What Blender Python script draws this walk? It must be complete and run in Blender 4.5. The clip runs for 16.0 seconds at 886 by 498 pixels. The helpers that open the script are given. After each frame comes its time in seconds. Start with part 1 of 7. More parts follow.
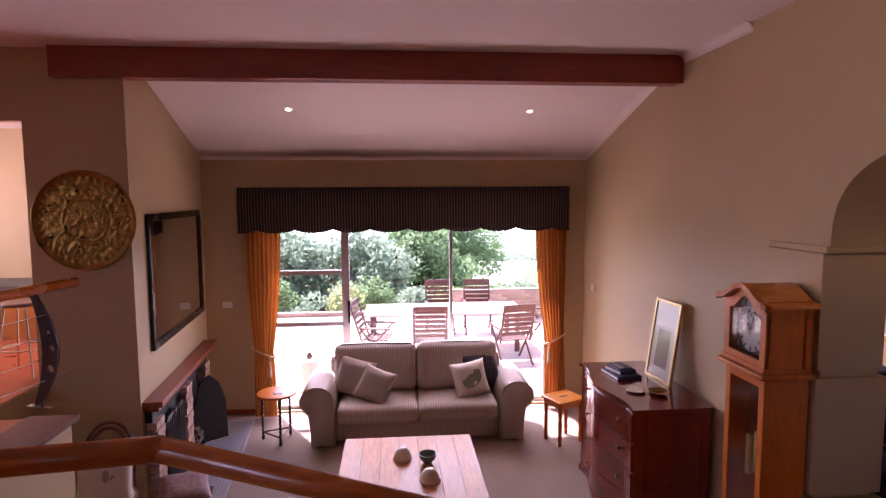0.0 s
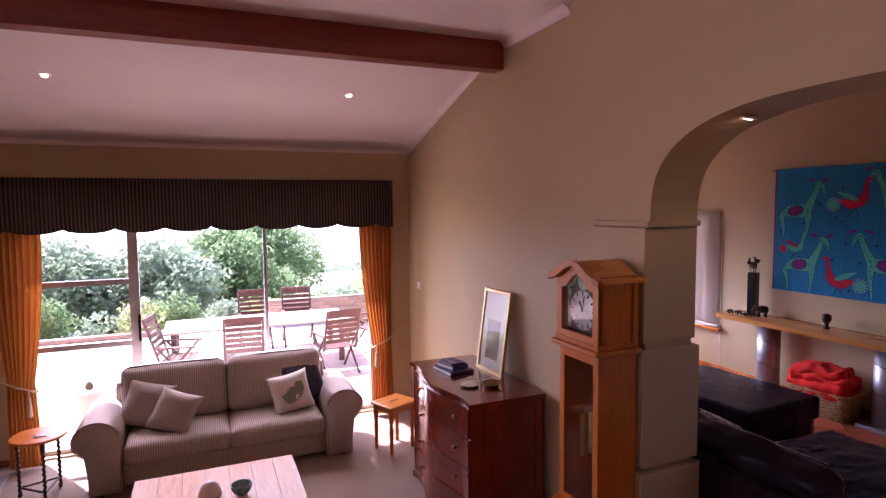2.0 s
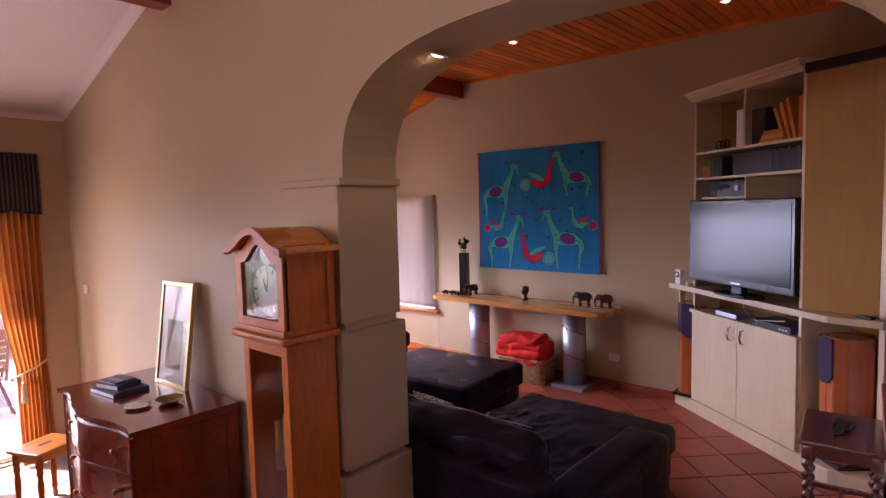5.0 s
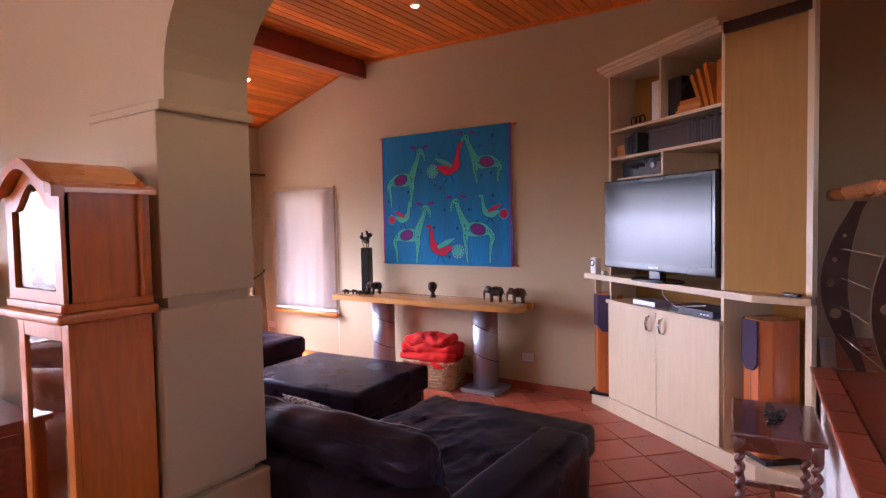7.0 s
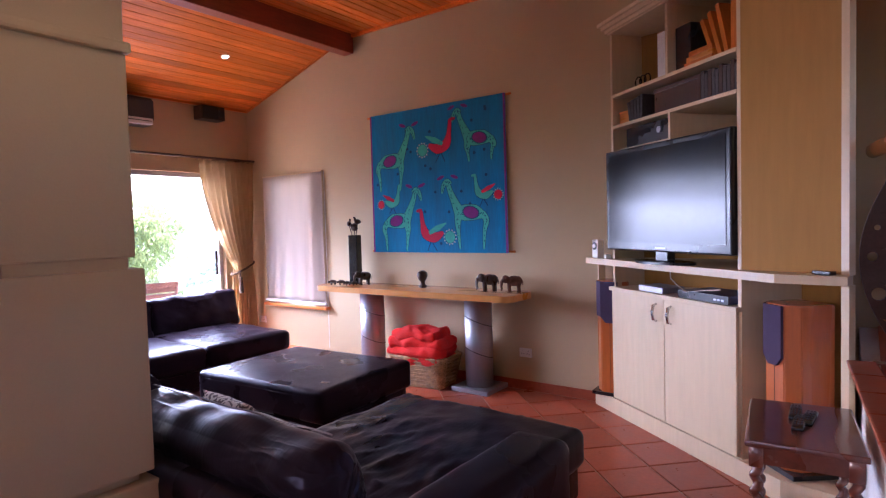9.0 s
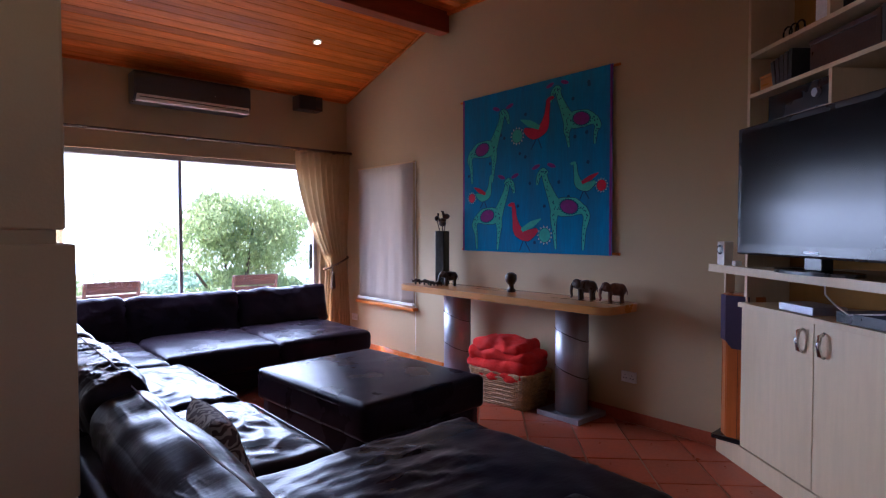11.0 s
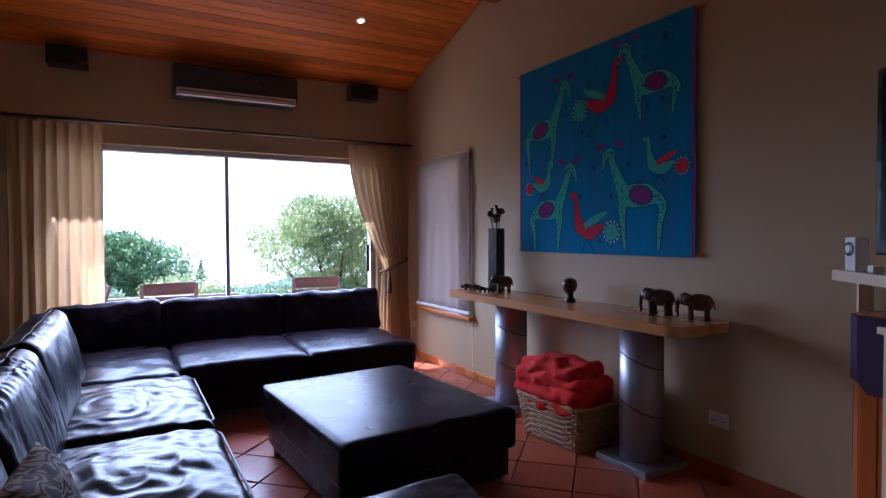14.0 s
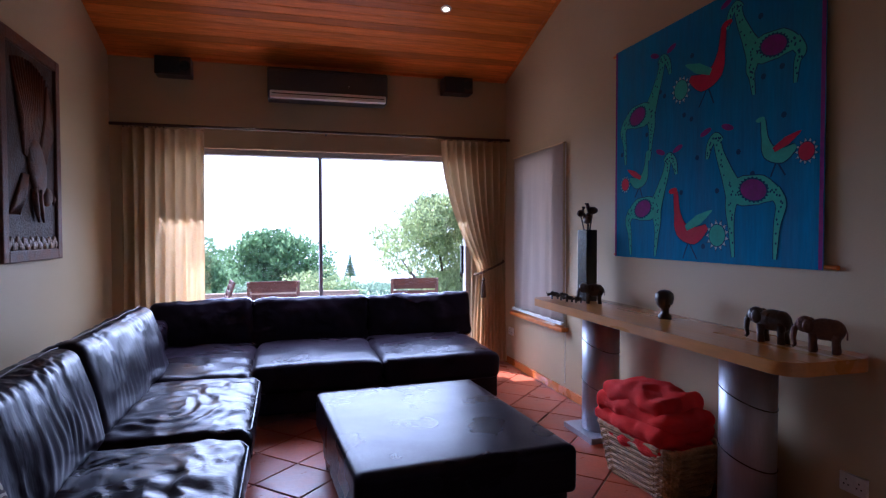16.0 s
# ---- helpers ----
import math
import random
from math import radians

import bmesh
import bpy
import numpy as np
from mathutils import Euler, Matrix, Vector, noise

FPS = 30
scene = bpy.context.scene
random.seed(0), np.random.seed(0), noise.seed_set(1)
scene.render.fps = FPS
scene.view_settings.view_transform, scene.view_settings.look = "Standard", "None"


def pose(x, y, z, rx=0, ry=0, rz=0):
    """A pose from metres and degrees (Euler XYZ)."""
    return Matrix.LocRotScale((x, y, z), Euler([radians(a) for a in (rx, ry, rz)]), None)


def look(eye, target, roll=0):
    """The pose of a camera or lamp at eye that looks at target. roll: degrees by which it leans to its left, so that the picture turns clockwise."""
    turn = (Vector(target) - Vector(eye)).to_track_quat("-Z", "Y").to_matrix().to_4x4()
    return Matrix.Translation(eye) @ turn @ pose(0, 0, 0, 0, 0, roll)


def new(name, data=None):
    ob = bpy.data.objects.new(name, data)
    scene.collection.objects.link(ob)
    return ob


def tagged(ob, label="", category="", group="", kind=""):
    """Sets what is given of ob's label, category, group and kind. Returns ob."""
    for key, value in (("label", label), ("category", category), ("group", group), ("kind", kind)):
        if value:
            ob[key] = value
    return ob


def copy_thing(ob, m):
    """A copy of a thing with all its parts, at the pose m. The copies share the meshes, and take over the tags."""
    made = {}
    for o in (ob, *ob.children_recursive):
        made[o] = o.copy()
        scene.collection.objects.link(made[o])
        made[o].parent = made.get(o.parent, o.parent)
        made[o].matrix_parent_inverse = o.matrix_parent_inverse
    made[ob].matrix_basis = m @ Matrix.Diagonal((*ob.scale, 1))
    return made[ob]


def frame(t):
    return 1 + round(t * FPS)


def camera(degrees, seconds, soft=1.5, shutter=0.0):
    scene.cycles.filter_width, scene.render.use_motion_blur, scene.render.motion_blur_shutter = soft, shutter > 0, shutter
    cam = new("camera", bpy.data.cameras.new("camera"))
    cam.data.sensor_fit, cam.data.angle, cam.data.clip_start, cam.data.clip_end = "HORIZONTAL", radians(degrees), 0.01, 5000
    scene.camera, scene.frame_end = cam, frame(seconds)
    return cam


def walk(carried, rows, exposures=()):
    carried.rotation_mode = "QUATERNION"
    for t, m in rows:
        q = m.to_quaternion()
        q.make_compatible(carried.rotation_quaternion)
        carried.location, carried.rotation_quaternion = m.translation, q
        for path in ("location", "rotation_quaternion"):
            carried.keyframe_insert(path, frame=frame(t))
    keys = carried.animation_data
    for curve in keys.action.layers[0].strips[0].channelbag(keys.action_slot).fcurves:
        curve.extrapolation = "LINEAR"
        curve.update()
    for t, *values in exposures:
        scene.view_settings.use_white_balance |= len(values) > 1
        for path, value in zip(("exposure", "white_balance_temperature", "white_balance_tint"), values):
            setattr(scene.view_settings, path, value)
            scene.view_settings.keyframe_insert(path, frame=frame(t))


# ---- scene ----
cam = camera(75.6, 16.0, soft=1.25)
PATH = [
    (0, (0.581, -0.116, 2.45), (0.746, 1.869, 2.268), -0.3),
    (0.5, (0.599, 0.015, 2.401), (0.887, 1.987, 2.231), -0.3),
    (1, (0.589, 0.111, 2.338), (1.024, 2.057, 2.186), -0.4),
    (1.5, (0.644, 0.199, 2.278), (1.227, 2.106, 2.132), -0.5),
    (2, (0.653, 0.333, 2.244), (1.422, 2.173, 2.098), -0.6),
    (2.5, (0.685, 0.431, 2.202), (1.618, 2.193, 2.055), -0.8),
    (3, (0.771, 0.497, 2.168), (1.841, 2.18, 2.021), -0.9),
    (3.5, (0.905, 0.56, 2.162), (2.103, 2.154, 2.009), -1.1),
    (4, (1.018, 0.618, 2.116), (2.32, 2.129, 1.966), -1.2),
    (4.5, (1.116, 0.643, 2.061), (2.507, 2.072, 1.912), -1.2),
    (5, (1.263, 0.709, 1.989), (2.758, 2.029, 1.843), -1.4),
    (5.2, (1.32, 0.755, 1.959), (2.855, 2.029, 1.819), -1.3),
    (7.5, (2.007, 0.954, 1.616), (3.678, 2.049, 1.530), -1.2),
    (8, (2.140, 0.942, 1.576), (3.808, 2.043, 1.494), -1.6),
    (8.5, (2.310, 0.940, 1.527), (3.975, 2.045, 1.445), -1.6),
    (9, (2.494, 0.939, 1.492), (4.107, 2.120, 1.407), -1.6),
    (9.5, (2.691, 1.003, 1.444), (4.208, 2.304, 1.369), -1.1),
    (11.8, (3.435, 1.165, 1.39), (4.697, 2.716, 1.332), -0.4),
    (12, (3.481, 1.203, 1.382), (4.739, 2.757, 1.328), -0.6),
    (12.5, (3.654, 1.224, 1.37), (4.891, 2.794, 1.319), -0.4),
    (13, (3.797, 1.258, 1.362), (4.984, 2.866, 1.308), -0.6),
    (13.5, (3.934, 1.313, 1.377), (4.994, 3.008, 1.316), -0.4),
    (14, (4.133, 1.359, 1.363), (5.111, 3.103, 1.311), -0.3),
    (14.5, (4.278, 1.384, 1.379), (5.147, 3.184, 1.321), -0.4),
    (15, (4.443, 1.394, 1.392), (5.179, 3.253, 1.336), -0.2),
    (15.5, (4.572, 1.423, 1.386), (5.201, 3.321, 1.331), -0.1),
    (16, (4.709, 1.528, 1.387), (5.24, 3.455, 1.331), -0.1),
]
walk(cam, [(t, look(eye, target, roll)) for t, eye, target, roll in PATH],
     [(0.0, 2.2, 6050, 47), (3.0, 2.25, 6000, 46), (5.0, 2.65, 6000, 40), (7.5, 3.4, 5800, 36), (9.0, 3.25, 5450, 33), (9.7, 2.85, 5350, 28), (12.0, 1.75, 5050, 23), (16.0, 1.55, 4950, 25)])

# ---- world, sun, lights ----
world = bpy.data.worlds.new("world")
scene.world = world
world.use_nodes = True
wt = world.node_tree
sky = wt.nodes.new("ShaderNodeTexSky")
sky.sky_type = 'NISHITA'
sky.sun_disc = False
sky.sun_elevation = radians(53)
sky.sun_rotation = radians(-31)
sky.dust_density = 1.0
sky.air_density = 1.0
wt.links.new(sky.outputs[0], wt.nodes["Background"].inputs[0])
wt.nodes["Background"].inputs[1].default_value = 0.15


def lamp(name, kind, m, energy, color, **more):
    data = bpy.data.lights.new(name, kind)
    data.energy, data.color = energy, color
    if "angle" in more:
        data.angle = more["angle"]
    if "size" in more:
        data.shape, data.size, data.size_y = 'RECTANGLE', more["size"][0], more["size"][1]
        data.spread = radians(more.get("spread", 112))
    if "spot" in more:
        data.spot_size, data.spot_blend, data.shadow_soft_size = radians(more["spot"]), 0.6, 0.03
    ob = new(name, data)
    ob.matrix_world = m
    return ob


SUN_WAY = Vector((math.sin(radians(-31)) * math.cos(radians(53)), math.cos(radians(-31)) * math.cos(radians(53)), math.sin(radians(53))))
lamp("sun", 'SUN', look(SUN_WAY * 50, (0, 0, 0)), 5.0, (1.0, 0.95, 0.88), angle=radians(0.6))
lamp("living_door_daylight", 'AREA', look((0.75, 7.62, 0.9), (0.75, 2.0, -3.8)), 17, (1.0, 0.93, 0.93), size=(3.5, 2.2))
lamp("tv_door_daylight", 'AREA', look((5.07, 7.62, 1.05), (5.07, 2.0, -4.6)), 40, (0.80, 0.88, 1.0), size=(2.9, 2.0), spread=116)
# Fill lamp at an added west opening that is never in view.
lamp("west_window_daylight", 'AREA', look((-6.1, 0.2, 2.45), (0, 0.2, 0.6)), 1, (1.0, 0.95, 0.9), size=(2.7, 0.85))
# Fill lamp at a guessed kitchen opening, added to brighten the kitchen.
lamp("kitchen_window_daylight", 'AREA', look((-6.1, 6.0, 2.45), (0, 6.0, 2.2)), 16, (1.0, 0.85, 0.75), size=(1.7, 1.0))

# ---- materials ----
def material(name, color, rough=0.6, metal=0.0, var=0.12, scale=3.0, fine=60.0, fine_var=0.08, bump=0.1, bump_scale=None, spec=0.5, coat=0.0, stretch=(1, 1, 1), rough_var=0.1, island=0.0, each=0.0, sheen=0.0):
    """A surface with variation at a large and a fine scale, in metres of the object's own space."""
    m = bpy.data.materials.new(name)
    m.use_nodes = True
    nt = m.node_tree
    bsdf = nt.nodes["Principled BSDF"]
    tc = nt.nodes.new("ShaderNodeTexCoord")
    mp = nt.nodes.new("ShaderNodeMapping")
    mp.inputs["Scale"].default_value = stretch
    nt.links.new(tc.outputs["Object"], mp.inputs[0])
    n1 = nt.nodes.new("ShaderNodeTexNoise")
    n1.inputs["Scale"].default_value, n1.inputs["Detail"].default_value = scale, 4
    n2 = nt.nodes.new("ShaderNodeTexNoise")
    n2.inputs["Scale"].default_value, n2.inputs["Detail"].default_value = fine, 3
    for n in (n1, n2):
        nt.links.new(mp.outputs[0], n.inputs["Vector"])

    def spread(src, amount):
        r = nt.nodes.new("ShaderNodeMapRange")
        r.inputs[1].default_value, r.inputs[2].default_value = 0.25, 0.75
        r.inputs[3].default_value, r.inputs[4].default_value = 1 - amount, 1 + amount
        nt.links.new(src, r.inputs[0])
        return r.outputs[0]

    def times(a, b):
        k = nt.nodes.new("ShaderNodeMath")
        k.operation = 'MULTIPLY'
        nt.links.new(a, k.inputs[0])
        nt.links.new(b, k.inputs[1])
        return k.outputs[0]

    value = times(spread(n1.outputs[0], var), spread(n2.outputs[0], fine_var))
    if island:
        g = nt.nodes.new("ShaderNodeNewGeometry")
        r = nt.nodes.new("ShaderNodeMapRange")
        r.inputs[3].default_value, r.inputs[4].default_value = 1 - island, 1 + island
        nt.links.new(g.outputs["Random Per Island"], r.inputs[0])
        value = times(value, r.outputs[0])
    if each:
        g = nt.nodes.new("ShaderNodeObjectInfo")
        r = nt.nodes.new("ShaderNodeMapRange")
        r.inputs[3].default_value, r.inputs[4].default_value = 1 - each, 1 + each
        nt.links.new(g.outputs["Random"], r.inputs[0])
        value = times(value, r.outputs[0])
    hsv = nt.nodes.new("ShaderNodeHueSaturation")
    hsv.inputs["Color"].default_value = (*color, 1)
    nt.links.new(value, hsv.inputs["Value"])
    nt.links.new(hsv.outputs[0], bsdf.inputs["Base Color"])
    rr = nt.nodes.new("ShaderNodeMapRange")
    rr.inputs[1].default_value, rr.inputs[2].default_value = 0.3, 0.7
    rr.inputs[3].default_value, rr.inputs[4].default_value = max(rough - rough_var, 0.02), min(rough + rough_var, 1)
    nt.links.new(n1.outputs[0], rr.inputs[0])
    nt.links.new(rr.outputs[0], bsdf.inputs["Roughness"])
    bsdf.inputs["Metallic"].default_value = metal
    bsdf.inputs["Specular IOR Level"].default_value = spec
    bsdf.inputs["Coat Weight"].default_value = coat
    bsdf.inputs["Coat Roughness"].default_value = 0.12
    bsdf.inputs["Sheen Weight"].default_value = sheen
    if bump:
        n3 = n2
        if bump_scale:
            n3 = nt.nodes.new("ShaderNodeTexNoise")
            n3.inputs["Scale"].default_value, n3.inputs["Detail"].default_value = bump_scale, 4
            nt.links.new(mp.outputs[0], n3.inputs["Vector"])
        b = nt.nodes.new("ShaderNodeBump")
        b.inputs["Strength"].default_value, b.inputs["Distance"].default_value = bump, 0.01
        nt.links.new(n3.outputs[0], b.inputs["Height"])
        nt.links.new(b.outputs[0], bsdf.inputs["Normal"])
    return m


def striped(name, dark, light, period, axis, rough=0.9, share=0.5, bump=0.2):
    """Woven cloth with fine stripes across one axis of the object."""
    m = material(name, light, rough, var=0.08, scale=2.5, fine=250, fine_var=0.12, bump=bump, sheen=0.2)
    nt = m.node_tree
    bsdf = nt.nodes["Principled BSDF"]
    old = bsdf.inputs["Base Color"].links[0].from_socket
    tc = nt.nodes.new("ShaderNodeTexCoord")
    sep = nt.nodes.new("ShaderNodeSeparateXYZ")
    nt.links.new(tc.outputs["Object"], sep.inputs[0])
    src = sep.outputs[axis]
    div = nt.nodes.new("ShaderNodeMath")
    div.operation = 'DIVIDE'
    div.inputs[1].default_value = period
    nt.links.new(src, div.inputs[0])
    fr = nt.nodes.new("ShaderNodeMath")
    fr.operation = 'FRACT'
    nt.links.new(div.outputs[0], fr.inputs[0])
    lt = nt.nodes.new("ShaderNodeMath")
    lt.operation = 'LESS_THAN'
    lt.inputs[1].default_value = share
    nt.links.new(fr.outputs[0], lt.inputs[0])
    mix = nt.nodes.new("ShaderNodeMix")
    mix.data_type = 'RGBA'
    mix.inputs["B"].default_value = (*dark, 1)
    nt.links.new(lt.outputs[0], mix.inputs["Factor"])
    nt.links.new(old, mix.inputs["A"])
    nt.links.new(mix.outputs["Result"], bsdf.inputs["Base Color"])
    return m


def glass(name, tint=(1, 1, 1), rough=0.0):
    m = bpy.data.materials.new(name)
    m.use_nodes = True
    nt = m.node_tree
    nt.nodes.remove(nt.nodes["Principled BSDF"])
    out = nt.nodes["Material Output"]
    tr = nt.nodes.new("ShaderNodeBsdfTransparent")
    tr.inputs[0].default_value = (*tint, 1)
    gl = nt.nodes.new("ShaderNodeBsdfGlossy")
    gl.inputs["Roughness"].default_value = rough
    lw = nt.nodes.new("ShaderNodeLayerWeight")
    lw.inputs[0].default_value = 0.5
    pw = nt.nodes.new("ShaderNodeMath")
    pw.operation = 'POWER'
    pw.inputs[1].default_value = 5.0
    nt.links.new(lw.outputs["Facing"], pw.inputs[0])
    fr = nt.nodes.new("ShaderNodeMath")
    fr.operation = 'MULTIPLY_ADD'
    fr.inputs[1].default_value, fr.inputs[2].default_value = 0.85, 0.035
    nt.links.new(pw.outputs[0], fr.inputs[0])
    mx = nt.nodes.new("ShaderNodeMixShader")
    nt.links.new(fr.outputs[0], mx.inputs[0])
    nt.links.new(tr.outputs[0], mx.inputs[1])
    nt.links.new(gl.outputs[0], mx.inputs[2])
    nt.links.new(mx.outputs[0], out.inputs[0])
    return m


def let_through(m, share):
    """Thin cloth that lets part of the light behind it through."""
    nt = m.node_tree
    bsdf = nt.nodes["Principled BSDF"]
    tl = nt.nodes.new("ShaderNodeBsdfTranslucent")
    nt.links.new(bsdf.inputs["Base Color"].links[0].from_socket, tl.inputs[0])
    mx = nt.nodes.new("ShaderNodeMixShader")
    mx.inputs[0].default_value = share
    nt.links.new(bsdf.outputs[0], mx.inputs[1])
    nt.links.new(tl.outputs[0], mx.inputs[2])
    nt.links.new(mx.outputs[0], nt.nodes["Material Output"].inputs[0])


def glow(name, color, strength):
    m = bpy.data.materials.new(name)
    m.use_nodes = True
    b = m.node_tree.nodes["Principled BSDF"]
    b.inputs["Emission Color"].default_value = (*color, 1)
    b.inputs["Emission Strength"].default_value = strength
    return m


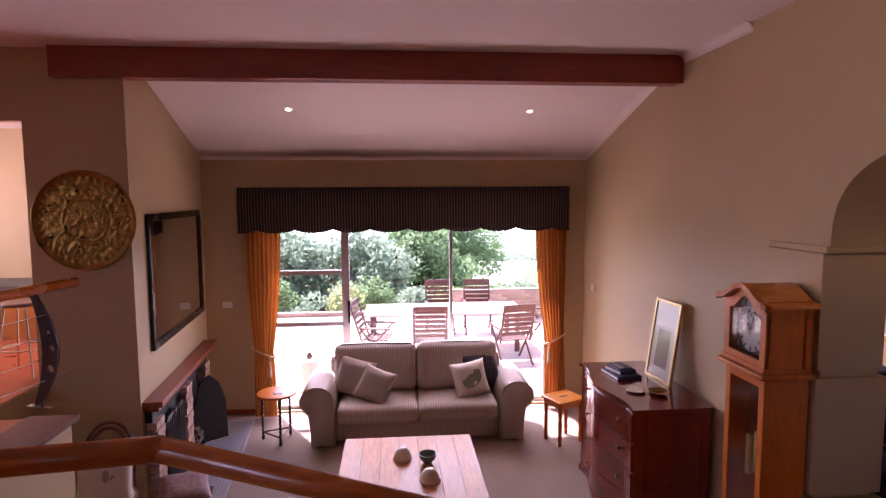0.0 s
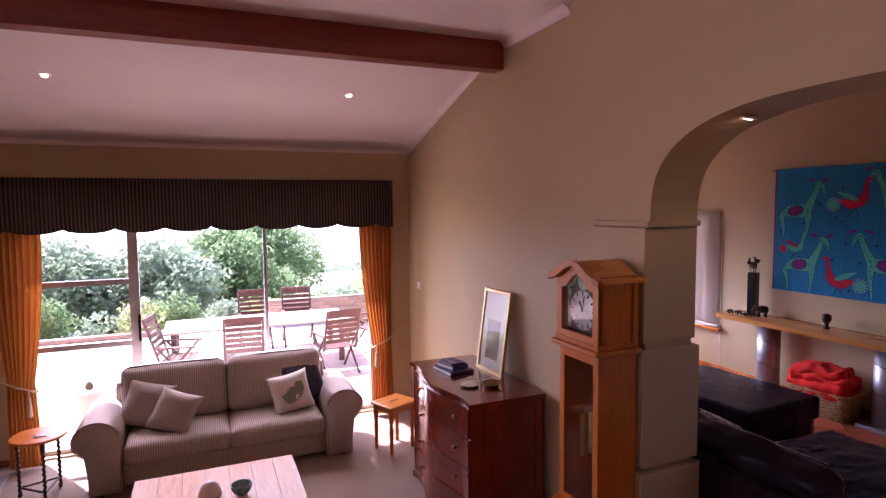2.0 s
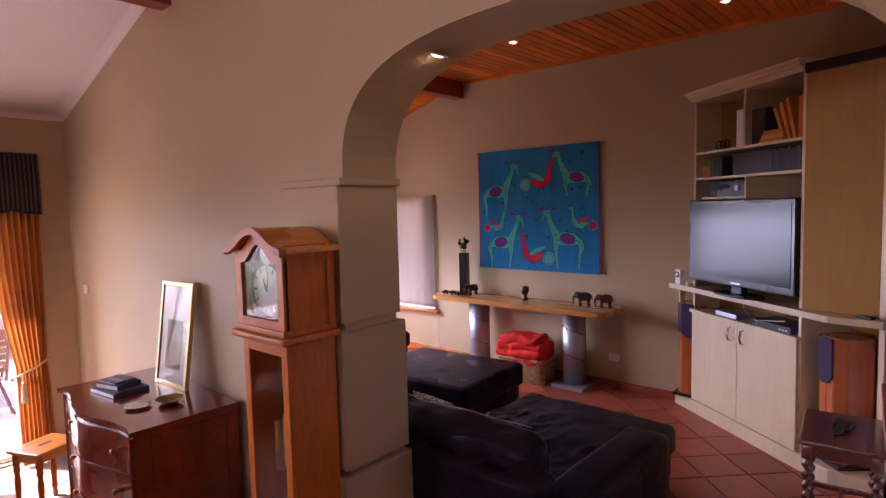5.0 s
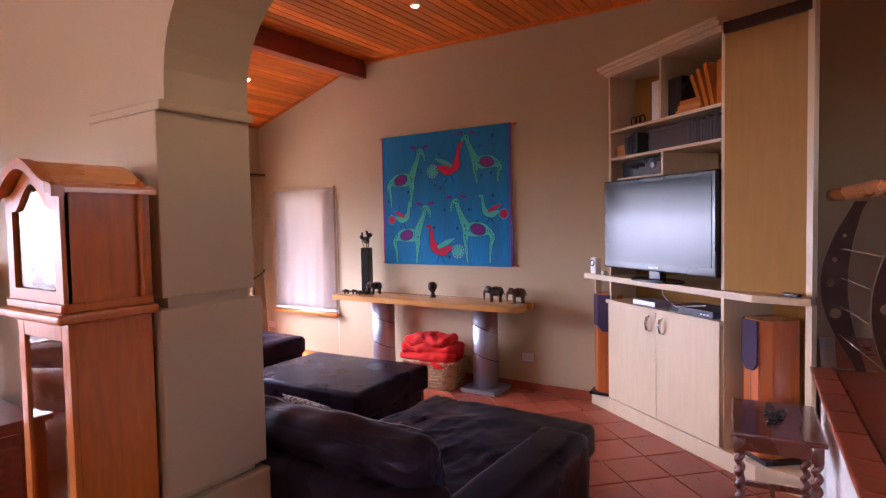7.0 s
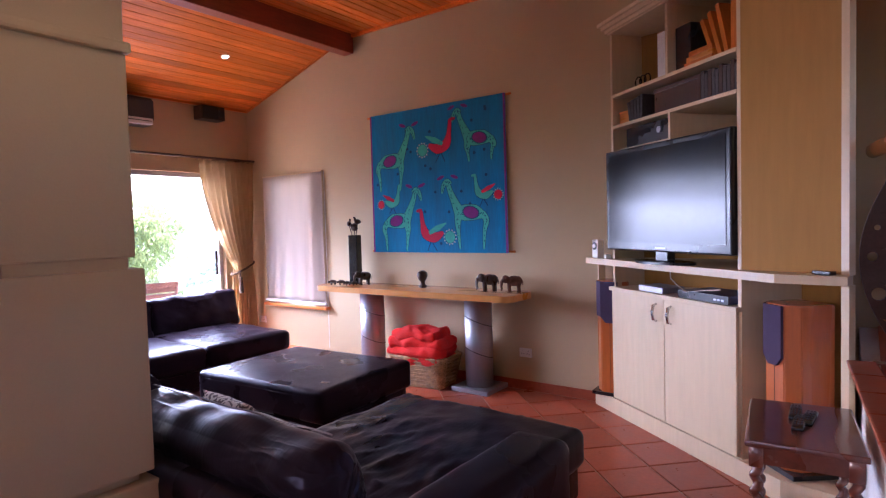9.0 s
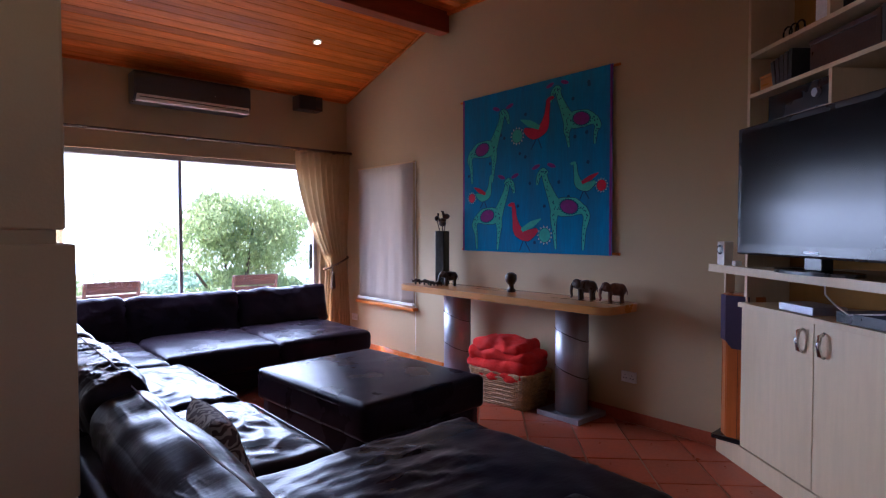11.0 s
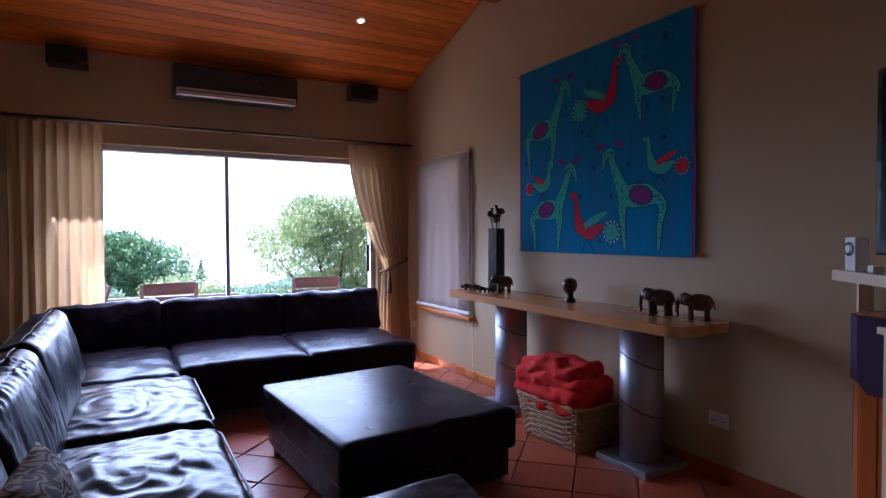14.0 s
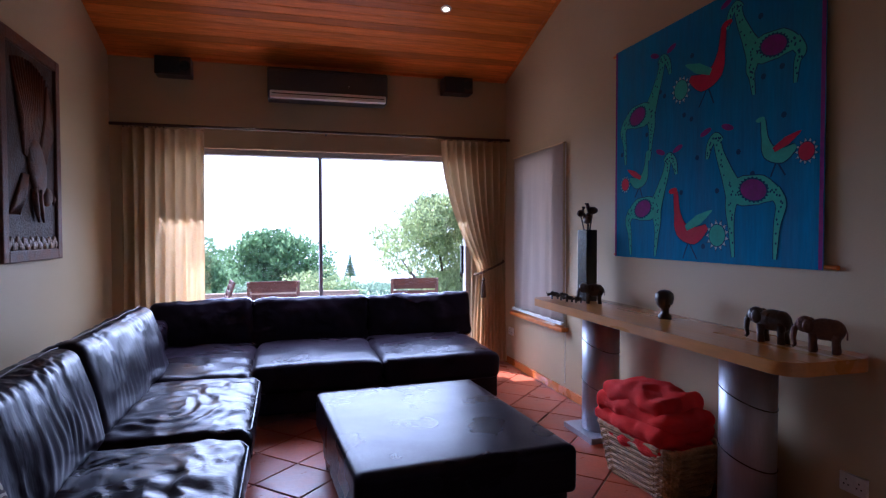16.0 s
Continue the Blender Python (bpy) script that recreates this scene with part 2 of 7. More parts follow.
M = dict(
    wall=material("wall_paint", (0.50, 0.375, 0.21), 0.6, var=0.04, scale=1.2, fine=180, fine_var=0.02, bump=0.08, bump_scale=90),
    kitchen_wall=material("kitchen_paint", (0.75, 0.60, 0.48), 0.6, var=0.04, bump=0.06, bump_scale=90),
    ceil=material("ceiling_paint", (0.78, 0.70, 0.68), 0.75, var=0.03, scale=1.0, fine_var=0.02, bump=0.05, bump_scale=80),
    white=material("white_paint", (0.80, 0.78, 0.74), 0.5, var=0.03, bump=0.04),
    plaster=material("white_plaster", (0.78, 0.75, 0.70), 0.7, var=0.05, bump=0.12, bump_scale=70),
    carpet=material("loop_carpet", (0.29, 0.21, 0.155), 0.95, var=0.10, scale=4, fine=170, fine_var=0.30, bump=0.8, sheen=0.15),
    tile=material("terracotta_tile", (0.36, 0.09, 0.042), 0.34, var=0.16, scale=5, fine=40, fine_var=0.08, bump=0.10, bump_scale=25, each=0.16, coat=0.0, spec=0.16),
    grout=material("tile_grout", (0.36, 0.27, 0.2), 0.9, var=0.15, fine=120, bump=0.3),
    beam=material("stained_beam", (0.26, 0.045, 0.016), 0.35, var=0.18, scale=4, fine=40, fine_var=0.18, stretch=(0.12, 1, 1), bump=0.15, coat=0.15),
    pine=material("varnished_pine", (0.61, 0.155, 0.011), 0.45, var=0.28, scale=5, fine=50, fine_var=0.2, stretch=(0.1, 1, 1), island=0.22, bump=0.12, spec=0.22),
    rail=material("handrail_wood", (0.56, 0.15, 0.016), 0.27, var=0.15, scale=4, fine=60, fine_var=0.12, stretch=(0.15, 1, 1), bump=0.08, coat=0.5),
    oak=material("oak_top", (0.52, 0.215, 0.042), 0.25, var=0.14, scale=3, fine=45, fine_var=0.12, stretch=(1, 0.12, 1), bump=0.06, coat=0.4),
    mahogany=material("mahogany", (0.17, 0.022, 0.008), 0.17, var=0.4, scale=4, fine=35, fine_var=0.2, stretch=(1, 0.2, 1), bump=0.06, coat=0.6),
    cherry=material("cherry_wood", (0.53, 0.145, 0.012), 0.36, var=0.18, scale=4, fine=50, fine_var=0.16, stretch=(1, 1, 0.15), bump=0.08, coat=0.08, spec=0.3),
    honey=material("honey_pine", (0.64, 0.24, 0.035), 0.3, var=0.14, scale=4, fine=50, fine_var=0.12, stretch=(0.2, 1, 1), bump=0.08, coat=0.4),
    yellow_pine=material("table_pine", (0.52, 0.22, 0.07), 0.42, var=0.22, scale=4, fine=45, fine_var=0.18, stretch=(1, 0.15, 1), bump=0.08, coat=0.03, spec=0.3, each=0.05),
    darkwood=material("dark_wood", (0.045, 0.018, 0.012), 0.35, var=0.25, scale=6, fine=70, fine_var=0.2, bump=0.12, coat=0.2),
    redwood=material("red_brown_slats", (0.105, 0.042, 0.034), 0.5, var=0.2, scale=5, fine=50, fine_var=0.2, bump=0.15, each=0.12),
    leather=material("brown_leather", (0.018, 0.0115, 0.017), 0.28, var=0.2, scale=3, fine=220, fine_var=0.15, bump=0.10, bump_scale=260, spec=0.08, rough_var=0.02),
    leather_wrinkled=material("creased_leather", (0.018, 0.0115, 0.017), 0.28, var=0.2, scale=3, fine=14, fine_var=0.1, bump=0.12, bump_scale=40, spec=0.11, stretch=(0.6, 1.4, 1), rough_var=0.02),
    leather_pleated=material("pleated_leather", (0.018, 0.0115, 0.017), 0.32, var=0.2, scale=3, fine=14, fine_var=0.1, bump=0.12, bump_scale=9, spec=0.16, stretch=(2.0, 6.0, 1.0), rough_var=0.02),
    redtable=material("red_table_wood", (0.13, 0.034, 0.018), 0.28, var=0.2, scale=4, fine=40, fine_var=0.15, stretch=(0.15, 1, 1), bump=0.06, coat=0.4),
    stitch=material("leather_stitching", (0.22, 0.20, 0.22), 0.7, var=0.05),
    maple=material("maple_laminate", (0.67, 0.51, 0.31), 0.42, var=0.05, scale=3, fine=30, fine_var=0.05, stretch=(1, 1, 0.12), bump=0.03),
    # Darker, warmer maple: shelf shade and the wing's warm light put into colour.
    maple_shade=material("maple_shade_panel", (0.42, 0.215, 0.05), 0.5, spec=0.25, var=0.06, scale=3, fine=30, fine_var=0.06, stretch=(1, 1, 0.12), bump=0.03),
    chrome=material("chrome", (0.75, 0.75, 0.76), 0.16, 1.0, var=0.03, bump=0.0),
    steel=material("brushed_steel", (0.42, 0.43, 0.48), 0.44, 0.75, var=0.06, fine=120, fine_var=0.06, stretch=(1, 1, 0.1), bump=0.05),
    alu=material("aluminium_frame", (0.48, 0.45, 0.44), 0.45, 0.6, var=0.05, bump=0.03),
    black=material("black_plastic", (0.012, 0.012, 0.014), 0.25, var=0.1, bump=0.02),
    black_matt=material("black_matt", (0.02, 0.019, 0.02), 0.75, var=0.15, bump=0.1),
    screen=material("tv_screen", (0.004, 0.004, 0.006), 0.17, var=0.05, bump=0.0, spec=0.32, rough_var=0.005),
    gold=material("gilt", (0.62, 0.46, 0.20), 0.38, 0.4, var=0.15, fine=80, fine_var=0.15, bump=0.1),
    brass=material("beaten_brass", (0.30, 0.18, 0.05), 0.34, 1.0, var=0.35, scale=9, fine=30, fine_var=0.25, bump=0.0, rough_var=0.1),
    curtain_gold=material("gold_curtain", (0.52, 0.20, 0.03), 0.7, var=0.1, scale=3, fine=200, fine_var=0.1, bump=0.2, sheen=0.3),
    curtain_cream=material("cream_curtain", (0.67, 0.50, 0.29), 0.85, var=0.06, scale=3, fine=220, fine_var=0.08, bump=0.2, sheen=0.2),
    blind=material("white_blind", (0.58, 0.47, 0.40), 0.85, var=0.05, scale=3, fine=150, fine_var=0.05, bump=0.3, bump_scale=14, stretch=(1, 4, 0.5)),
    rope=material("curtain_rope", (0.55, 0.40, 0.25), 0.85, var=0.1, fine=140, fine_var=0.25, bump=0.4),
    rope_dark=material("dark_rope", (0.10, 0.055, 0.03), 0.85, var=0.1, fine=140, fine_var=0.25, bump=0.4),
    valance=striped("valance_stripe", (0.03, 0.021, 0.022), (0.15, 0.10, 0.08), 0.035, 0, share=0.6),
    sofa=striped("ticking_stripe", (0.30, 0.24, 0.20), (0.48, 0.41, 0.35), 0.020, 0, share=0.4),
    sofa_side=striped("ticking_stripe_side", (0.30, 0.24, 0.20), (0.48, 0.41, 0.35), 0.020, 1, share=0.4),
    cushion_grey=material("grey_cushion", (0.36, 0.29, 0.25), 0.9, var=0.08, fine=160, fine_var=0.12, bump=0.3, sheen=0.2),
    cushion_white=material("cream_cushion", (0.66, 0.60, 0.52), 0.9, var=0.05, fine=160, fine_var=0.1, bump=0.3),
    green=material("green_print", (0.22, 0.26, 0.17), 0.9, var=0.12, fine=120, bump=0.2),
    cushion_dark=material("dark_patterned_cushion", (0.05, 0.042, 0.06), 0.9, var=0.8, scale=38, fine=160, fine_var=0.1, bump=0.2),
    paisley=material("paisley_cushion", (0.17, 0.12, 0.10), 0.8, var=1.0, scale=22, fine=90, fine_var=0.3, bump=0.3),
    paisley_mauve=material("mauve_cushion", (0.30, 0.19, 0.19), 0.85, var=0.35, scale=26, fine=90, fine_var=0.2, bump=0.3),
    batik=material("turquoise_batik", (0.0, 0.185, 0.41), 0.9, var=0.22, scale=4, fine=30, fine_var=0.12, bump=0.6, bump_scale=7, stretch=(1, 2.2, 0.3)),
    batik_green=material("batik_green", (0.06, 0.46, 0.36), 0.9, var=0.12, scale=14, fine=60, bump=0.1),
    batik_red=material("batik_red", (0.52, 0.010, 0.05), 0.9, var=0.12, scale=14, fine=60, bump=0.1),
    batik_purple=material("batik_purple", (0.22, 0.02, 0.20), 0.9, var=0.2, scale=24, fine=60, bump=0.1),
    batik_pale=material("batik_pale", (0.45, 0.55, 0.60), 0.9, var=0.1, bump=0.1),
    batik_dark=material("batik_outline", (0.0, 0.055, 0.15), 0.9, var=0.12, bump=0.1),
    red=material("red_fleece", (0.80, 0.020, 0.010), 0.95, var=0.1, scale=8, fine=200, fine_var=0.15, bump=0.6),
    wicker=material("wicker", (0.46, 0.27, 0.11), 0.6, var=0.35, scale=22, fine=90, fine_var=0.2, bump=0.4, island=0.25),
    carving=material("carved_wood", (0.055, 0.026, 0.016), 0.35, var=0.3, scale=14, fine=90, fine_var=0.2, bump=0.3, coat=0.15),
    carving_red=material("red_brown_carved_wood", (0.14, 0.052, 0.03), 0.55, var=0.35, scale=14, fine=90, fine_var=0.25, bump=0.5, spec=0.3),
    carved_board=material("chiselled_board", (0.06, 0.026, 0.018), 0.6, var=0.35, scale=12, fine=70, fine_var=0.3, bump=0.7, bump_scale=60, spec=0.25),
    carved_panel=material("carved_relief_wood", (0.24, 0.14, 0.085), 0.45, var=0.3, scale=10, fine=60, fine_var=0.25, bump=0.4, bump_scale=70),
    paper=material("white_paper", (0.8, 0.78, 0.76), 0.6, var=0.03, bump=0.02),
    navy=material("navy_book", (0.045, 0.05, 0.12), 0.4, var=0.15, bump=0.05),
    slate=material("slate", (0.05, 0.045, 0.045), 0.6, var=0.3, scale=6, fine=60, fine_var=0.3, bump=0.5, bump_scale=30),
    brick=material("face_brick", (0.42, 0.28, 0.22), 0.85, var=0.2, scale=10, fine=60, fine_var=0.2, bump=0.5, bump_scale=40, each=0.2),
    ceramic=material("cream_ceramic", (0.70, 0.62, 0.50), 0.25, var=0.06, bump=0.02),
    ceramic_green=material("green_ceramic", (0.12, 0.20, 0.17), 0.25, var=0.25, scale=30, bump=0.05),
    plastic_white=material("white_plastic", (0.78, 0.76, 0.72), 0.35, var=0.02, bump=0.0),
    purple_cloth=material("purple_grille", (0.06, 0.035, 0.075), 0.9, var=0.1, fine=260, fine_var=0.2, bump=0.3),
    cherry_box=material("speaker_veneer", (0.50, 0.125, 0.022), 0.3, var=0.14, scale=4, fine=45, fine_var=0.12, stretch=(1, 1, 0.12), bump=0.04, coat=0.3),
    ac_dark=material("air_conditioner_case", (0.06, 0.055, 0.06), 0.35, var=0.05, bump=0.0),
    paver=material("terrace_paver", (0.55, 0.46, 0.40), 0.8, var=0.12, scale=3, fine=50, fine_var=0.1, bump=0.2, each=0.1),
    # Ground and leaf colours are paled to imitate haze over the garden.
    grass=material("ground_cover", (0.30, 0.34, 0.22), 0.9, var=0.5, scale=0.7, fine=12, fine_var=0.4, bump=0.6),
    bark=material("bark", (0.10, 0.07, 0.05), 0.9, var=0.3, scale=8, fine=40, fine_var=0.3, bump=0.8),
    leaf_dark=material("dark_leaves", (0.20, 0.31, 0.15), 0.85, var=0.25, scale=0.8, fine=6, fine_var=0.1, spec=0.1, bump=0.0, island=0.25),
    leaf_grey=material("grey_green_leaves", (0.29, 0.39, 0.27), 0.85, var=0.25, scale=0.8, fine=6, fine_var=0.1, spec=0.1, bump=0.0, island=0.25),
    leaf_light=material("light_leaves", (0.38, 0.44, 0.21), 0.85, var=0.25, scale=0.8, fine=6, fine_var=0.1, spec=0.1, bump=0.0, island=0.25),
    plate=material("checker_plate", (0.42, 0.42, 0.46), 0.4, 0.35, var=0.12, scale=6, fine=60, bump=0.05),
    window_glass=glass("window_glass"),
    clear_glass=glass("clear_glass", (0.9, 0.88, 0.85)),
    mirror=material("mirror", (0.80, 0.80, 0.80), 0.02, 1.0, var=0.0, fine_var=0.0, bump=0.0, rough_var=0.0),
    haze=glow("haze_glow", (0.93, 0.97, 1.0), 0.9),
    lampglow=glow("downlight_glow", (1.0, 0.74, 0.42), 9.0),
)
for key, share in (("curtain_gold", 0.35), ("curtain_cream", 0.4), ("blind", 0.3), ("leaf_dark", 0.55), ("leaf_grey", 0.55), ("leaf_light", 0.6)):
    let_through(M[key], share)
# Blue tint puts the bluish window daylight into the leather's highlights.
for key in ("leather", "leather_wrinkled", "leather_pleated"):
    M[key].node_tree.nodes["Principled BSDF"].inputs["Specular Tint"].default_value = (0.60, 0.63, 1.0, 1)


def scrolled(m, dark, light, scale):
    """A damask of pale curls on a dark ground."""
    nt = m.node_tree
    tc = nt.nodes.new("ShaderNodeTexCoord")
    wv = nt.nodes.new("ShaderNodeTexWave")
    wv.wave_type = 'RINGS'
    wv.inputs["Scale"].default_value, wv.inputs["Distortion"].default_value = scale, 14.0
    wv.inputs["Detail"].default_value, wv.inputs["Detail Scale"].default_value = 1.0, 1.6
    ramp = nt.nodes.new("ShaderNodeValToRGB")
    ramp.color_ramp.elements[0].position, ramp.color_ramp.elements[1].position = 0.45, 0.62
    ramp.color_ramp.elements[0].color, ramp.color_ramp.elements[1].color = (*dark, 1), (*light, 1)
    nt.links.new(tc.outputs["Object"], wv.inputs["Vector"])
    nt.links.new(wv.outputs["Fac"], ramp.inputs[0])
    nt.links.new(ramp.outputs[0], nt.nodes["Principled BSDF"].inputs["Base Color"])


scrolled(M["paisley"], (0.075, 0.042, 0.035), (0.40, 0.32, 0.25), 11.0)


# ---- shape helpers ----
def mesh_of(name, bm, mat, smooth=False):
    bmesh.ops.recalc_face_normals(bm, faces=bm.faces)
    me = bpy.data.meshes.new(name)
    if smooth:
        for f in bm.faces:
            f.smooth = True
    bm.to_mesh(me)
    bm.free()
    me.materials.append(mat)
    return me


def part(name, bm, mat, parent=None, label="", smooth=False):
    """Links a bmesh as one mesh object under a thing or a part."""
    ob = new(name, mesh_of(name, bm, mat, smooth))
    if parent is not None:
        ob.parent = parent
    return tagged(ob, label)


def structure(name, bm, mat, label="", category=""):
    ob = part(name, bm, mat)
    return tagged(ob, label, category, kind="structure")


def thing(name, label, category, m=None, group=""):
    ob = new(name)
    ob.empty_display_size = 0.1
    if m is not None:
        ob.matrix_world = m
    return tagged(ob, label, category, group)


def box(x0, x1, y0, y1, z0, z1, bevel=0.0, bm=None, seg=2, m=None):
    bm = bm or bmesh.new()
    c = ((x0 + x1) / 2, (y0 + y1) / 2, (z0 + z1) / 2)
    made = bmesh.ops.create_cube(bm, size=1, matrix=Matrix.Translation(c) @ Matrix.Diagonal((abs(x1 - x0), abs(y1 - y0), abs(z1 - z0), 1)))
    if bevel:
        edges = list({e for v in made["verts"] for e in v.link_edges})
        out = bmesh.ops.bevel(bm, geom=edges, offset=bevel, segments=seg, affect='EDGES', profile=0.6)
    if m is not None:
        bmesh.ops.transform(bm, matrix=m, verts=bm.verts)
    return bm


def prism(points, z0, z1, bm=None, bevel=0.0):
    """An upright prism on a flat outline of (x, y)."""
    bm = bm or bmesh.new()
    low = [bm.verts.new((x, y, z0)) for x, y in points]
    high = [bm.verts.new((x, y, z1)) for x, y in points]
    n = len(points)
    bm.faces.new(low[::-1])
    bm.faces.new(high)
    for i in range(n):
        bm.faces.new((low[i], low[(i + 1) % n], high[(i + 1) % n], high[i]))
    if bevel:
        bmesh.ops.bevel(bm, geom=list(bm.edges), offset=bevel, segments=2, affect='EDGES')
    return bm


def slab(points, axis, a, b, bm=None):
    """A prism on an outline in the two other axes, from a to b along the axis."""
    bm = bm or bmesh.new()

    def at(p, v):
        return {0: (v, p[0], p[1]), 1: (p[0], v, p[1]), 2: (p[0], p[1], v)}[axis]
    low = [bm.verts.new(at(p, a)) for p in points]
    high = [bm.verts.new(at(p, b)) for p in points]
    n = len(points)
    bm.faces.new(low[::-1])
    bm.faces.new(high)
    for i in range(n):
        bm.faces.new((low[i], low[(i + 1) % n], high[(i + 1) % n], high[i]))
    return bm


def lathe(profile, m=None, seg=20, bm=None):
    """A turned shape: (radius, height) pairs from the bottom up."""
    bm = bm or bmesh.new()
    rings = []
    for r, z in profile:
        rings.append([bm.verts.new((r * math.cos(2 * math.pi * i / seg), r * math.sin(2 * math.pi * i / seg), z)) for i in range(seg)])
    for a, b in zip(rings, rings[1:]):
        for i in range(seg):
            bm.faces.new((a[i], a[(i + 1) % seg], b[(i + 1) % seg], b[i]))
    bm.faces.new(rings[0][::-1])
    bm.faces.new(rings[-1])
    if m is not None:
        bmesh.ops.transform(bm, matrix=m, verts=[v for ring in rings for v in ring])
    return bm


def tube(points, r, seg=8, bm=None, closed=False, flat=1.0):
    """A round bar swept along points; r is one radius or one for each point."""
    bm = bm or bmesh.new()
    pts = [Vector(p) for p in points]
    n = len(pts)
    rings = []
    up = Vector((0, 0, 1))
    for i, p in enumerate(pts):
        d = (pts[(i + 1) % n] - pts[i - 1]) if closed else (pts[min(i + 1, n - 1)] - pts[max(i - 1, 0)])
        d.normalize()
        ref = up if abs(d.z) < 0.92 else Vector((1, 0, 0))
        a = d.cross(ref).normalized()
        b = a.cross(d).normalized()
        rad = r[i] if isinstance(r, (list, tuple)) else r
        rings.append([bm.verts.new(p + rad * (math.cos(2 * math.pi * k / seg) * a + flat * math.sin(2 * math.pi * k / seg) * b)) for k in range(seg)])
    pairs = list(zip(rings, rings[1:])) + ([(rings[-1], rings[0])] if closed else [])
    for a, b in pairs:
        for k in range(seg):
            bm.faces.new((a[k], a[(k + 1) % seg], b[(k + 1) % seg], b[k]))
    if not closed:
        bm.faces.new(rings[0][::-1])
        bm.faces.new(rings[-1])
    return bm


def soft(x0, x1, y0, y1, z0, z1, r=0.06, n=14, crown=0.0, wave=0.0, freq=3.0, seed=0.0, axis=2, bm=None, m=None):
    """A padded block with round edges; crown swells the faces across the axis, wave creases them."""
    bm = bm or bmesh.new()
    size = Vector((x1 - x0, y1 - y0, z1 - z0)) / 2
    mid = Vector((x0 + x1, y0 + y1, z0 + z1)) / 2
    r = min(r, *size)
    inner = size - Vector((r, r, r))
    made = {}

    def vert(p):
        key = tuple(round(c, 4) for c in p)
        if key not in made:
            q = Vector([p[k] * size[k] for k in range(3)])
            c = Vector([max(-inner[k], min(inner[k], q[k])) for k in range(3)])
            d = q - c
            if d.length > 1e-9:
                q = c + d.normalized() * r
            others = [k for k in range(3) if k != axis]
            swell = (1 - p[others[0]] ** 2) * (1 - p[others[1]] ** 2)
            q[axis] += crown * swell * p[axis]
            if wave:
                s = (q + mid) * freq + Vector((seed, seed * 1.7, 0))
                q += (d.normalized() if d.length > 1e-9 else Vector((0, 0, 1))) * wave * (noise.noise(s) + 0.5 * noise.noise(s * 2.3))
            made[key] = bm.verts.new(q + mid)
        return made[key]
    g = [-1 + 2 * i / n for i in range(n + 1)]
    for ax in range(3):
        for s in (-1, 1):
            for i in range(n):
                for j in range(n):
                    quad = []
                    for a, b in ((i, j), (i + 1, j), (i + 1, j + 1), (i, j + 1)):
                        p = [0, 0, 0]
                        p[ax], p[(ax + 1) % 3], p[(ax + 2) % 3] = s, g[a], g[b]
                        quad.append(vert(p))
                    bm.faces.new(quad if s > 0 else quad[::-1])
    if m is not None:
        bmesh.ops.transform(bm, matrix=m, verts=list(made.values()))
    return bm


def swirl(bm, cx, cy, rx, ry, top, depth, seed):
    """Creases that run in uneven rings round the sat-on middle of a seat."""
    for v in bm.verts:
        if v.co.z < top - 0.04:
            continue
        dx, dy = (v.co.x - cx) / rx, (v.co.y - cy) / ry
        w = noise.noise(Vector((v.co.x * 3.2 + seed, v.co.y * 3.2, 0.5)))
        r = math.hypot(dx, dy) + 0.38 * w + 0.10 * noise.noise(Vector((v.co.x * 9, v.co.y * 9, seed)))
        fall = max(0.0, 1 - max(abs(dx), abs(dy)) ** 3)
        k = 0.35 + 0.65 * max(0.0, noise.noise(Vector((v.co.x * 4.1, v.co.y * 4.1 + seed, 2.0))) + 0.35)
        ridge = 1 - 2 * abs(math.sin(r * 13.5 + math.atan2(dy, dx) * 0.5)) ** 0.8
        v.co.z += depth * fall * k * ridge
    return bm


def pleats(bm, y0, y1, z0, z1, depth, seed):
    """Upright gathers on the face of a back cushion that is still in its own space."""
    for v in bm.verts:
        if v.co.x < 0.0:
            continue
        u, h = (v.co.y - y0) / (y1 - y0), (v.co.z - z0) / (z1 - z0)
        ph = v.co.y * 95 + 5 * noise.noise(Vector((v.co.y * 3, v.co.z * 4, seed))) + 9 * h * (u - 0.5)
        k = max(0.0, noise.noise(Vector((v.co.y * 4 + seed, v.co.z * 3, 1.0))) + 0.4)
        v.co.x += depth * k * math.sin(ph) * min(1, 6 * u, 6 * (1 - u))
    return bm


def creases(bm, depth, stretch, seed, above=-9.0):
    """Sharp-crested folds that run across the stretched way of the leather."""
    bm.normal_update()
    for v in [q for q in bm.verts if q.co.z > above]:
        p = Vector([c * k for c, k in zip(v.co, stretch)]) + Vector((seed, seed * 0.7, 0))
        w = noise.noise(p * 0.35 + Vector((3, 1, seed)))
        a = 1 - 2 * abs(noise.noise(p + Vector((w, w, w)) * 1.5))
        b = 1 - 2 * abs(noise.noise(p * 2.3 + Vector((w, 0, seed))))
        k = min(1.0, max(0.0, 0.35 + 1.6 * noise.noise(v.co * 2.6 + Vector((seed, 2, 0)))))
        v.co += v.normal * depth * k * (max(a, 0) ** 3 + 0.45 * max(b, 0) ** 3 - 0.3)
    return bm


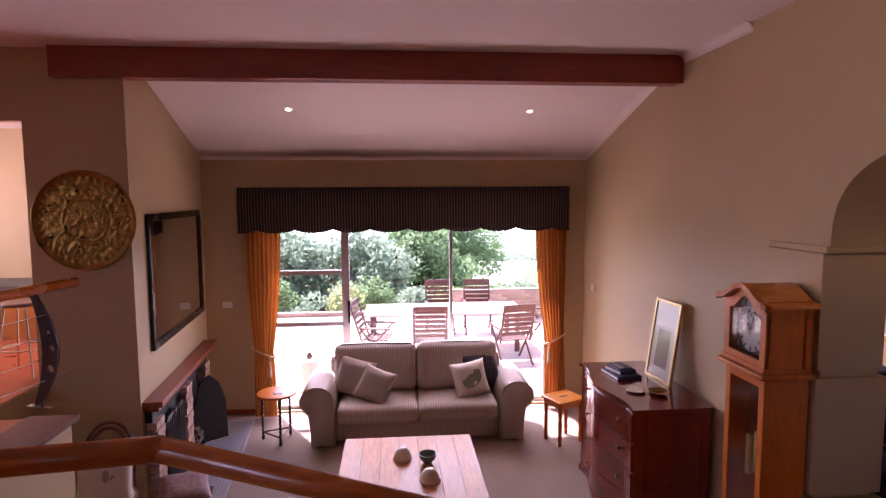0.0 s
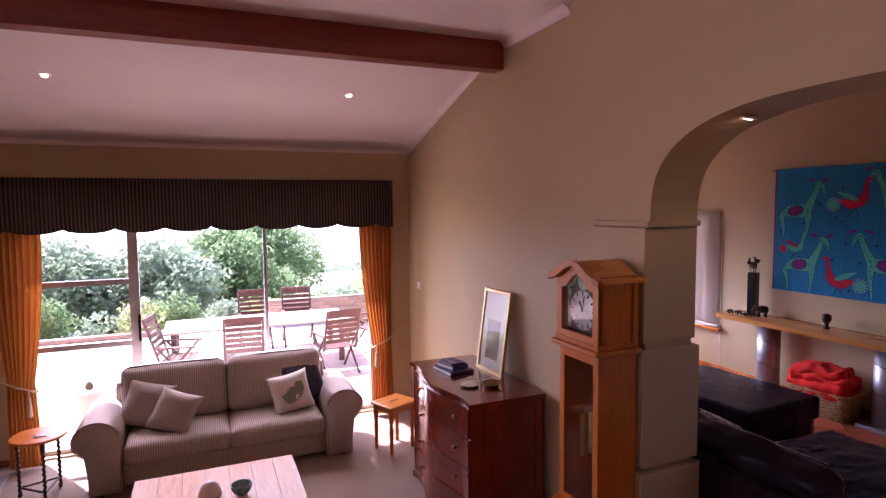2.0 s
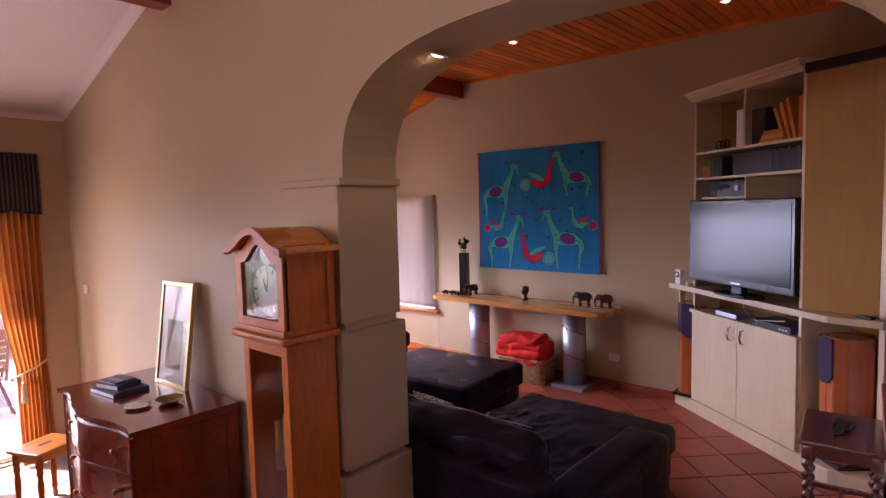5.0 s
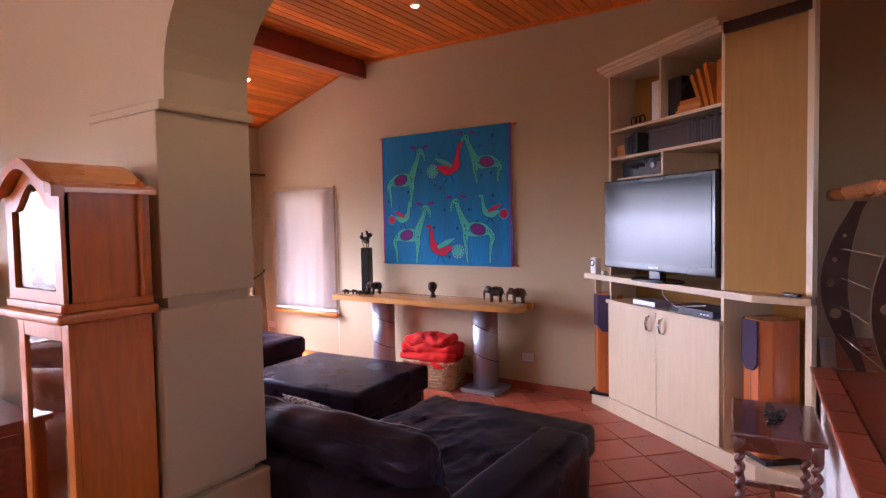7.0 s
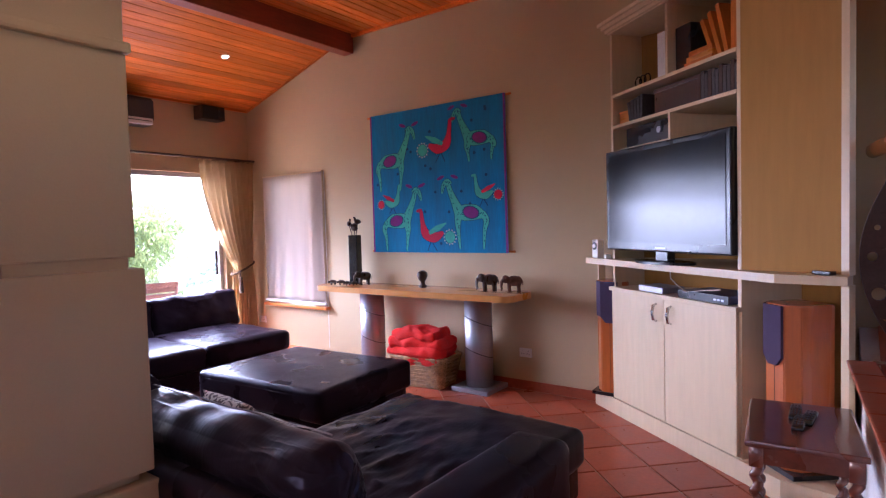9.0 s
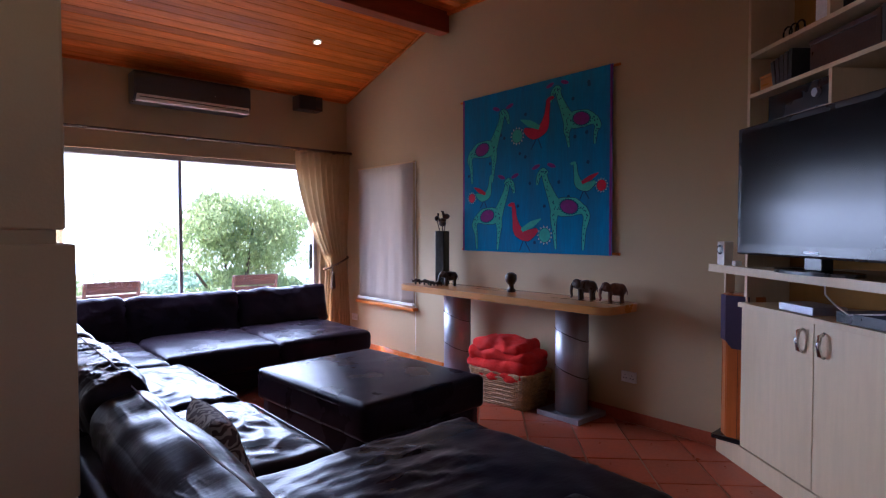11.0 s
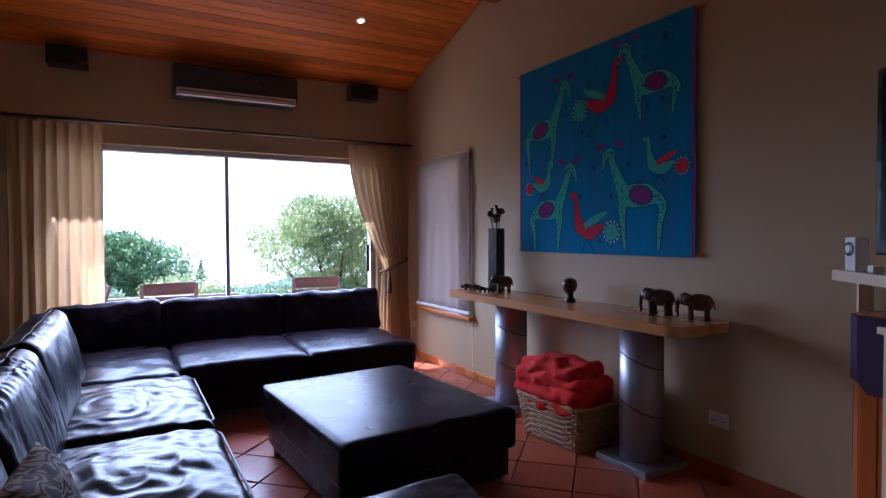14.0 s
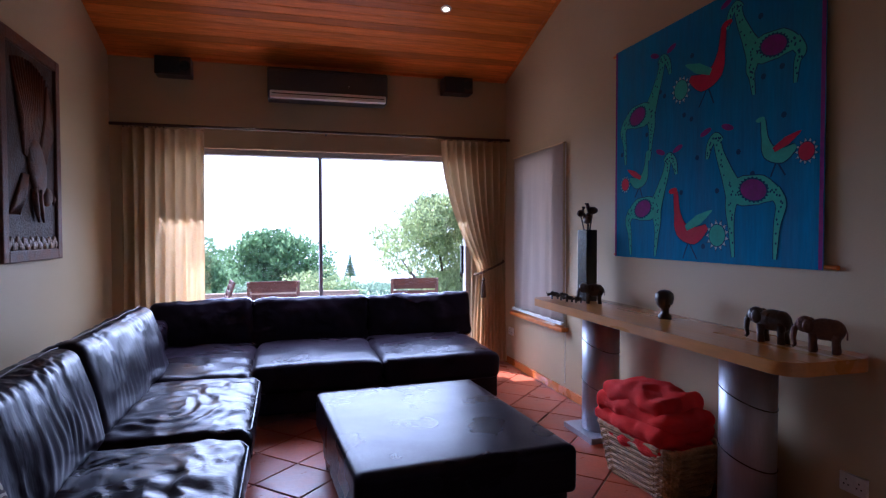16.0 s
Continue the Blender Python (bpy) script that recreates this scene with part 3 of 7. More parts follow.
def pillow(w, h, t, n=14, seed=0.0):
    """A scatter cushion lying in its x and y, with pinched corners."""
    bm = bmesh.new()
    grid = {}
    for s in (-1, 1):
        for i in range(n + 1):
            for j in range(n + 1):
                u, v = -1 + 2 * i / n, -1 + 2 * j / n
                edge = abs(u) == 1 or abs(v) == 1
                if edge and s > 0:
                    grid[s, i, j] = grid[-1, i, j]
                    continue
                k = 1 - 0.07 * (1 - u * u) * abs(v) ** 2 - 0.0
                pu, pv = u * (1 - 0.09 * (1 - v * v) * abs(u)), v * (1 - 0.09 * (1 - u * u) * abs(v))
                z = s * t / 2 * ((1 - u ** 4) * (1 - v ** 4)) ** 0.55
                z += 0.008 * noise.noise(Vector((pu * 3 + seed, pv * 3, s)))
                grid[s, i, j] = bm.verts.new((pu * w / 2, pv * h / 2, z))
    for s in (-1, 1):
        for i in range(n):
            for j in range(n):
                q = [grid[s, i, j], grid[s, i + 1, j], grid[s, i + 1, j + 1], grid[s, i, j + 1]]
                bm.faces.new(q if s > 0 else q[::-1])
    return bm


def twist_leg(h, r, m, turns=7, top=0.12, square=0.5):
    """A barley-twist leg with square blocks at top and foot."""
    bm = bmesh.new()
    seg, n = 10, 60
    rings = []
    for i in range(n + 1):
        z = h * (0.08 + 0.78 * i / n)
        a0 = 2 * math.pi * turns * i / n
        ring = []
        for k in range(seg):
            a = 2 * math.pi * k / seg
            rad = r * (0.78 + 0.30 * math.cos(a - a0))
            ring.append(bm.verts.new((rad * math.cos(a), rad * math.sin(a), z)))
        rings.append(ring)
    for a, b in zip(rings, rings[1:]):
        for k in range(seg):
            bm.faces.new((a[k], a[(k + 1) % seg], b[(k + 1) % seg], b[k]))
    box(-r, r, -r, r, h * 0.85, h, 0.003, bm, 1)
    lathe([(r * 0.6, 0), (r * 1.15, h * 0.03), (r * 0.8, h * 0.08)], None, 10, bm)
    bmesh.ops.transform(bm, matrix=m, verts=bm.verts)
    return bm


def wall_with_holes(axis, a, b, u0, u1, z0, z1, holes):
    """A straight wall across the axis from a to b, along u, with rectangular openings (u0, u1, z0, z1)."""
    bm = bmesh.new()
    us = sorted({u0, u1, *[h[0] for h in holes], *[h[1] for h in holes]})
    for p, q in zip(us, us[1:]):
        mid = (p + q) / 2
        cuts = [z0]
        for h in holes:
            if h[0] < mid < h[1]:
                cuts += [h[2], h[3]]
        cuts.append(z1)
        for lo, hi in zip(cuts[::2], cuts[1::2]):
            if hi - lo > 1e-6:
                slab([(p, lo), (q, lo), (q, hi), (p, hi)], axis, a, b, bm)
    bmesh.ops.remove_doubles(bm, verts=bm.verts, dist=1e-5)
    return bm


# ---- large structure ----
LF, UP, UPR = -0.36, 0.9, 0.79   # living room floor, upper floor and raised floor by the cabinet; the television room is at 0
LW = [(-1.84, 7.3), (-1.615, 4.84)]   # the fireplace wall, slightly skew

living_floor = structure("floor_living", box(-2.5, 3.09, 1.45, 7.3, LF - 0.15, LF), M["carpet"], "beige loop-pile carpet over the sunken living room", "carpet")
structure("floor_upper_left", prism([(-6.0, -3.2), (-1.75, -3.2), (-1.75, 4.05), (-2.42, 4.05), (-2.42, 7.3), (-6.0, 7.3)], LF - 0.15, UP - 0.01), M["wall"], "raised floor of the kitchen side", "floor")
structure("floor_upper_landing", box(-1.75, 0.3, -3.2, 1.45, LF - 0.15, UP), M["tile"], "tiled landing at the head of the stairs", "floor")
structure("floor_upper_back", box(0.3, 3.09, -3.2, -0.5, LF - 0.15, UP), M["tile"], "tiled upper floor behind the stairs", "floor")
structure("floor_upper_right", prism([(3.09, -3.2), (7.2, -3.2), (7.2, 0.95), (5.8, 0.93), (3.46, 0.73), (3.09, 0.73)], -0.15, UPR - 0.03), M["plaster"], "white plastered wall of the raised floor", "floor")
floor_tv = structure("floor_tv_room", prism([(3.09, 0.4), (7.2, 0.4), (7.2, 7.3), (3.09, 7.3)], -0.15, -0.012), M["grout"], "terracotta tiled floor laid diagonally", "floor")
structure("floor_hall", box(2.3, 3.09, -0.5, 2.98, LF - 0.15, 0.0), M["tile"], "tiled hall floor at the foot of the stairs", "floor")
for i in range(4):
    structure("stair_step", box(0.3 + 0.5 * i, 0.8 + 0.5 * i, -0.5, 1.45, LF - 0.15, UP - 0.18 * (i + 1), 0.008), M["tile"], "terracotta tiled stair step", "stair step")

# Out-of-view eave, added to block high sun from the sofa seats.
structure("roof_eave", box(-6.2, 7.25, 7.55, 8.15, 2.62, 2.74, 0.01), M["plaster"], "unseen white eave added to keep sun off the seats", "eave")

# outer wall with both sliding doors
LIV_HOLE, TV_HOLE = (-1.15, 2.62, LF + 0.02, 2.12), (3.58, 6.62, 0.02, 2.19)
structure("wall_north", wall_with_holes(1, 7.3, 7.55, -6.2, 7.25, -0.9, 4.2, [LIV_HOLE, TV_HOLE]), M["wall"], "beige painted outer wall with two sliding doors", "wall")
structure("wall_east", wall_with_holes(0, 7.0, 7.25, -3.4, 7.3, -0.9, 4.2, [(6.12, 6.86, 0.58, 2.12)]), M["wall"], "beige painted wall with a blinded window", "wall")
# The south opening is unseen, added to light the wall behind the balustrade.
structure("wall_south", wall_with_holes(1, -3.4, -3.2, -6.2, 7.25, -0.9, 4.2, [(4.3, 6.5, 1.9, 2.75)]), M["wall"], "beige painted wall with an unseen opening added for light", "wall")
# Both west openings are unseen, added to let more daylight in.
structure("wall_west", wall_with_holes(0, -6.2, -6.0, -3.2, 7.3, -0.9, 4.2, [(-1.2, 1.6, 2.0, 2.9), (5.1, 6.9, 1.9, 3.0)]), M["kitchen_wall"], "pale kitchen wall with two unseen openings added for daylight", "wall")
structure("wall_fireplace", prism([LW[1], LW[0], (-2.2, 7.3), (-2.2, 4.84)], LF, 3.66), M["wall"], "beige chimney breast wall", "wall")
structure("wall_pier", box(-2.42, -2.2, 4.84, 7.3, LF, 3.66), M["wall"], "beige pier beside the kitchen opening", "wall")
structure("wall_kitchen_header", box(-6.0, -2.42, 4.84, 4.95, 3.08, 3.66), M["wall"], "beige wall above the kitchen opening", "wall")
structure("wall_divide", box(3.09, 3.19, 3.49, 7.3, LF, 4.2), M["wall"], "beige wall between living and television rooms", "wall")


# arch wall between hall and television room
def arch_outline(y0, y1, spring, rise, n=36, power=2.25):
    mid, half = (y0 + y1) / 2, (y1 - y0) / 2
    out = []
    for i in range(n + 1):
        u = math.cos(math.pi * i / n)
        out.append((mid + half * u, spring + rise * (1 - abs(u) ** power) ** (1 / power)))
    return out


ARCH = arch_outline(0.76, 2.98, 2.15, 0.60, power=2.75)
bm = bmesh.new()
for (ya, za), (yb, zb) in zip(ARCH, ARCH[1:]):
    slab([(yb, zb), (ya, za), (ya, 4.2), (yb, 4.2)], 0, 3.09, 3.46, bm)
slab([(2.98, 2.15), (3.49, 2.15), (3.49, 4.2), (2.98, 4.2)], 0, 3.09, 3.46, bm)
slab([(-3.2, 2.15), (0.76, 2.15), (0.76, 4.2), (-3.2, 4.2)], 0, 3.09, 3.46, bm)
bmesh.ops.remove_doubles(bm, verts=bm.verts, dist=1e-5)
structure("wall_arch", bm, M["wall"], "beige wall with a wide round arch", "wall")


# Guessed window for the added south opening, out of view.
win_s = thing("window_south", "unseen high window added to light the raised floor", "window")
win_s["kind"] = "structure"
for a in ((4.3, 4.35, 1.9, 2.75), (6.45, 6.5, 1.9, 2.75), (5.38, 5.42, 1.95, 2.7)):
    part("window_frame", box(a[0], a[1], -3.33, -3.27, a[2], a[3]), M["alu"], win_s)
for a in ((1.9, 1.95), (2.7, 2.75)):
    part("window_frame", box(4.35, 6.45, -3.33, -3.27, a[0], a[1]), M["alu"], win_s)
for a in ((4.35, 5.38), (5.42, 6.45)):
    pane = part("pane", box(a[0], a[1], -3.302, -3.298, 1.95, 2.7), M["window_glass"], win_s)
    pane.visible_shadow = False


# stepped pillars that carry the arch
def pillar(name, y0, y1, inward):
    p = thing(name, "beige plastered arch pillar built in stepped courses", "pillar")
    p["kind"] = "structure"
    steps = [(LF, 0.62, 0.05), (0.65, 1.37, 0.032), (1.41, 2.11, 0.012)]
    for z0, z1, g in steps:
        lo, hi = (y0 - g, y1) if inward > 0 else (y0, y1 + g)
        part("course", box(3.07 - g, 3.46 + g, lo, hi, z0, z1, 0.008), M["wall"], p)
    for z0, z1 in ((0.62, 0.65), (1.37, 1.41)):
        part("joint", box(3.085, 3.45, y0 + (0.0 if inward > 0 else 0.0), y1, z0, z1), M["wall"], p)
    lo, hi = (y0 - 0.03, y1) if inward > 0 else (y0, y1 + 0.03)
    part("impost", box(3.062, 3.485, lo, hi, 2.11, 2.15, 0.012), M["wall"], p)
    return p


pillar("arch_pillar_north", 3.0, 3.49, 1)
pillar("arch_pillar_south", -0.4, 0.74, -1)

# ceilings
SL = (3.66 - 2.98) / (7.3 - 4.9)
structure("ceiling_living_slope", slab([(4.9, 3.66), (7.3, 2.98), (7.3, 3.1), (4.9, 3.78)], 0, -2.2, 3.09), M["ceil"], "white sloping ceiling over the living room", "ceiling")
structure("ceiling_flat", box(-6.0, 3.09, -3.2, 4.9, 3.66, 3.78), M["ceil"], "white flat ceiling", "ceiling")
structure("ceiling_kitchen", box(-6.0, -2.2, 4.95, 7.3, 3.3, 3.42), M["ceil"], "white kitchen ceiling", "ceiling")
structure("beam_living", box(-2.15, 3.09, 4.76, 4.92, 3.42, 3.665, 0.008), M["beam"], "red-stained timber ceiling beam", "beam")


def cove(bm, path, r=0.07, down=1):
    """A concave plaster cornice: points on the wall line, with the way into the room."""
    rings = []
    for p, inward, upv in path:
        p, inward, upv = Vector(p), Vector(inward), Vector(upv)
        ring = [p]
        for k in range(7):
            a = math.pi / 2 * k / 6
            ring.append(p - upv * r * (1 - math.sin(a)) + inward * r * (1 - math.cos(a)))
        rings.append([bm.verts.new(q) for q in ring])
    for a, b in zip(rings, rings[1:]):
        n = len(a)
        for i in range(n):
            bm.faces.new((a[i], a[(i + 1) % n], b[(i + 1) % n], b[i]))
    for ring in (rings[0], rings[-1]):
        bm.faces.new(ring)
    return bm


sl = Vector((0, 1, -SL)).normalized()
sup = Vector((0, SL, 1)).normalized()
bm = cove(bmesh.new(), [((3.089, 7.29, 2.985), (-1, 0, 0), sup), ((3.089, 4.92, 3.655), (-1, 0, 0), sup)])
structure("cornice_slope", bm, M["ceil"], "white plaster cove cornice", "cornice")
bm = cove(bmesh.new(), [((3.089, 4.76, 3.659), (-1, 0, 0), (0, 0, 1)), ((3.089, 3.8, 3.659), (-1, 0, 0), (0, 0, 1))])
structure("cornice_flat", bm, M["ceil"], "white plaster cove cornice", "cornice")
bm = cove(bmesh.new(), [((-1.84, 7.299, 2.982), (0, -1, 0), (0, 0, 1)), ((3.09, 7.299, 2.982), (0, -1, 0), (0, 0, 1))], 0.06)
structure("cornice_north", bm, M["ceil"], "white plaster cove cornice", "cornice")

# pine ceiling of the television room: boards run along x, joined in one mesh
TS = 0.30
bm = bmesh.new()
W_BOARD = 0.098
length = math.hypot(7.3 - 5.42, TS * (7.3 - 5.42))
for i in range(int(length / W_BOARD) + 1):
    d0, d1 = i * W_BOARD, (i + 1) * W_BOARD - 0.007
    c = 1 / math.hypot(1, TS)
    ya, yb = 7.3 - d0 * c, 7.3 - d1 * c
    za, zb = 3.0 + d0 * c * TS, 3.0 + d1 * c * TS
    e = 0.004
    slab([(ya, za + e), (ya - 0.004, za), (yb + 0.004, zb), (yb, zb + e), (yb, zb + 0.05), (ya, za + 0.05)], 0, 3.19, 7.0, bm)
ZF = 3.0 + TS * (7.3 - 5.42)
for i in range(88):
    y1 = 5.42 - i * W_BOARD
    y0 = y1 - W_BOARD + 0.007
    if y0 < -3.2:
        break
    slab([(y1, ZF + 0.004), (y1 - 0.004, ZF), (y0 + 0.004, ZF), (y0, ZF + 0.004), (y0, ZF + 0.05), (y1, ZF + 0.05)], 0, 3.46 if y1 < 3.49 else 3.19, 7.0, bm)
structure("ceiling_tv_room", bm, M["pine"], "varnished orange pine board ceiling", "ceiling")
structure("ceiling_tv_backing", slab([(-3.2, ZF + 0.06), (5.42, ZF + 0.06), (7.3, 3.06), (7.3, 3.2), (5.42, ZF + 0.2), (-3.2, ZF + 0.2)], 0, 3.19, 7.0), M["darkwood"], "dark boarding above the pine ceiling", "ceiling")
structure("beam_tv_room", box(3.19, 7.0, 5.36, 5.50, 3.36, ZF + 0.03, 0.008), M["beam"], "red-stained timber ceiling beam", "beam")
structure("ceiling_trim_slope", slab([(5.5, ZF - 0.035), (7.29, 2.985), (7.29, 3.02), (5.5, ZF + 0.0)], 0, 6.97, 6.999), M["pine"], "orange pine ceiling trim", "trim")
structure("ceiling_trim_flat", box(6.97, 6.999, 0.9, 5.36, ZF - 0.035, ZF + 0.001), M["pine"], "orange pine ceiling trim", "trim")
structure("ceiling_trim_north", box(3.19, 6.97, 7.265, 7.299, 2.985, 3.02), M["pine"], "orange pine ceiling trim", "trim")

# skirtings
structure("baseboard_east", box(6.982, 6.999, 2.7, 7.3, 0, 0.07, 0.004), M["rail"], "low varnished wood skirting", "skirting")
structure("baseboard_east_tiled", box(6.975, 6.984, 2.7, 4.1, 0, 0.085, 0.004), M["tile"], "terracotta tile skirting", "skirting")
structure("baseboard_north_living", box(-1.8, -1.16, 7.285, 7.299, LF, LF + 0.07, 0.003), M["beam"], "stained wood skirting", "skirting")
structure("baseboard_divide", box(3.075, 3.089, 3.5, 7.28, LF, LF + 0.07, 0.003), M["beam"], "stained wood skirting", "skirting")


# ---- television room ----
def seam(points, r=0.005):
    return tube(points, r, 6)


sofa = thing("sectional_sofa", "dark brown leather corner sofa with creased seats and a chaise", "sofa")
frame_m = M["leather"]
part("back_frame", soft(3.49, 3.74, 2.14, 7.05, 0.06, 0.65, 0.06, 36, 0.0, 0.006, 4), frame_m, sofa, smooth=True)
part("back_frame", soft(3.76, 6.45, 6.92, 7.16, 0.06, 0.62, 0.05, 18, 0.0, 0.006, 4), frame_m, sofa, smooth=True)
part("base", soft(3.74, 4.46, 3.3, 6.9, 0.05, 0.27, 0.03, 12), frame_m, sofa, smooth=True)
part("base", soft(4.40, 6.36, 5.84, 6.9, 0.05, 0.27, 0.03, 12), frame_m, sofa, smooth=True)
part("base", soft(3.74, 5.24, 2.11, 3.3, 0.05, 0.25, 0.03, 12), frame_m, sofa, smooth=True)
WR = M["leather_wrinkled"]
for y0, y1, sd in ((3.30, 4.40, 1.0), (4.42, 5.60, 4.2)):
    bm = swirl(soft(3.70, 4.54, y0, y1, 0.22, 0.42, 0.07, 64, 0.035, 0.012, 5, sd), 4.14, (y0 + y1) / 2, 0.42, (y1 - y0) / 2, 0.42, 0.0085, sd)
    s = part("seat_cushion", bm, WR, sofa, smooth=True)
    part("piping", seam([(4.50, y0 + 0.05, 0.405), (4.535, y0 + 0.12, 0.40), (4.535, y1 - 0.12, 0.40), (4.50, y1 - 0.05, 0.405)], 0.006), frame_m, s)
part("seat_cushion", soft(3.70, 4.47, 5.61, 6.95, 0.22, 0.42, 0.06, 26, 0.02, 0.016, 5, 8.0), WR, sofa, smooth=True)
part("seat_cushion", soft(4.46, 5.42, 5.78, 6.95, 0.22, 0.43, 0.06, 24, 0.02, 0.010, 4, 2.0), frame_m, sofa, smooth=True)
part("seat_cushion", soft(5.41, 6.37, 5.78, 6.95, 0.22, 0.43, 0.06, 24, 0.02, 0.010, 4, 5.0), frame_m, sofa, smooth=True)
part("chaise_cushion", creases(swirl(soft(3.70, 5.28, 2.08, 3.30, 0.22, 0.43, 0.06, 64, 0.02, 0.010, 4, 3.3), 4.3, 2.8, 0.8, 0.55, 0.43, 0.003, 6.1), 0.014, (3.0, 6.5, 2.0), 4.4, 0.38), WR, sofa, smooth=True)
part("arm", soft(3.62, 4.88, 1.98, 2.28, 0.06, 0.52, 0.07, 20, 0.01, 0.006, 4, 2.2), frame_m, sofa, smooth=True)
for (y0, y1), sd in zip(((2.22, 3.47), (3.45, 4.54), (4.52, 6.05)), (0.3, 2.4, 5.5)):
    mt = pose(3.76, 0, 0.42, 0, -14, 0)
    near = y0 < 3
    bm = soft(-0.10, 0.13, y0, y1, -0.06, 0.40 if near else 0.445, 0.09 if near else 0.075, 80, 0.03, 0.014, 3.5, sd, axis=0)
    pleats(bm, y0, y1, -0.06, 0.40, 0.0015 if near else 0.0042, sd)
    creases(bm, 0.011 if near else 0.010, (13.0, 4.0, 13.0) if near else (9.0, 9.0, 2.5), sd)
    bm.transform(mt)
    c = part("back_cushion", bm, M["leather_pleated"], sofa, smooth=True)
    part("stitching", tube([mt @ Vector((0.06, y0 + 0.07 + (y1 - y0 - 0.14) * k / 12, (0.412 if near else 0.452) + 0.004 * math.sin(k * 1.7 + sd))) for k in range(13)], 0.003, 5), M["stitch"], c, "pale contrast stitching")
for (x0, x1), sd in zip(((3.60, 4.43), (4.41, 5.455), (5.445, 6.46)), (1.3, 4.4, 6.5)):
    mt = pose((x0 + x1) / 2, 6.93, 0.42, -12, (-2.6, -0.4, -1.2)[int(sd / 2.5)], 0)
    part("back_cushion", creases(soft((x0 - x1) / 2, (x1 - x0) / 2, -0.13, 0.10, -0.06, 0.375, 0.055, 56, 0.035, 0.016, 5.5, sd, axis=1, m=mt), 0.012, (5.0, 5.0, 5.0), sd), frame_m, sofa, smooth=True)
for x, y in ((3.6, 2.4), (3.6, 6.9), (6.4, 7.0), (6.4, 6.25), (5.05, 2.25), (5.05, 3.2)):
    part("foot", lathe([(0.03, 0), (0.035, 0.06)], pose(x, y, 0), 12), M["black"], sofa)

cush = thing("scatter_cushion", "brown and cream paisley cushion leaning on the leather sofa", "cushion", pose(3.95, 3.15, 0.60, 70, 0, 84))
part("cover", pillow(0.38, 0.38, 0.14, seed=3), M["paisley"], cush, smooth=True)

ott = thing("ottoman", "square dark brown leather ottoman", "ottoman", pose(5.45, 4.45, 0, 0, 0, 4) @ Matrix.Translation((-5.45, -4.53, 0)))
part("base", soft(4.95, 5.91, 3.91, 5.15, 0.04, 0.22, 0.03, 12), frame_m, ott, smooth=True)
t0 = part("top_cushion", soft(4.92, 5.94, 3.88, 5.18, 0.20, 0.42, 0.035, 40, 0.014, 0.0025, 3, 1.4), frame_m, ott, smooth=True)
for z in (0.375,):
    part("piping", tube([(4.925, 3.92, z), (4.955, 3.885, z), (5.905, 3.885, z), (5.935, 3.92, z), (5.935, 5.14, z), (5.905, 5.175, z), (4.955, 5.175, z), (4.925, 5.14, z)], 0.006, 6, closed=True), frame_m, t0)
for x in (4.99, 5.91):
    for y in (4.03, 5.03):
        part("foot", lathe([(0.03, 0), (0.035, 0.05)], pose(x, y, 0), 12), M["black"], ott)


# console with steel columns
def rounded(x0, x1, y0, y1, r, n=5):
    out = []
    for cx, cy, a0 in ((x1 - r, y1 - r, 0), (x0 + r, y1 - r, 90), (x0 + r, y0 + r, 180), (x1 - r, y0 + r, 270)):
        for k in range(n + 1):
            a = radians(a0 + 90 * k / n)
            out.append((cx + r * math.cos(a), cy + r * math.sin(a)))
    return out


console = thing("console_table", "oak-topped console table on brushed steel columns", "console table")
bm = prism(rounded(6.53, 6.985, 3.24, 5.60, 0.10, 14), 0.835, 0.89)
bmesh.ops.bevel(bm, geom=[e for e in bm.edges if abs(e.verts[0].co.z - e.verts[1].co.z) < 1e-6], offset=0.012, segments=2, affect='EDGES')
part("tabletop", bm, M["oak"], console, "honey-coloured oak top with rounded corners")
for y in (3.72, 5.02):
    col = part("column", lathe([(0.125, 0.04), (0.125, 0.835)], pose(6.80, y, 0), 36), M["steel"], console, "brushed steel column", True)
    for h in (0.34, 0.62):
        part("seam", tube([(6.80 + 0.126 * math.cos(a), y + 0.126 * math.sin(a), h + 0.05 * math.sin(a - 0.6)) for a in [2 * math.pi * k / 28 for k in range(28)]], 0.0028, 5, closed=True), M["black"], col)
    part("base_plate", box(6.62, 6.98, y - 0.19, y + 0.19, 0.0, 0.04, 0.004), M["steel"], console)


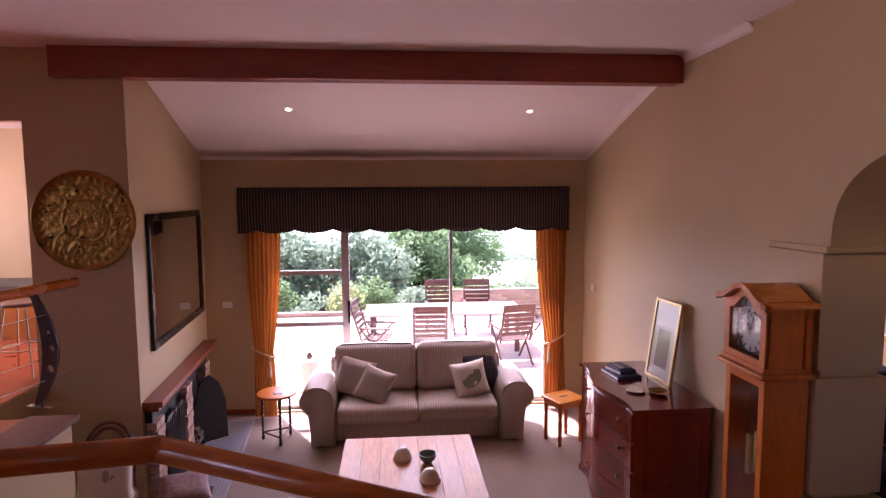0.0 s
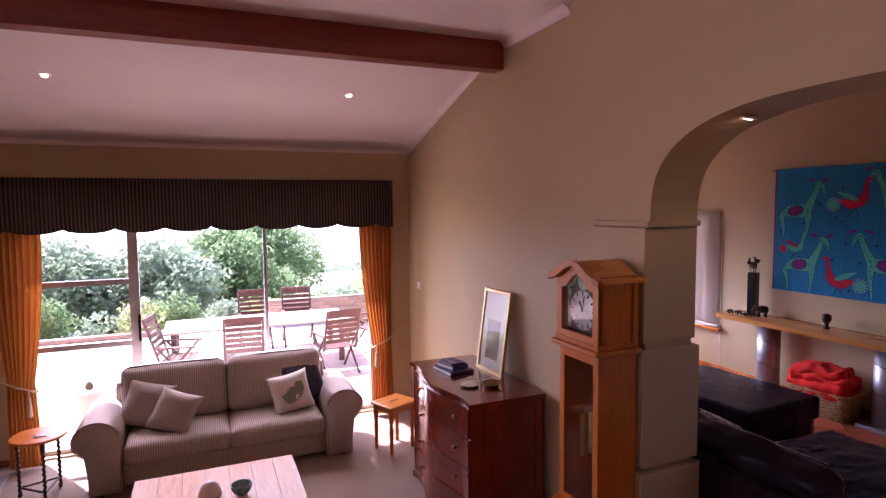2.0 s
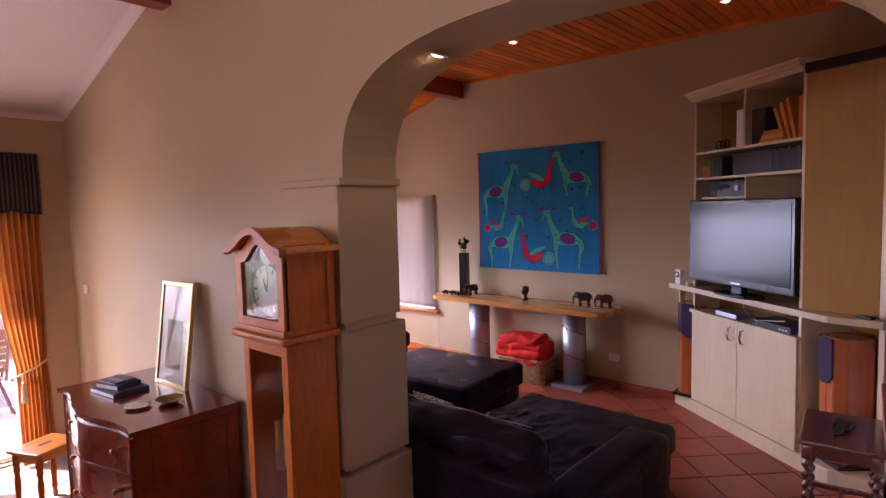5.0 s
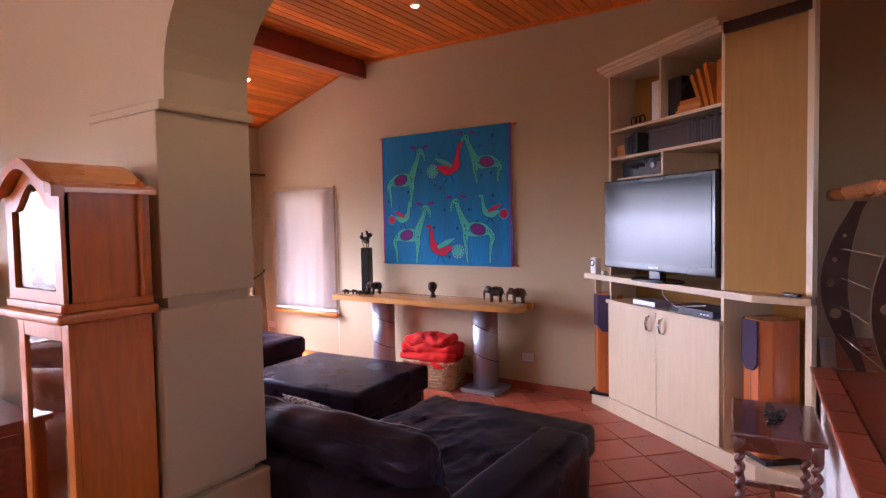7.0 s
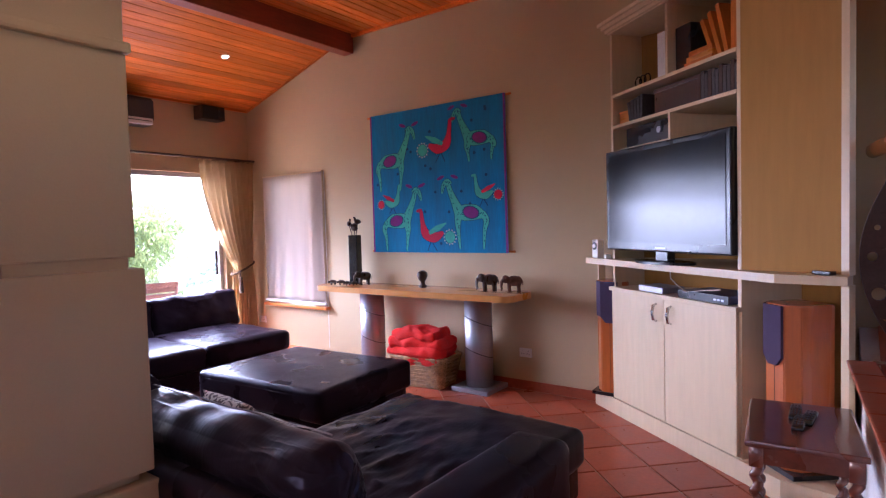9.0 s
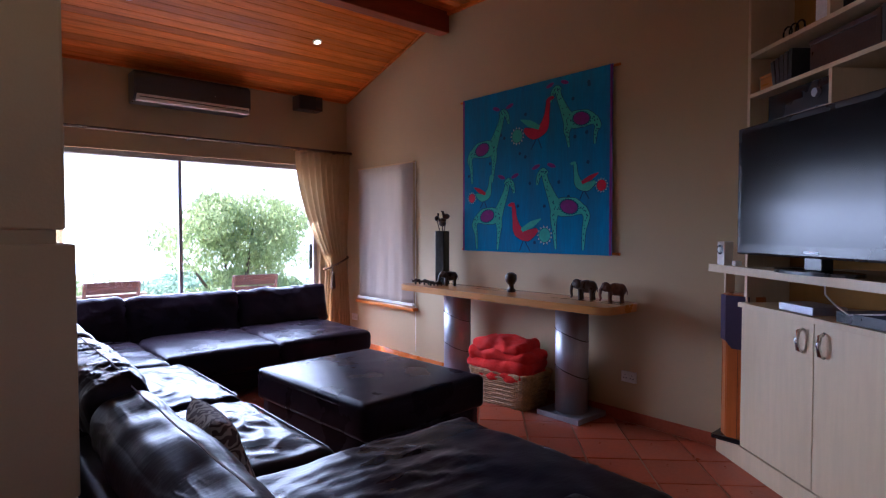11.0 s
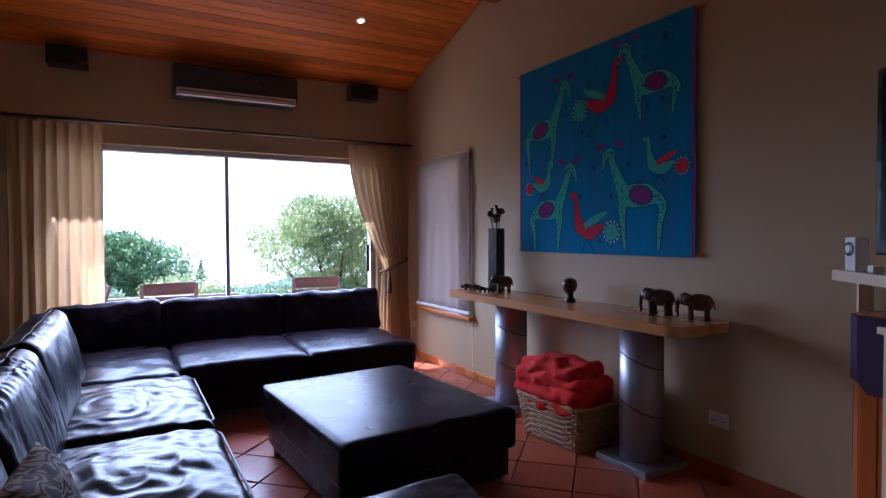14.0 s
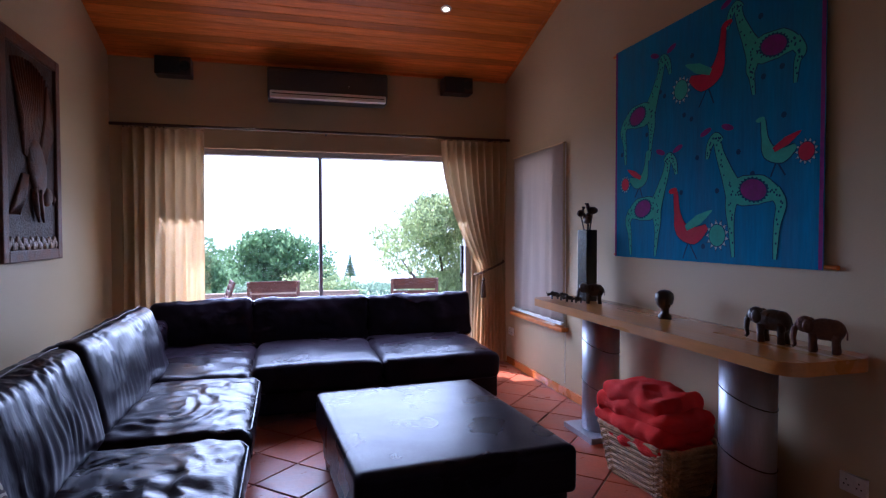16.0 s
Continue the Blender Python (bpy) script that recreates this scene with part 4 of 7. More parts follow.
# carved animals and figures on the console
def animal(name, label, m, s, kind):
    bm = bmesh.new()

    def blob(x, y, z, rx, ry, rz, turn=0):
        bmesh.ops.create_uvsphere(bm, u_segments=14, v_segments=10, radius=1, matrix=pose(x, y, z, 0, turn, 0) @ Matrix.Diagonal((rx, ry, rz, 1)))
    if kind == "elephant":
        blob(0, 0, 0.62, 0.42, 0.26, 0.30)
        blob(-0.2, 0, 0.60, 0.28, 0.25, 0.30)
        blob(0.46, 0, 0.72, 0.22, 0.19, 0.23)
        for s2 in (-1, 1):
            blob(0.36, 0.20 * s2, 0.70, 0.14, 0.045, 0.20)
            for x in (-0.28, 0.25):
                tube([(x, 0.14 * s2, 0.5), (x + 0.02, 0.14 * s2, 0.25), (x, 0.14 * s2, 0.0)], [0.12, 0.09, 0.10], 10, bm)
        tube([(0.58, 0, 0.72), (0.70, 0, 0.55), (0.72, 0, 0.32), (0.68, 0, 0.14), (0.74, 0, 0.08)], [0.11, 0.085, 0.065, 0.05, 0.045], 10, bm)
        tube([(-0.42, 0, 0.75), (-0.50, 0, 0.55), (-0.50, 0, 0.38)], [0.03, 0.02, 0.025], 6, bm)
    else:
        blob(0, 0, 0.42, 0.40, 0.19, 0.21)
        blob(0.20, 0, 0.48, 0.22, 0.18, 0.22)
        blob(0.50, 0, 0.40, 0.22, 0.11, 0.13, 20)
        for s2 in (-1, 1):
            for x in (-0.25, 0.25):
                tube([(x, 0.1 * s2, 0.35), (x, 0.1 * s2, 0.0)], [0.10, 0.075], 8, bm)
            tube([(0.38, 0.08 * s2, 0.5), (0.36, 0.11 * s2, 0.62)], [0.04, 0.015], 6, bm)
        tube([(0.66, 0, 0.42), (0.72, 0, 0.58), (0.71, 0, 0.68)], [0.05, 0.03, 0.008], 7, bm)
        tube([(0.56, 0, 0.48), (0.58, 0, 0.58)], [0.04, 0.01], 7, bm)
    bmesh.ops.transform(bm, matrix=Matrix.Scale(s, 4), verts=bm.verts)
    ob = part(name, bm, M["carving_red" if "red-brown" in label else "carving"], None, "", True)
    tagged(ob, label, "carving")
    ob.matrix_world = m
    return ob


CT = 0.889
animal("carved_elephant", "dark carved wooden elephant on the oak console", pose(6.83, 3.61, CT, 0, 0, 110), 0.165, "elephant")
animal("carved_elephant", "red-brown carved wooden elephant on the oak console", pose(6.86, 3.38, CT, 0, 0, 125), 0.155, "elephant")
for k, (x, y, s, a) in enumerate(((6.66, 5.44, 0.085, 165), (6.68, 5.33, 0.085, 150), (6.67, 5.23, 0.075, 170), (6.71, 5.17, 0.07, 150))):
    animal("carved_rhinoceros", "small black carved wooden rhinoceros on the console", pose(x, y, CT, 0, 0, a), s, "rhino")
animal("carved_buffalo", "black carved wooden standing animal on the console", pose(6.80, 5.12, CT, 0, 0, 150), 0.15, "elephant")
bm = lathe([(0.045, 0), (0.046, 0.025), (0.028, 0.04), (0.026, 0.07), (0.035, 0.085), (0.052, 0.11), (0.060, 0.145), (0.054, 0.18), (0.030, 0.20), (0.004, 0.206)], None, 20)
for v in bm.verts:
    if v.co.z > 0.08:
        v.co.x -= 0.018 if v.co.x < 0 else 0
tagged(part("wooden_bust", bm, M["carving"], None, "", True), "dark carved wooden bust on the oak console", "carving").matrix_world = pose(6.82, 4.36, CT, 0, 0, 20) @ Matrix.Scale(0.82, 4)

vase = thing("tall_vase", "tall black square vase with dark wooden birds on stems", "vase", pose(6.84, 5.28, CT, 0, 0, 12))
part("body", box(-0.05, 0.05, -0.05, 0.05, 0, 0.52, 0.006), M["black"], vase)
for dx, dy, h, a in ((-0.02, 0.05, 0.62, 20), (0.02, -0.03, 0.64, 160), (0.0, 0.0, 0.57, 90), (0.03, 0.02, 0.60, 250)):
    st = part("stem", tube([(0, 0, 0.40), (dx * 0.5, dy * 0.5, 0.52), (dx, dy, h)], 0.005, 6), M["darkwood"], vase)
    b = bmesh.new()
    bmesh.ops.create_uvsphere(b, u_segments=12, v_segments=8, radius=1, matrix=pose(dx, dy, h + 0.02, 0, 0, a) @ Matrix.Diagonal((0.042, 0.024, 0.028, 1)))
    c, s = math.cos(radians(a)), math.sin(radians(a))
    tube([(dx + 0.03 * c, dy + 0.03 * s, h + 0.03), (dx + 0.04 * c, dy + 0.04 * s, h + 0.065), (dx + 0.06 * c, dy + 0.06 * s, h + 0.07)], [0.014, 0.013, 0.004], 7, b)
    part("bird", b, M["carving"], st, "carved bird", True)

# wicker basket with blankets
basket = thing("wicker_basket", "natural wicker basket on the tiled floor", "basket", pose(6.70, 4.26, 0, 0, 0, 6))
BW, BL, BH = 0.19, 0.30, 0.27


def basket_ring(z, k):
    f = 0.82 + 0.18 * z / BH
    out = []
    for i in range(64):
        a = 2 * math.pi * i / 64
        cx, sx = math.cos(a), math.sin(a)
        e = 0.28
        x = BW * f * (abs(cx) ** e) * (1 if cx > 0 else -1)
        y = BL * f * (abs(sx) ** e) * (1 if sx > 0 else -1)
        w = 1 + 0.026 * (1 if (i // 2 + k) % 2 else -1)
        out.append((x * w, y * w, z))
    return out


for k in range(15):
    part("strand", tube(basket_ring(0.012 + k * 0.0175, k), 0.0105, 6, closed=True), M["wicker"], basket)
part("rim", tube(basket_ring(BH + 0.005, 0), 0.016, 8, closed=True), M["wicker"], basket)
part("bottom", box(-BW * 0.78, BW * 0.78, -BL * 0.78, BL * 0.78, 0.0, 0.012), M["wicker"], basket)
for i in range(32):
    p, q = basket_ring(0.0, 0)[i * 2], basket_ring(BH, 0)[i * 2]
    part("stake", tube([p, q], 0.007, 5), M["wicker"], basket)
blankets = thing("folded_blanket", "bright red fleece blankets folded in the wicker basket", "blanket", pose(6.70, 4.27, 0.2, 0, 0, 6))
for k, (z, w, l, off) in enumerate(((0.05, 0.34, 0.54, 0.0), (0.13, 0.38, 0.60, 0.02), (0.20, 0.36, 0.56, -0.01), (0.27, 0.32, 0.48, 0.02))):
    part("fold", soft(-w / 2 - 0.02, w / 2 - 0.02, -l / 2 + off, l / 2 + off, z - 0.05, z + 0.05, 0.045, 36, 0.010, 0.030, 7.0, k * 3.1), M["red"], blankets, smooth=True)

# batik wall hanging: cloth in its own plane, then hung on the wall
HANG = Matrix(((0, 0, -1, 6.985), (-1, 0, 0, 5.13), (0, 1, 0, 1.22), (0, 0, 0, 1)))   # u along the wall, v up
hang = thing("wall_hanging", "turquoise batik cloth with giraffes and red birds on dowels", "wall hanging")
CW, CH = 1.64, 1.43
bm = bmesh.new()
NU, NV = 60, 20
g = [[bm.verts.new((CW * i / NU, CH * j / NV, 0.010 + 0.0006 * math.sin(i * 0.55) * (0.4 + 0.6 * noise.noise(Vector((i * 0.11, j * 0.06, 0)))))) for j in range(NV + 1)] for i in range(NU + 1)]
for i in range(NU):
    for j in range(NV):
        bm.faces.new((g[i][j], g[i + 1][j], g[i + 1][j + 1], g[i][j + 1]))
bmesh.ops.transform(bm, matrix=HANG, verts=bm.verts)
cloth = part("cloth", bm, M["batik"], hang, smooth=True)


def motif(name, outline, mat, lift=0.0130, depth=0.0004):
    bm = slab([(x * CW, y * CH) for x, y in outline], 2, lift - 0.0016, lift + depth - 0.0016)
    bmesh.ops.transform(bm, matrix=HANG, verts=bm.verts)
    return part(name, bm, M[mat], cloth)


def oval(cx, cy, rx, ry, turn=0, n=18, spikes=0.0):
    out = []
    for i in range(n):
        a = 2 * math.pi * i / n
        k = 1 + (spikes if i % 2 else 0)
        x, y = rx * k * math.cos(a), ry * k * math.sin(a)
        c, s = math.cos(radians(turn)), math.sin(radians(turn))
        out.append((cx + c * x - s * y, cy + s * x + c * y))
    return out


def smoothed(points, widths, k=5):
    """More points along a soft curve through the given ones."""
    w = list(widths) if isinstance(widths, (list, tuple)) else [widths] * len(points)
    out, ow = [], []
    n = len(points)
    for i in range(n - 1):
        p0, p1, p2, p3 = points[max(i - 1, 0)], points[i], points[i + 1], points[min(i + 2, n - 1)]
        for q in range(k):
            t = q / k
            out.append(tuple(0.5 * (2 * b + (c - a) * t + (2 * a - 5 * b + 4 * c - d) * t * t + (3 * b - a - 3 * c + d) * t ** 3) for a, b, c, d in zip(p0, p1, p2, p3)))
            ow.append(w[i] + (w[i + 1] - w[i]) * t)
    out.append(points[-1])
    ow.append(w[-1])
    return out, ow


def stroke(points, widths):
    points, widths = smoothed(points, widths)
    left, right = [], []
    n = len(points)
    for i, (x, y) in enumerate(points):
        x0, y0 = points[max(i - 1, 0)]
        x1, y1 = points[min(i + 1, n - 1)]
        d = math.hypot(x1 - x0, y1 - y0) or 1
        nx, ny = -(y1 - y0) / d, (x1 - x0) / d
        left.append((x + nx * widths[i], y + ny * widths[i]))
        right.append((x - nx * widths[i], y - ny * widths[i]))
    return left + right[::-1]


def giraffe(x, y, s, flip, legs=0.30):
    def p(a, b):
        return (x + flip * s * a, y + s * b)
    strokes = (([p(-0.30, -0.02), p(-0.12, 0.04), p(0.10, 0.05), p(0.26, 0.06)], [0.05 * s, 0.15 * s, 0.16 * s, 0.10 * s]),
               ([p(0.20, 0.04), p(0.30, 0.26), p(0.40, 0.50), p(0.44, 0.66)], [0.12 * s, 0.075 * s, 0.05 * s, 0.045 * s]),
               ([p(0.38, 0.64), p(0.46, 0.70), p(0.54, 0.62), p(0.58, 0.46)], [0.03 * s, 0.05 * s, 0.04 * s, 0.018 * s]),
               ([p(-0.26, 0.02), p(-0.34, -0.12), p(-0.30, -legs), p(-0.28, -legs * 2)], [0.07 * s, 0.055 * s, 0.032 * s, 0.014 * s]),
               ([p(0.22, 0.02), p(0.25, -0.14), p(0.24, -legs), p(0.21, -legs * 2)], [0.09 * s, 0.06 * s, 0.034 * s, 0.014 * s]))
    for pts, w in strokes:
        motif("giraffe", stroke(pts, [k + 0.0035 for k in w]), "batik_dark", 0.0126)
    for k, (pts, w) in enumerate(strokes):
        motif("giraffe", stroke(pts, w), "batik_green", 0.0130 + 0.00006 * k)
    motif("saddle", oval(*p(-0.03, 0.05), 0.165 * s, 0.12 * s, 18 * flip, 44, 0.16), "batik_dark", 0.0138)
    motif("saddle", oval(*p(-0.03, 0.05), 0.155 * s, 0.11 * s, 18 * flip, 26), "batik_purple", 0.0144)
    for e in (-1, 1):
        motif("ear", oval(*p(0.45 + 0.15 * e, 0.78), 0.085 * s, 0.034 * s, 22 * e), "batik_purple", 0.0134)
    rng = random.Random(int(x * 100))
    for pts, w in strokes:
        fine, fw = smoothed(pts, w, 4)
        for (a, b), r in zip(fine, fw):
            if r > 0.02 * s:
                motif("spot", oval(a + rng.uniform(-0.6, 0.6) * r, b + rng.uniform(-0.6, 0.6) * r, 0.0035, 0.0045, 0, 6), "batik_dark", 0.0137)


giraffe(0.17, 0.64, 0.33, 1)
giraffe(0.82, 0.73, 0.30, -1, 0.22)
giraffe(0.21, 0.21, 0.33, 1)
giraffe(0.75, 0.25, 0.33, -1, 0.34)


def bird(x, y, s, flip, body, tail):
    def p(a, b):
        return (x + flip * s * a, y + s * b)
    for pts in ([p(0.0, -0.1), p(0.10, -0.3), p(0.18, -0.5)], [p(0.1, -0.1), p(0.0, -0.3), p(-0.12, -0.5)]):
        motif("leg", stroke(pts, 0.003), "batik_dark", 0.0126)
    pts, w = [p(-0.32, 0.04), p(-0.05, -0.10), p(0.22, 0.0), p(0.32, 0.3), p(0.36, 0.66)], [0.04 * s, 0.15 * s, 0.14 * s, 0.065 * s, 0.045 * s]
    motif("body", stroke(pts, [k + 0.0035 for k in w]), "batik_dark", 0.0126)
    motif("body", stroke(pts, w), body)
    motif("head", oval(*p(0.42, 0.68), 0.10 * s, 0.05 * s, 10), body, 0.0136)
    motif("wing", stroke([p(-0.42, 0.30), p(-0.15, 0.16), p(0.12, 0.02)], [0.01 * s, 0.085 * s, 0.05 * s]), "batik_green" if body == "batik_red" else "batik_red", 0.0140)
    motif("sun_ray", oval(*p(-0.52, -0.10), 0.155 * s, 0.175 * s, 0, 26, 0.52), "batik_dark", 0.0126)
    motif("sun_ray", oval(*p(-0.52, -0.10), 0.150 * s, 0.170 * s, 0, 26, 0.42), "batik_pale", 0.0130)
    motif("sun_disc", oval(*p(-0.52, -0.10), 0.165 * s, 0.185 * s, 0, 20), "batik_dark", 0.0133)
    motif("sun_disc", oval(*p(-0.52, -0.10), 0.15 * s, 0.17 * s, 0, 16), tail, 0.0138)


bird(0.545, 0.73, 0.235, 1, "batik_red", "batik_green")
bird(0.165, 0.365, 0.17, 1, "batik_green", "batik_red")
bird(0.855, 0.39, 0.17, -1, "batik_green", "batik_red")
bird(0.485, 0.13, 0.24, -1, "batik_red", "batik_green")
for u in (0.007, 0.991):
    motif("edging", [(u - 0.006, 0.002), (u + 0.006, 0.002), (u + 0.006, 0.998), (u - 0.006, 0.998)], "batik_purple", 0.0126)
for k in range(24):
    motif("spot", oval(random.uniform(0.05, 0.95), random.uniform(0.05, 0.95), 0.010, 0.011, 0, 7), "batik_dark", 0.0122)
part("dowel", tube([(6.986, 3.44, 2.636), (6.986, 5.17, 2.636)], 0.0105, 12), M["cherry"], hang)
part("dowel", tube([(6.986, 3.43, 1.234), (6.986, 5.15, 1.234)], 0.0105, 12), M["cherry"], hang)


# curtains: gathered cloth between a heading and a tie
def curtain(name, label, top, bottom, tie, tie_z, z0, z1, y, mat, folds=9, amp=0.035, tie_mat="rope", waist=0.5):
    c = thing(name, label, "curtain")
    bm = bmesh.new()
    nu, nv = folds * 10, 40
    rows = []
    for j in range(nv + 1):
        z = z1 + (z0 - z1) * j / nv
        if tie is None:
            a, b = top[0] + (bottom[0] - top[0]) * j / nv, top[1] + (bottom[1] - top[1]) * j / nv
            k = 1.0
        else:
            f = (z1 - z) / (z1 - tie_z)
            if f <= 1:
                e = f ** 1.9
                a, b = top[0] + (tie[0] - top[0]) * e, top[1] + (tie[1] - top[1]) * e
                k = 1 - (1 - waist) * e
            else:
                f = (tie_z - z) / (tie_z - z0)
                e = f ** 0.6
                a, b = tie[0] + (bottom[0] - tie[0]) * e, tie[1] + (bottom[1] - tie[1]) * e
                k = waist + (1 - waist) * 0.8 * e
        row = []
        for i in range(nu + 1):
            u = i / nu
            ph = 2 * math.pi * folds * (u + 0.03 * noise.noise(Vector((u * 4, z * 0.8, 3))))
            d = amp * k * (math.sin(ph) + 0.3 * math.sin(2 * ph + 1)) * (0.7 + 0.5 * noise.noise(Vector((u * 7, z * 0.5, 1))))
            row.append(bm.verts.new((a + (b - a) * u + 0.01 * math.cos(ph), y + d, z)))
        rows.append(row)
    for r0, r1 in zip(rows, rows[1:]):
        for i in range(nu):
            bm.faces.new((r0[i], r0[i + 1], r1[i + 1], r1[i]))
    bmesh.ops.solidify(bm, geom=bm.faces[:], thickness=0.004)
    part("drape", bm, M[mat], c, smooth=True)
    if tie is not None:
        mid, half = (tie[0] + tie[1]) / 2, (tie[1] - tie[0]) / 2 + 0.03
        side = 1 if abs(top[1]) > abs(top[0]) and top[0] > 0 else -1
        pts = [(mid + half * math.cos(2 * math.pi * q / 24), y + 0.07 * math.sin(2 * math.pi * q / 24), tie_z + side * 0.07 * math.cos(2 * math.pi * q / 24)) for q in range(24)]
        t = part("tie_rope", tube(pts, 0.012, 7, closed=True), M[tie_mat], c, "twisted cord tie")
        px = mid - side * half * 0.6
        part("tassel", lathe([(0.006, 0.10), (0.012, 0.10), (0.02, 0.085), (0.014, 0.07), (0.02, 0.05), (0.03, -0.08), (0.026, -0.1)], pose(px, y - 0.09, tie_z - 0.2), 12), M[tie_mat], t)
        part("cord", tube([(px, y - 0.07, tie_z - 0.03), (px, y - 0.09, tie_z - 0.11)], 0.007, 6), M[tie_mat], t)
    return c


curtain("curtain", "cream curtain hanging beside the sliding door", (3.30, 3.99), (3.30, 3.97), None, 0, 0.03, 2.33, 7.18, "curtain_cream", 8)
curtain("curtain", "cream curtain tied back beside the sliding door", (6.24, 6.95), (6.58, 6.96), (6.64, 6.90), 1.02, 0.03, 2.33, 7.18, "curtain_cream", 9, tie_mat="rope_dark")
rod = thing("curtain_rod", "dark wooden curtain rod above the sliding door", "curtain rod")
part("pole", tube([(3.22, 7.18, 2.36), (6.995, 7.18, 2.36)], 0.014, 10), M["darkwood"], rod)
for x in (3.5, 5.1, 6.8):
    part("bracket", box(x - 0.01, x + 0.01, 7.18, 7.3, 2.345, 2.36), M["darkwood"], rod)
for i in range(22):
    x = 3.33 + i * 0.033 if i < 11 else 6.22 + (i - 11) * 0.068
    part("ring", tube([(x, 7.18 + 0.02 * math.cos(a), 2.352 + 0.02 * math.sin(a)) for a in [2 * math.pi * q / 12 for q in range(12)]], 0.003, 5, closed=True), M["darkwood"], rod)

# roller blind and sill of the side window
blind = thing("roller_blind", "white cloth blind drawn over the side window", "blind")
bm = bmesh.new()
rows = []
for j in range(25):
    z = 2.14 - 1.52 * j / 24
    rows.append([bm.verts.new((6.962 + 0.010 * (j / 24) * math.sin(i * 0.8 + 2.5 * noise.noise(Vector((i * 0.2, j * 0.06, 0)))), 5.90 + 1.07 * i / 40, z + 0.01 * math.sin(i * 0.08))) for i in range(41)])
for r0, r1 in zip(rows, rows[1:]):
    for i in range(40):
        bm.faces.new((r0[i], r0[i + 1], r1[i + 1], r1[i]))
bmesh.ops.solidify(bm, geom=bm.faces[:], thickness=0.003)
part("cloth", bm, M["blind"], blind, smooth=True)
part("top_batten", box(6.955, 6.985, 5.89, 6.98, 2.135, 2.15), M["curtain_cream"], blind)
part("bottom_batten", box(6.945, 6.975, 5.89, 6.98, 0.605, 0.63, 0.004), M["white"], blind)
part("pull_cord", tube([(6.97, 5.87, 2.14), (6.965, 5.86, 1.2), (6.97, 5.87, 0.12)], 0.003, 5), M["white"], blind)
structure("window_sill_side", box(6.93, 7.0, 5.86, 7.0, 0.55, 0.585, 0.006), M["cherry"], "varnished wood window sill", "window sill")
win = thing("window_side", "small aluminium window behind a cloth blind", "window")
win["kind"] = "structure"
for a in ((6.12, 6.16, 0.58, 2.12), (6.82, 6.86, 0.58, 2.12), (6.16, 6.82, 0.58, 0.62), (6.16, 6.82, 2.08, 2.12)):
    part("window_frame", box(7.12, 7.16, *a), M["alu"], win)
p = part("pane", box(7.138, 7.142, 6.16, 6.82, 0.62, 2.08), M["window_glass"], win)
p.visible_shadow = False

# air conditioner and wall speakers
ac = thing("air_conditioner", "dark wall-mounted air conditioner with a pale louvre", "air conditioner")
bm = slab([(7.3, 2.645), (7.12, 2.645), (7.06, 2.705), (7.06, 2.895), (7.10, 2.935), (7.3, 2.935)], 0, 4.56, 5.68)
bmesh.ops.bevel(bm, geom=bm.edges[:], offset=0.008, segments=2, affect='EDGES')
part("case", bm, M["ac_dark"], ac)
part("louvre", box(4.58, 5.66, 7.05, 7.14, 2.647, 2.71, 0.006), M["plastic_white"], ac, "pale grey louvre")
part("slot", box(4.60, 5.64, 7.045, 7.06, 2.677, 2.684), M["black"], ac)
part("lamp", box(5.30, 5.31, 7.056, 7.062, 2.78, 2.785), M["plastic_white"], ac)
for x in (3.60, 6.27):
    sp = thing("wall_speaker", "small dark brown loudspeaker mounted high on the wall", "loudspeaker", group="wall speakers")
    part("case", box(x, x + 0.30, 7.12, 7.295, 2.81, 2.97, 0.008), M["darkwood"], sp)
    part("grille", box(x + 0.01, x + 0.21, 7.112, 7.122, 2.82, 2.96, 0.004), M["black_matt"], sp)
    part("cone", lathe([(0.045, 0), (0.045, 0.006), (0.02, 0.003)], pose(x + 0.25, 7.122, 2.89, 90), 16), M["black"], sp)

# carved eagle panel on the dividing wall
panel = thing("eagle_carving", "carved dark wood relief of an eagle in a wooden frame", "wall carving", pose(0, -0.09, 0))
part("board", box(3.192, 3.215, 5.30, 6.03, 1.26, 2.50), M["carved_board"], panel)
for a in ((5.24, 5.31, 1.22, 2.54), (6.02, 6.09, 1.22, 2.54), (5.31, 6.02, 1.22, 1.29), (5.31, 6.02, 2.47, 2.54)):
    part("frame", box(3.192, 3.235, *a, 0.008), M["carving_red"], panel)
EG = M["carving_red"]
for k in range(13):
    f = k / 12
    part("feather", tube([(3.216, 5.56 + 0.012 * k, 1.86 - 0.004 * k), (3.228, 5.50 + 0.022 * k, 2.08 + 0.03 * f), (3.22, 5.40 + 0.040 * k, 2.30 + 0.13 * math.sin(math.pi * (0.25 + 0.55 * f)))], [0.012, 0.020, 0.006], 6), EG, panel, smooth=True)
for k in range(9):
    part("feather", tube([(3.216, 5.87 - 0.012 * k, 1.84), (3.226, 5.95 - 0.014 * k, 2.02 + 0.012 * k), (3.218, 5.99 - 0.010 * k, 2.16 + 0.022 * k)], [0.012, 0.018, 0.006], 6), EG, panel, smooth=True)
for k in range(7):
    part("tail_feather", tube([(3.216, 5.60 - 0.012 * k, 1.74), (3.224, 5.53 - 0.022 * k, 1.62 - 0.012 * k), (3.216, 5.48 - 0.022 * k, 1.50)], [0.012, 0.017, 0.006], 6), EG, panel, smooth=True)
bm = bmesh.new()
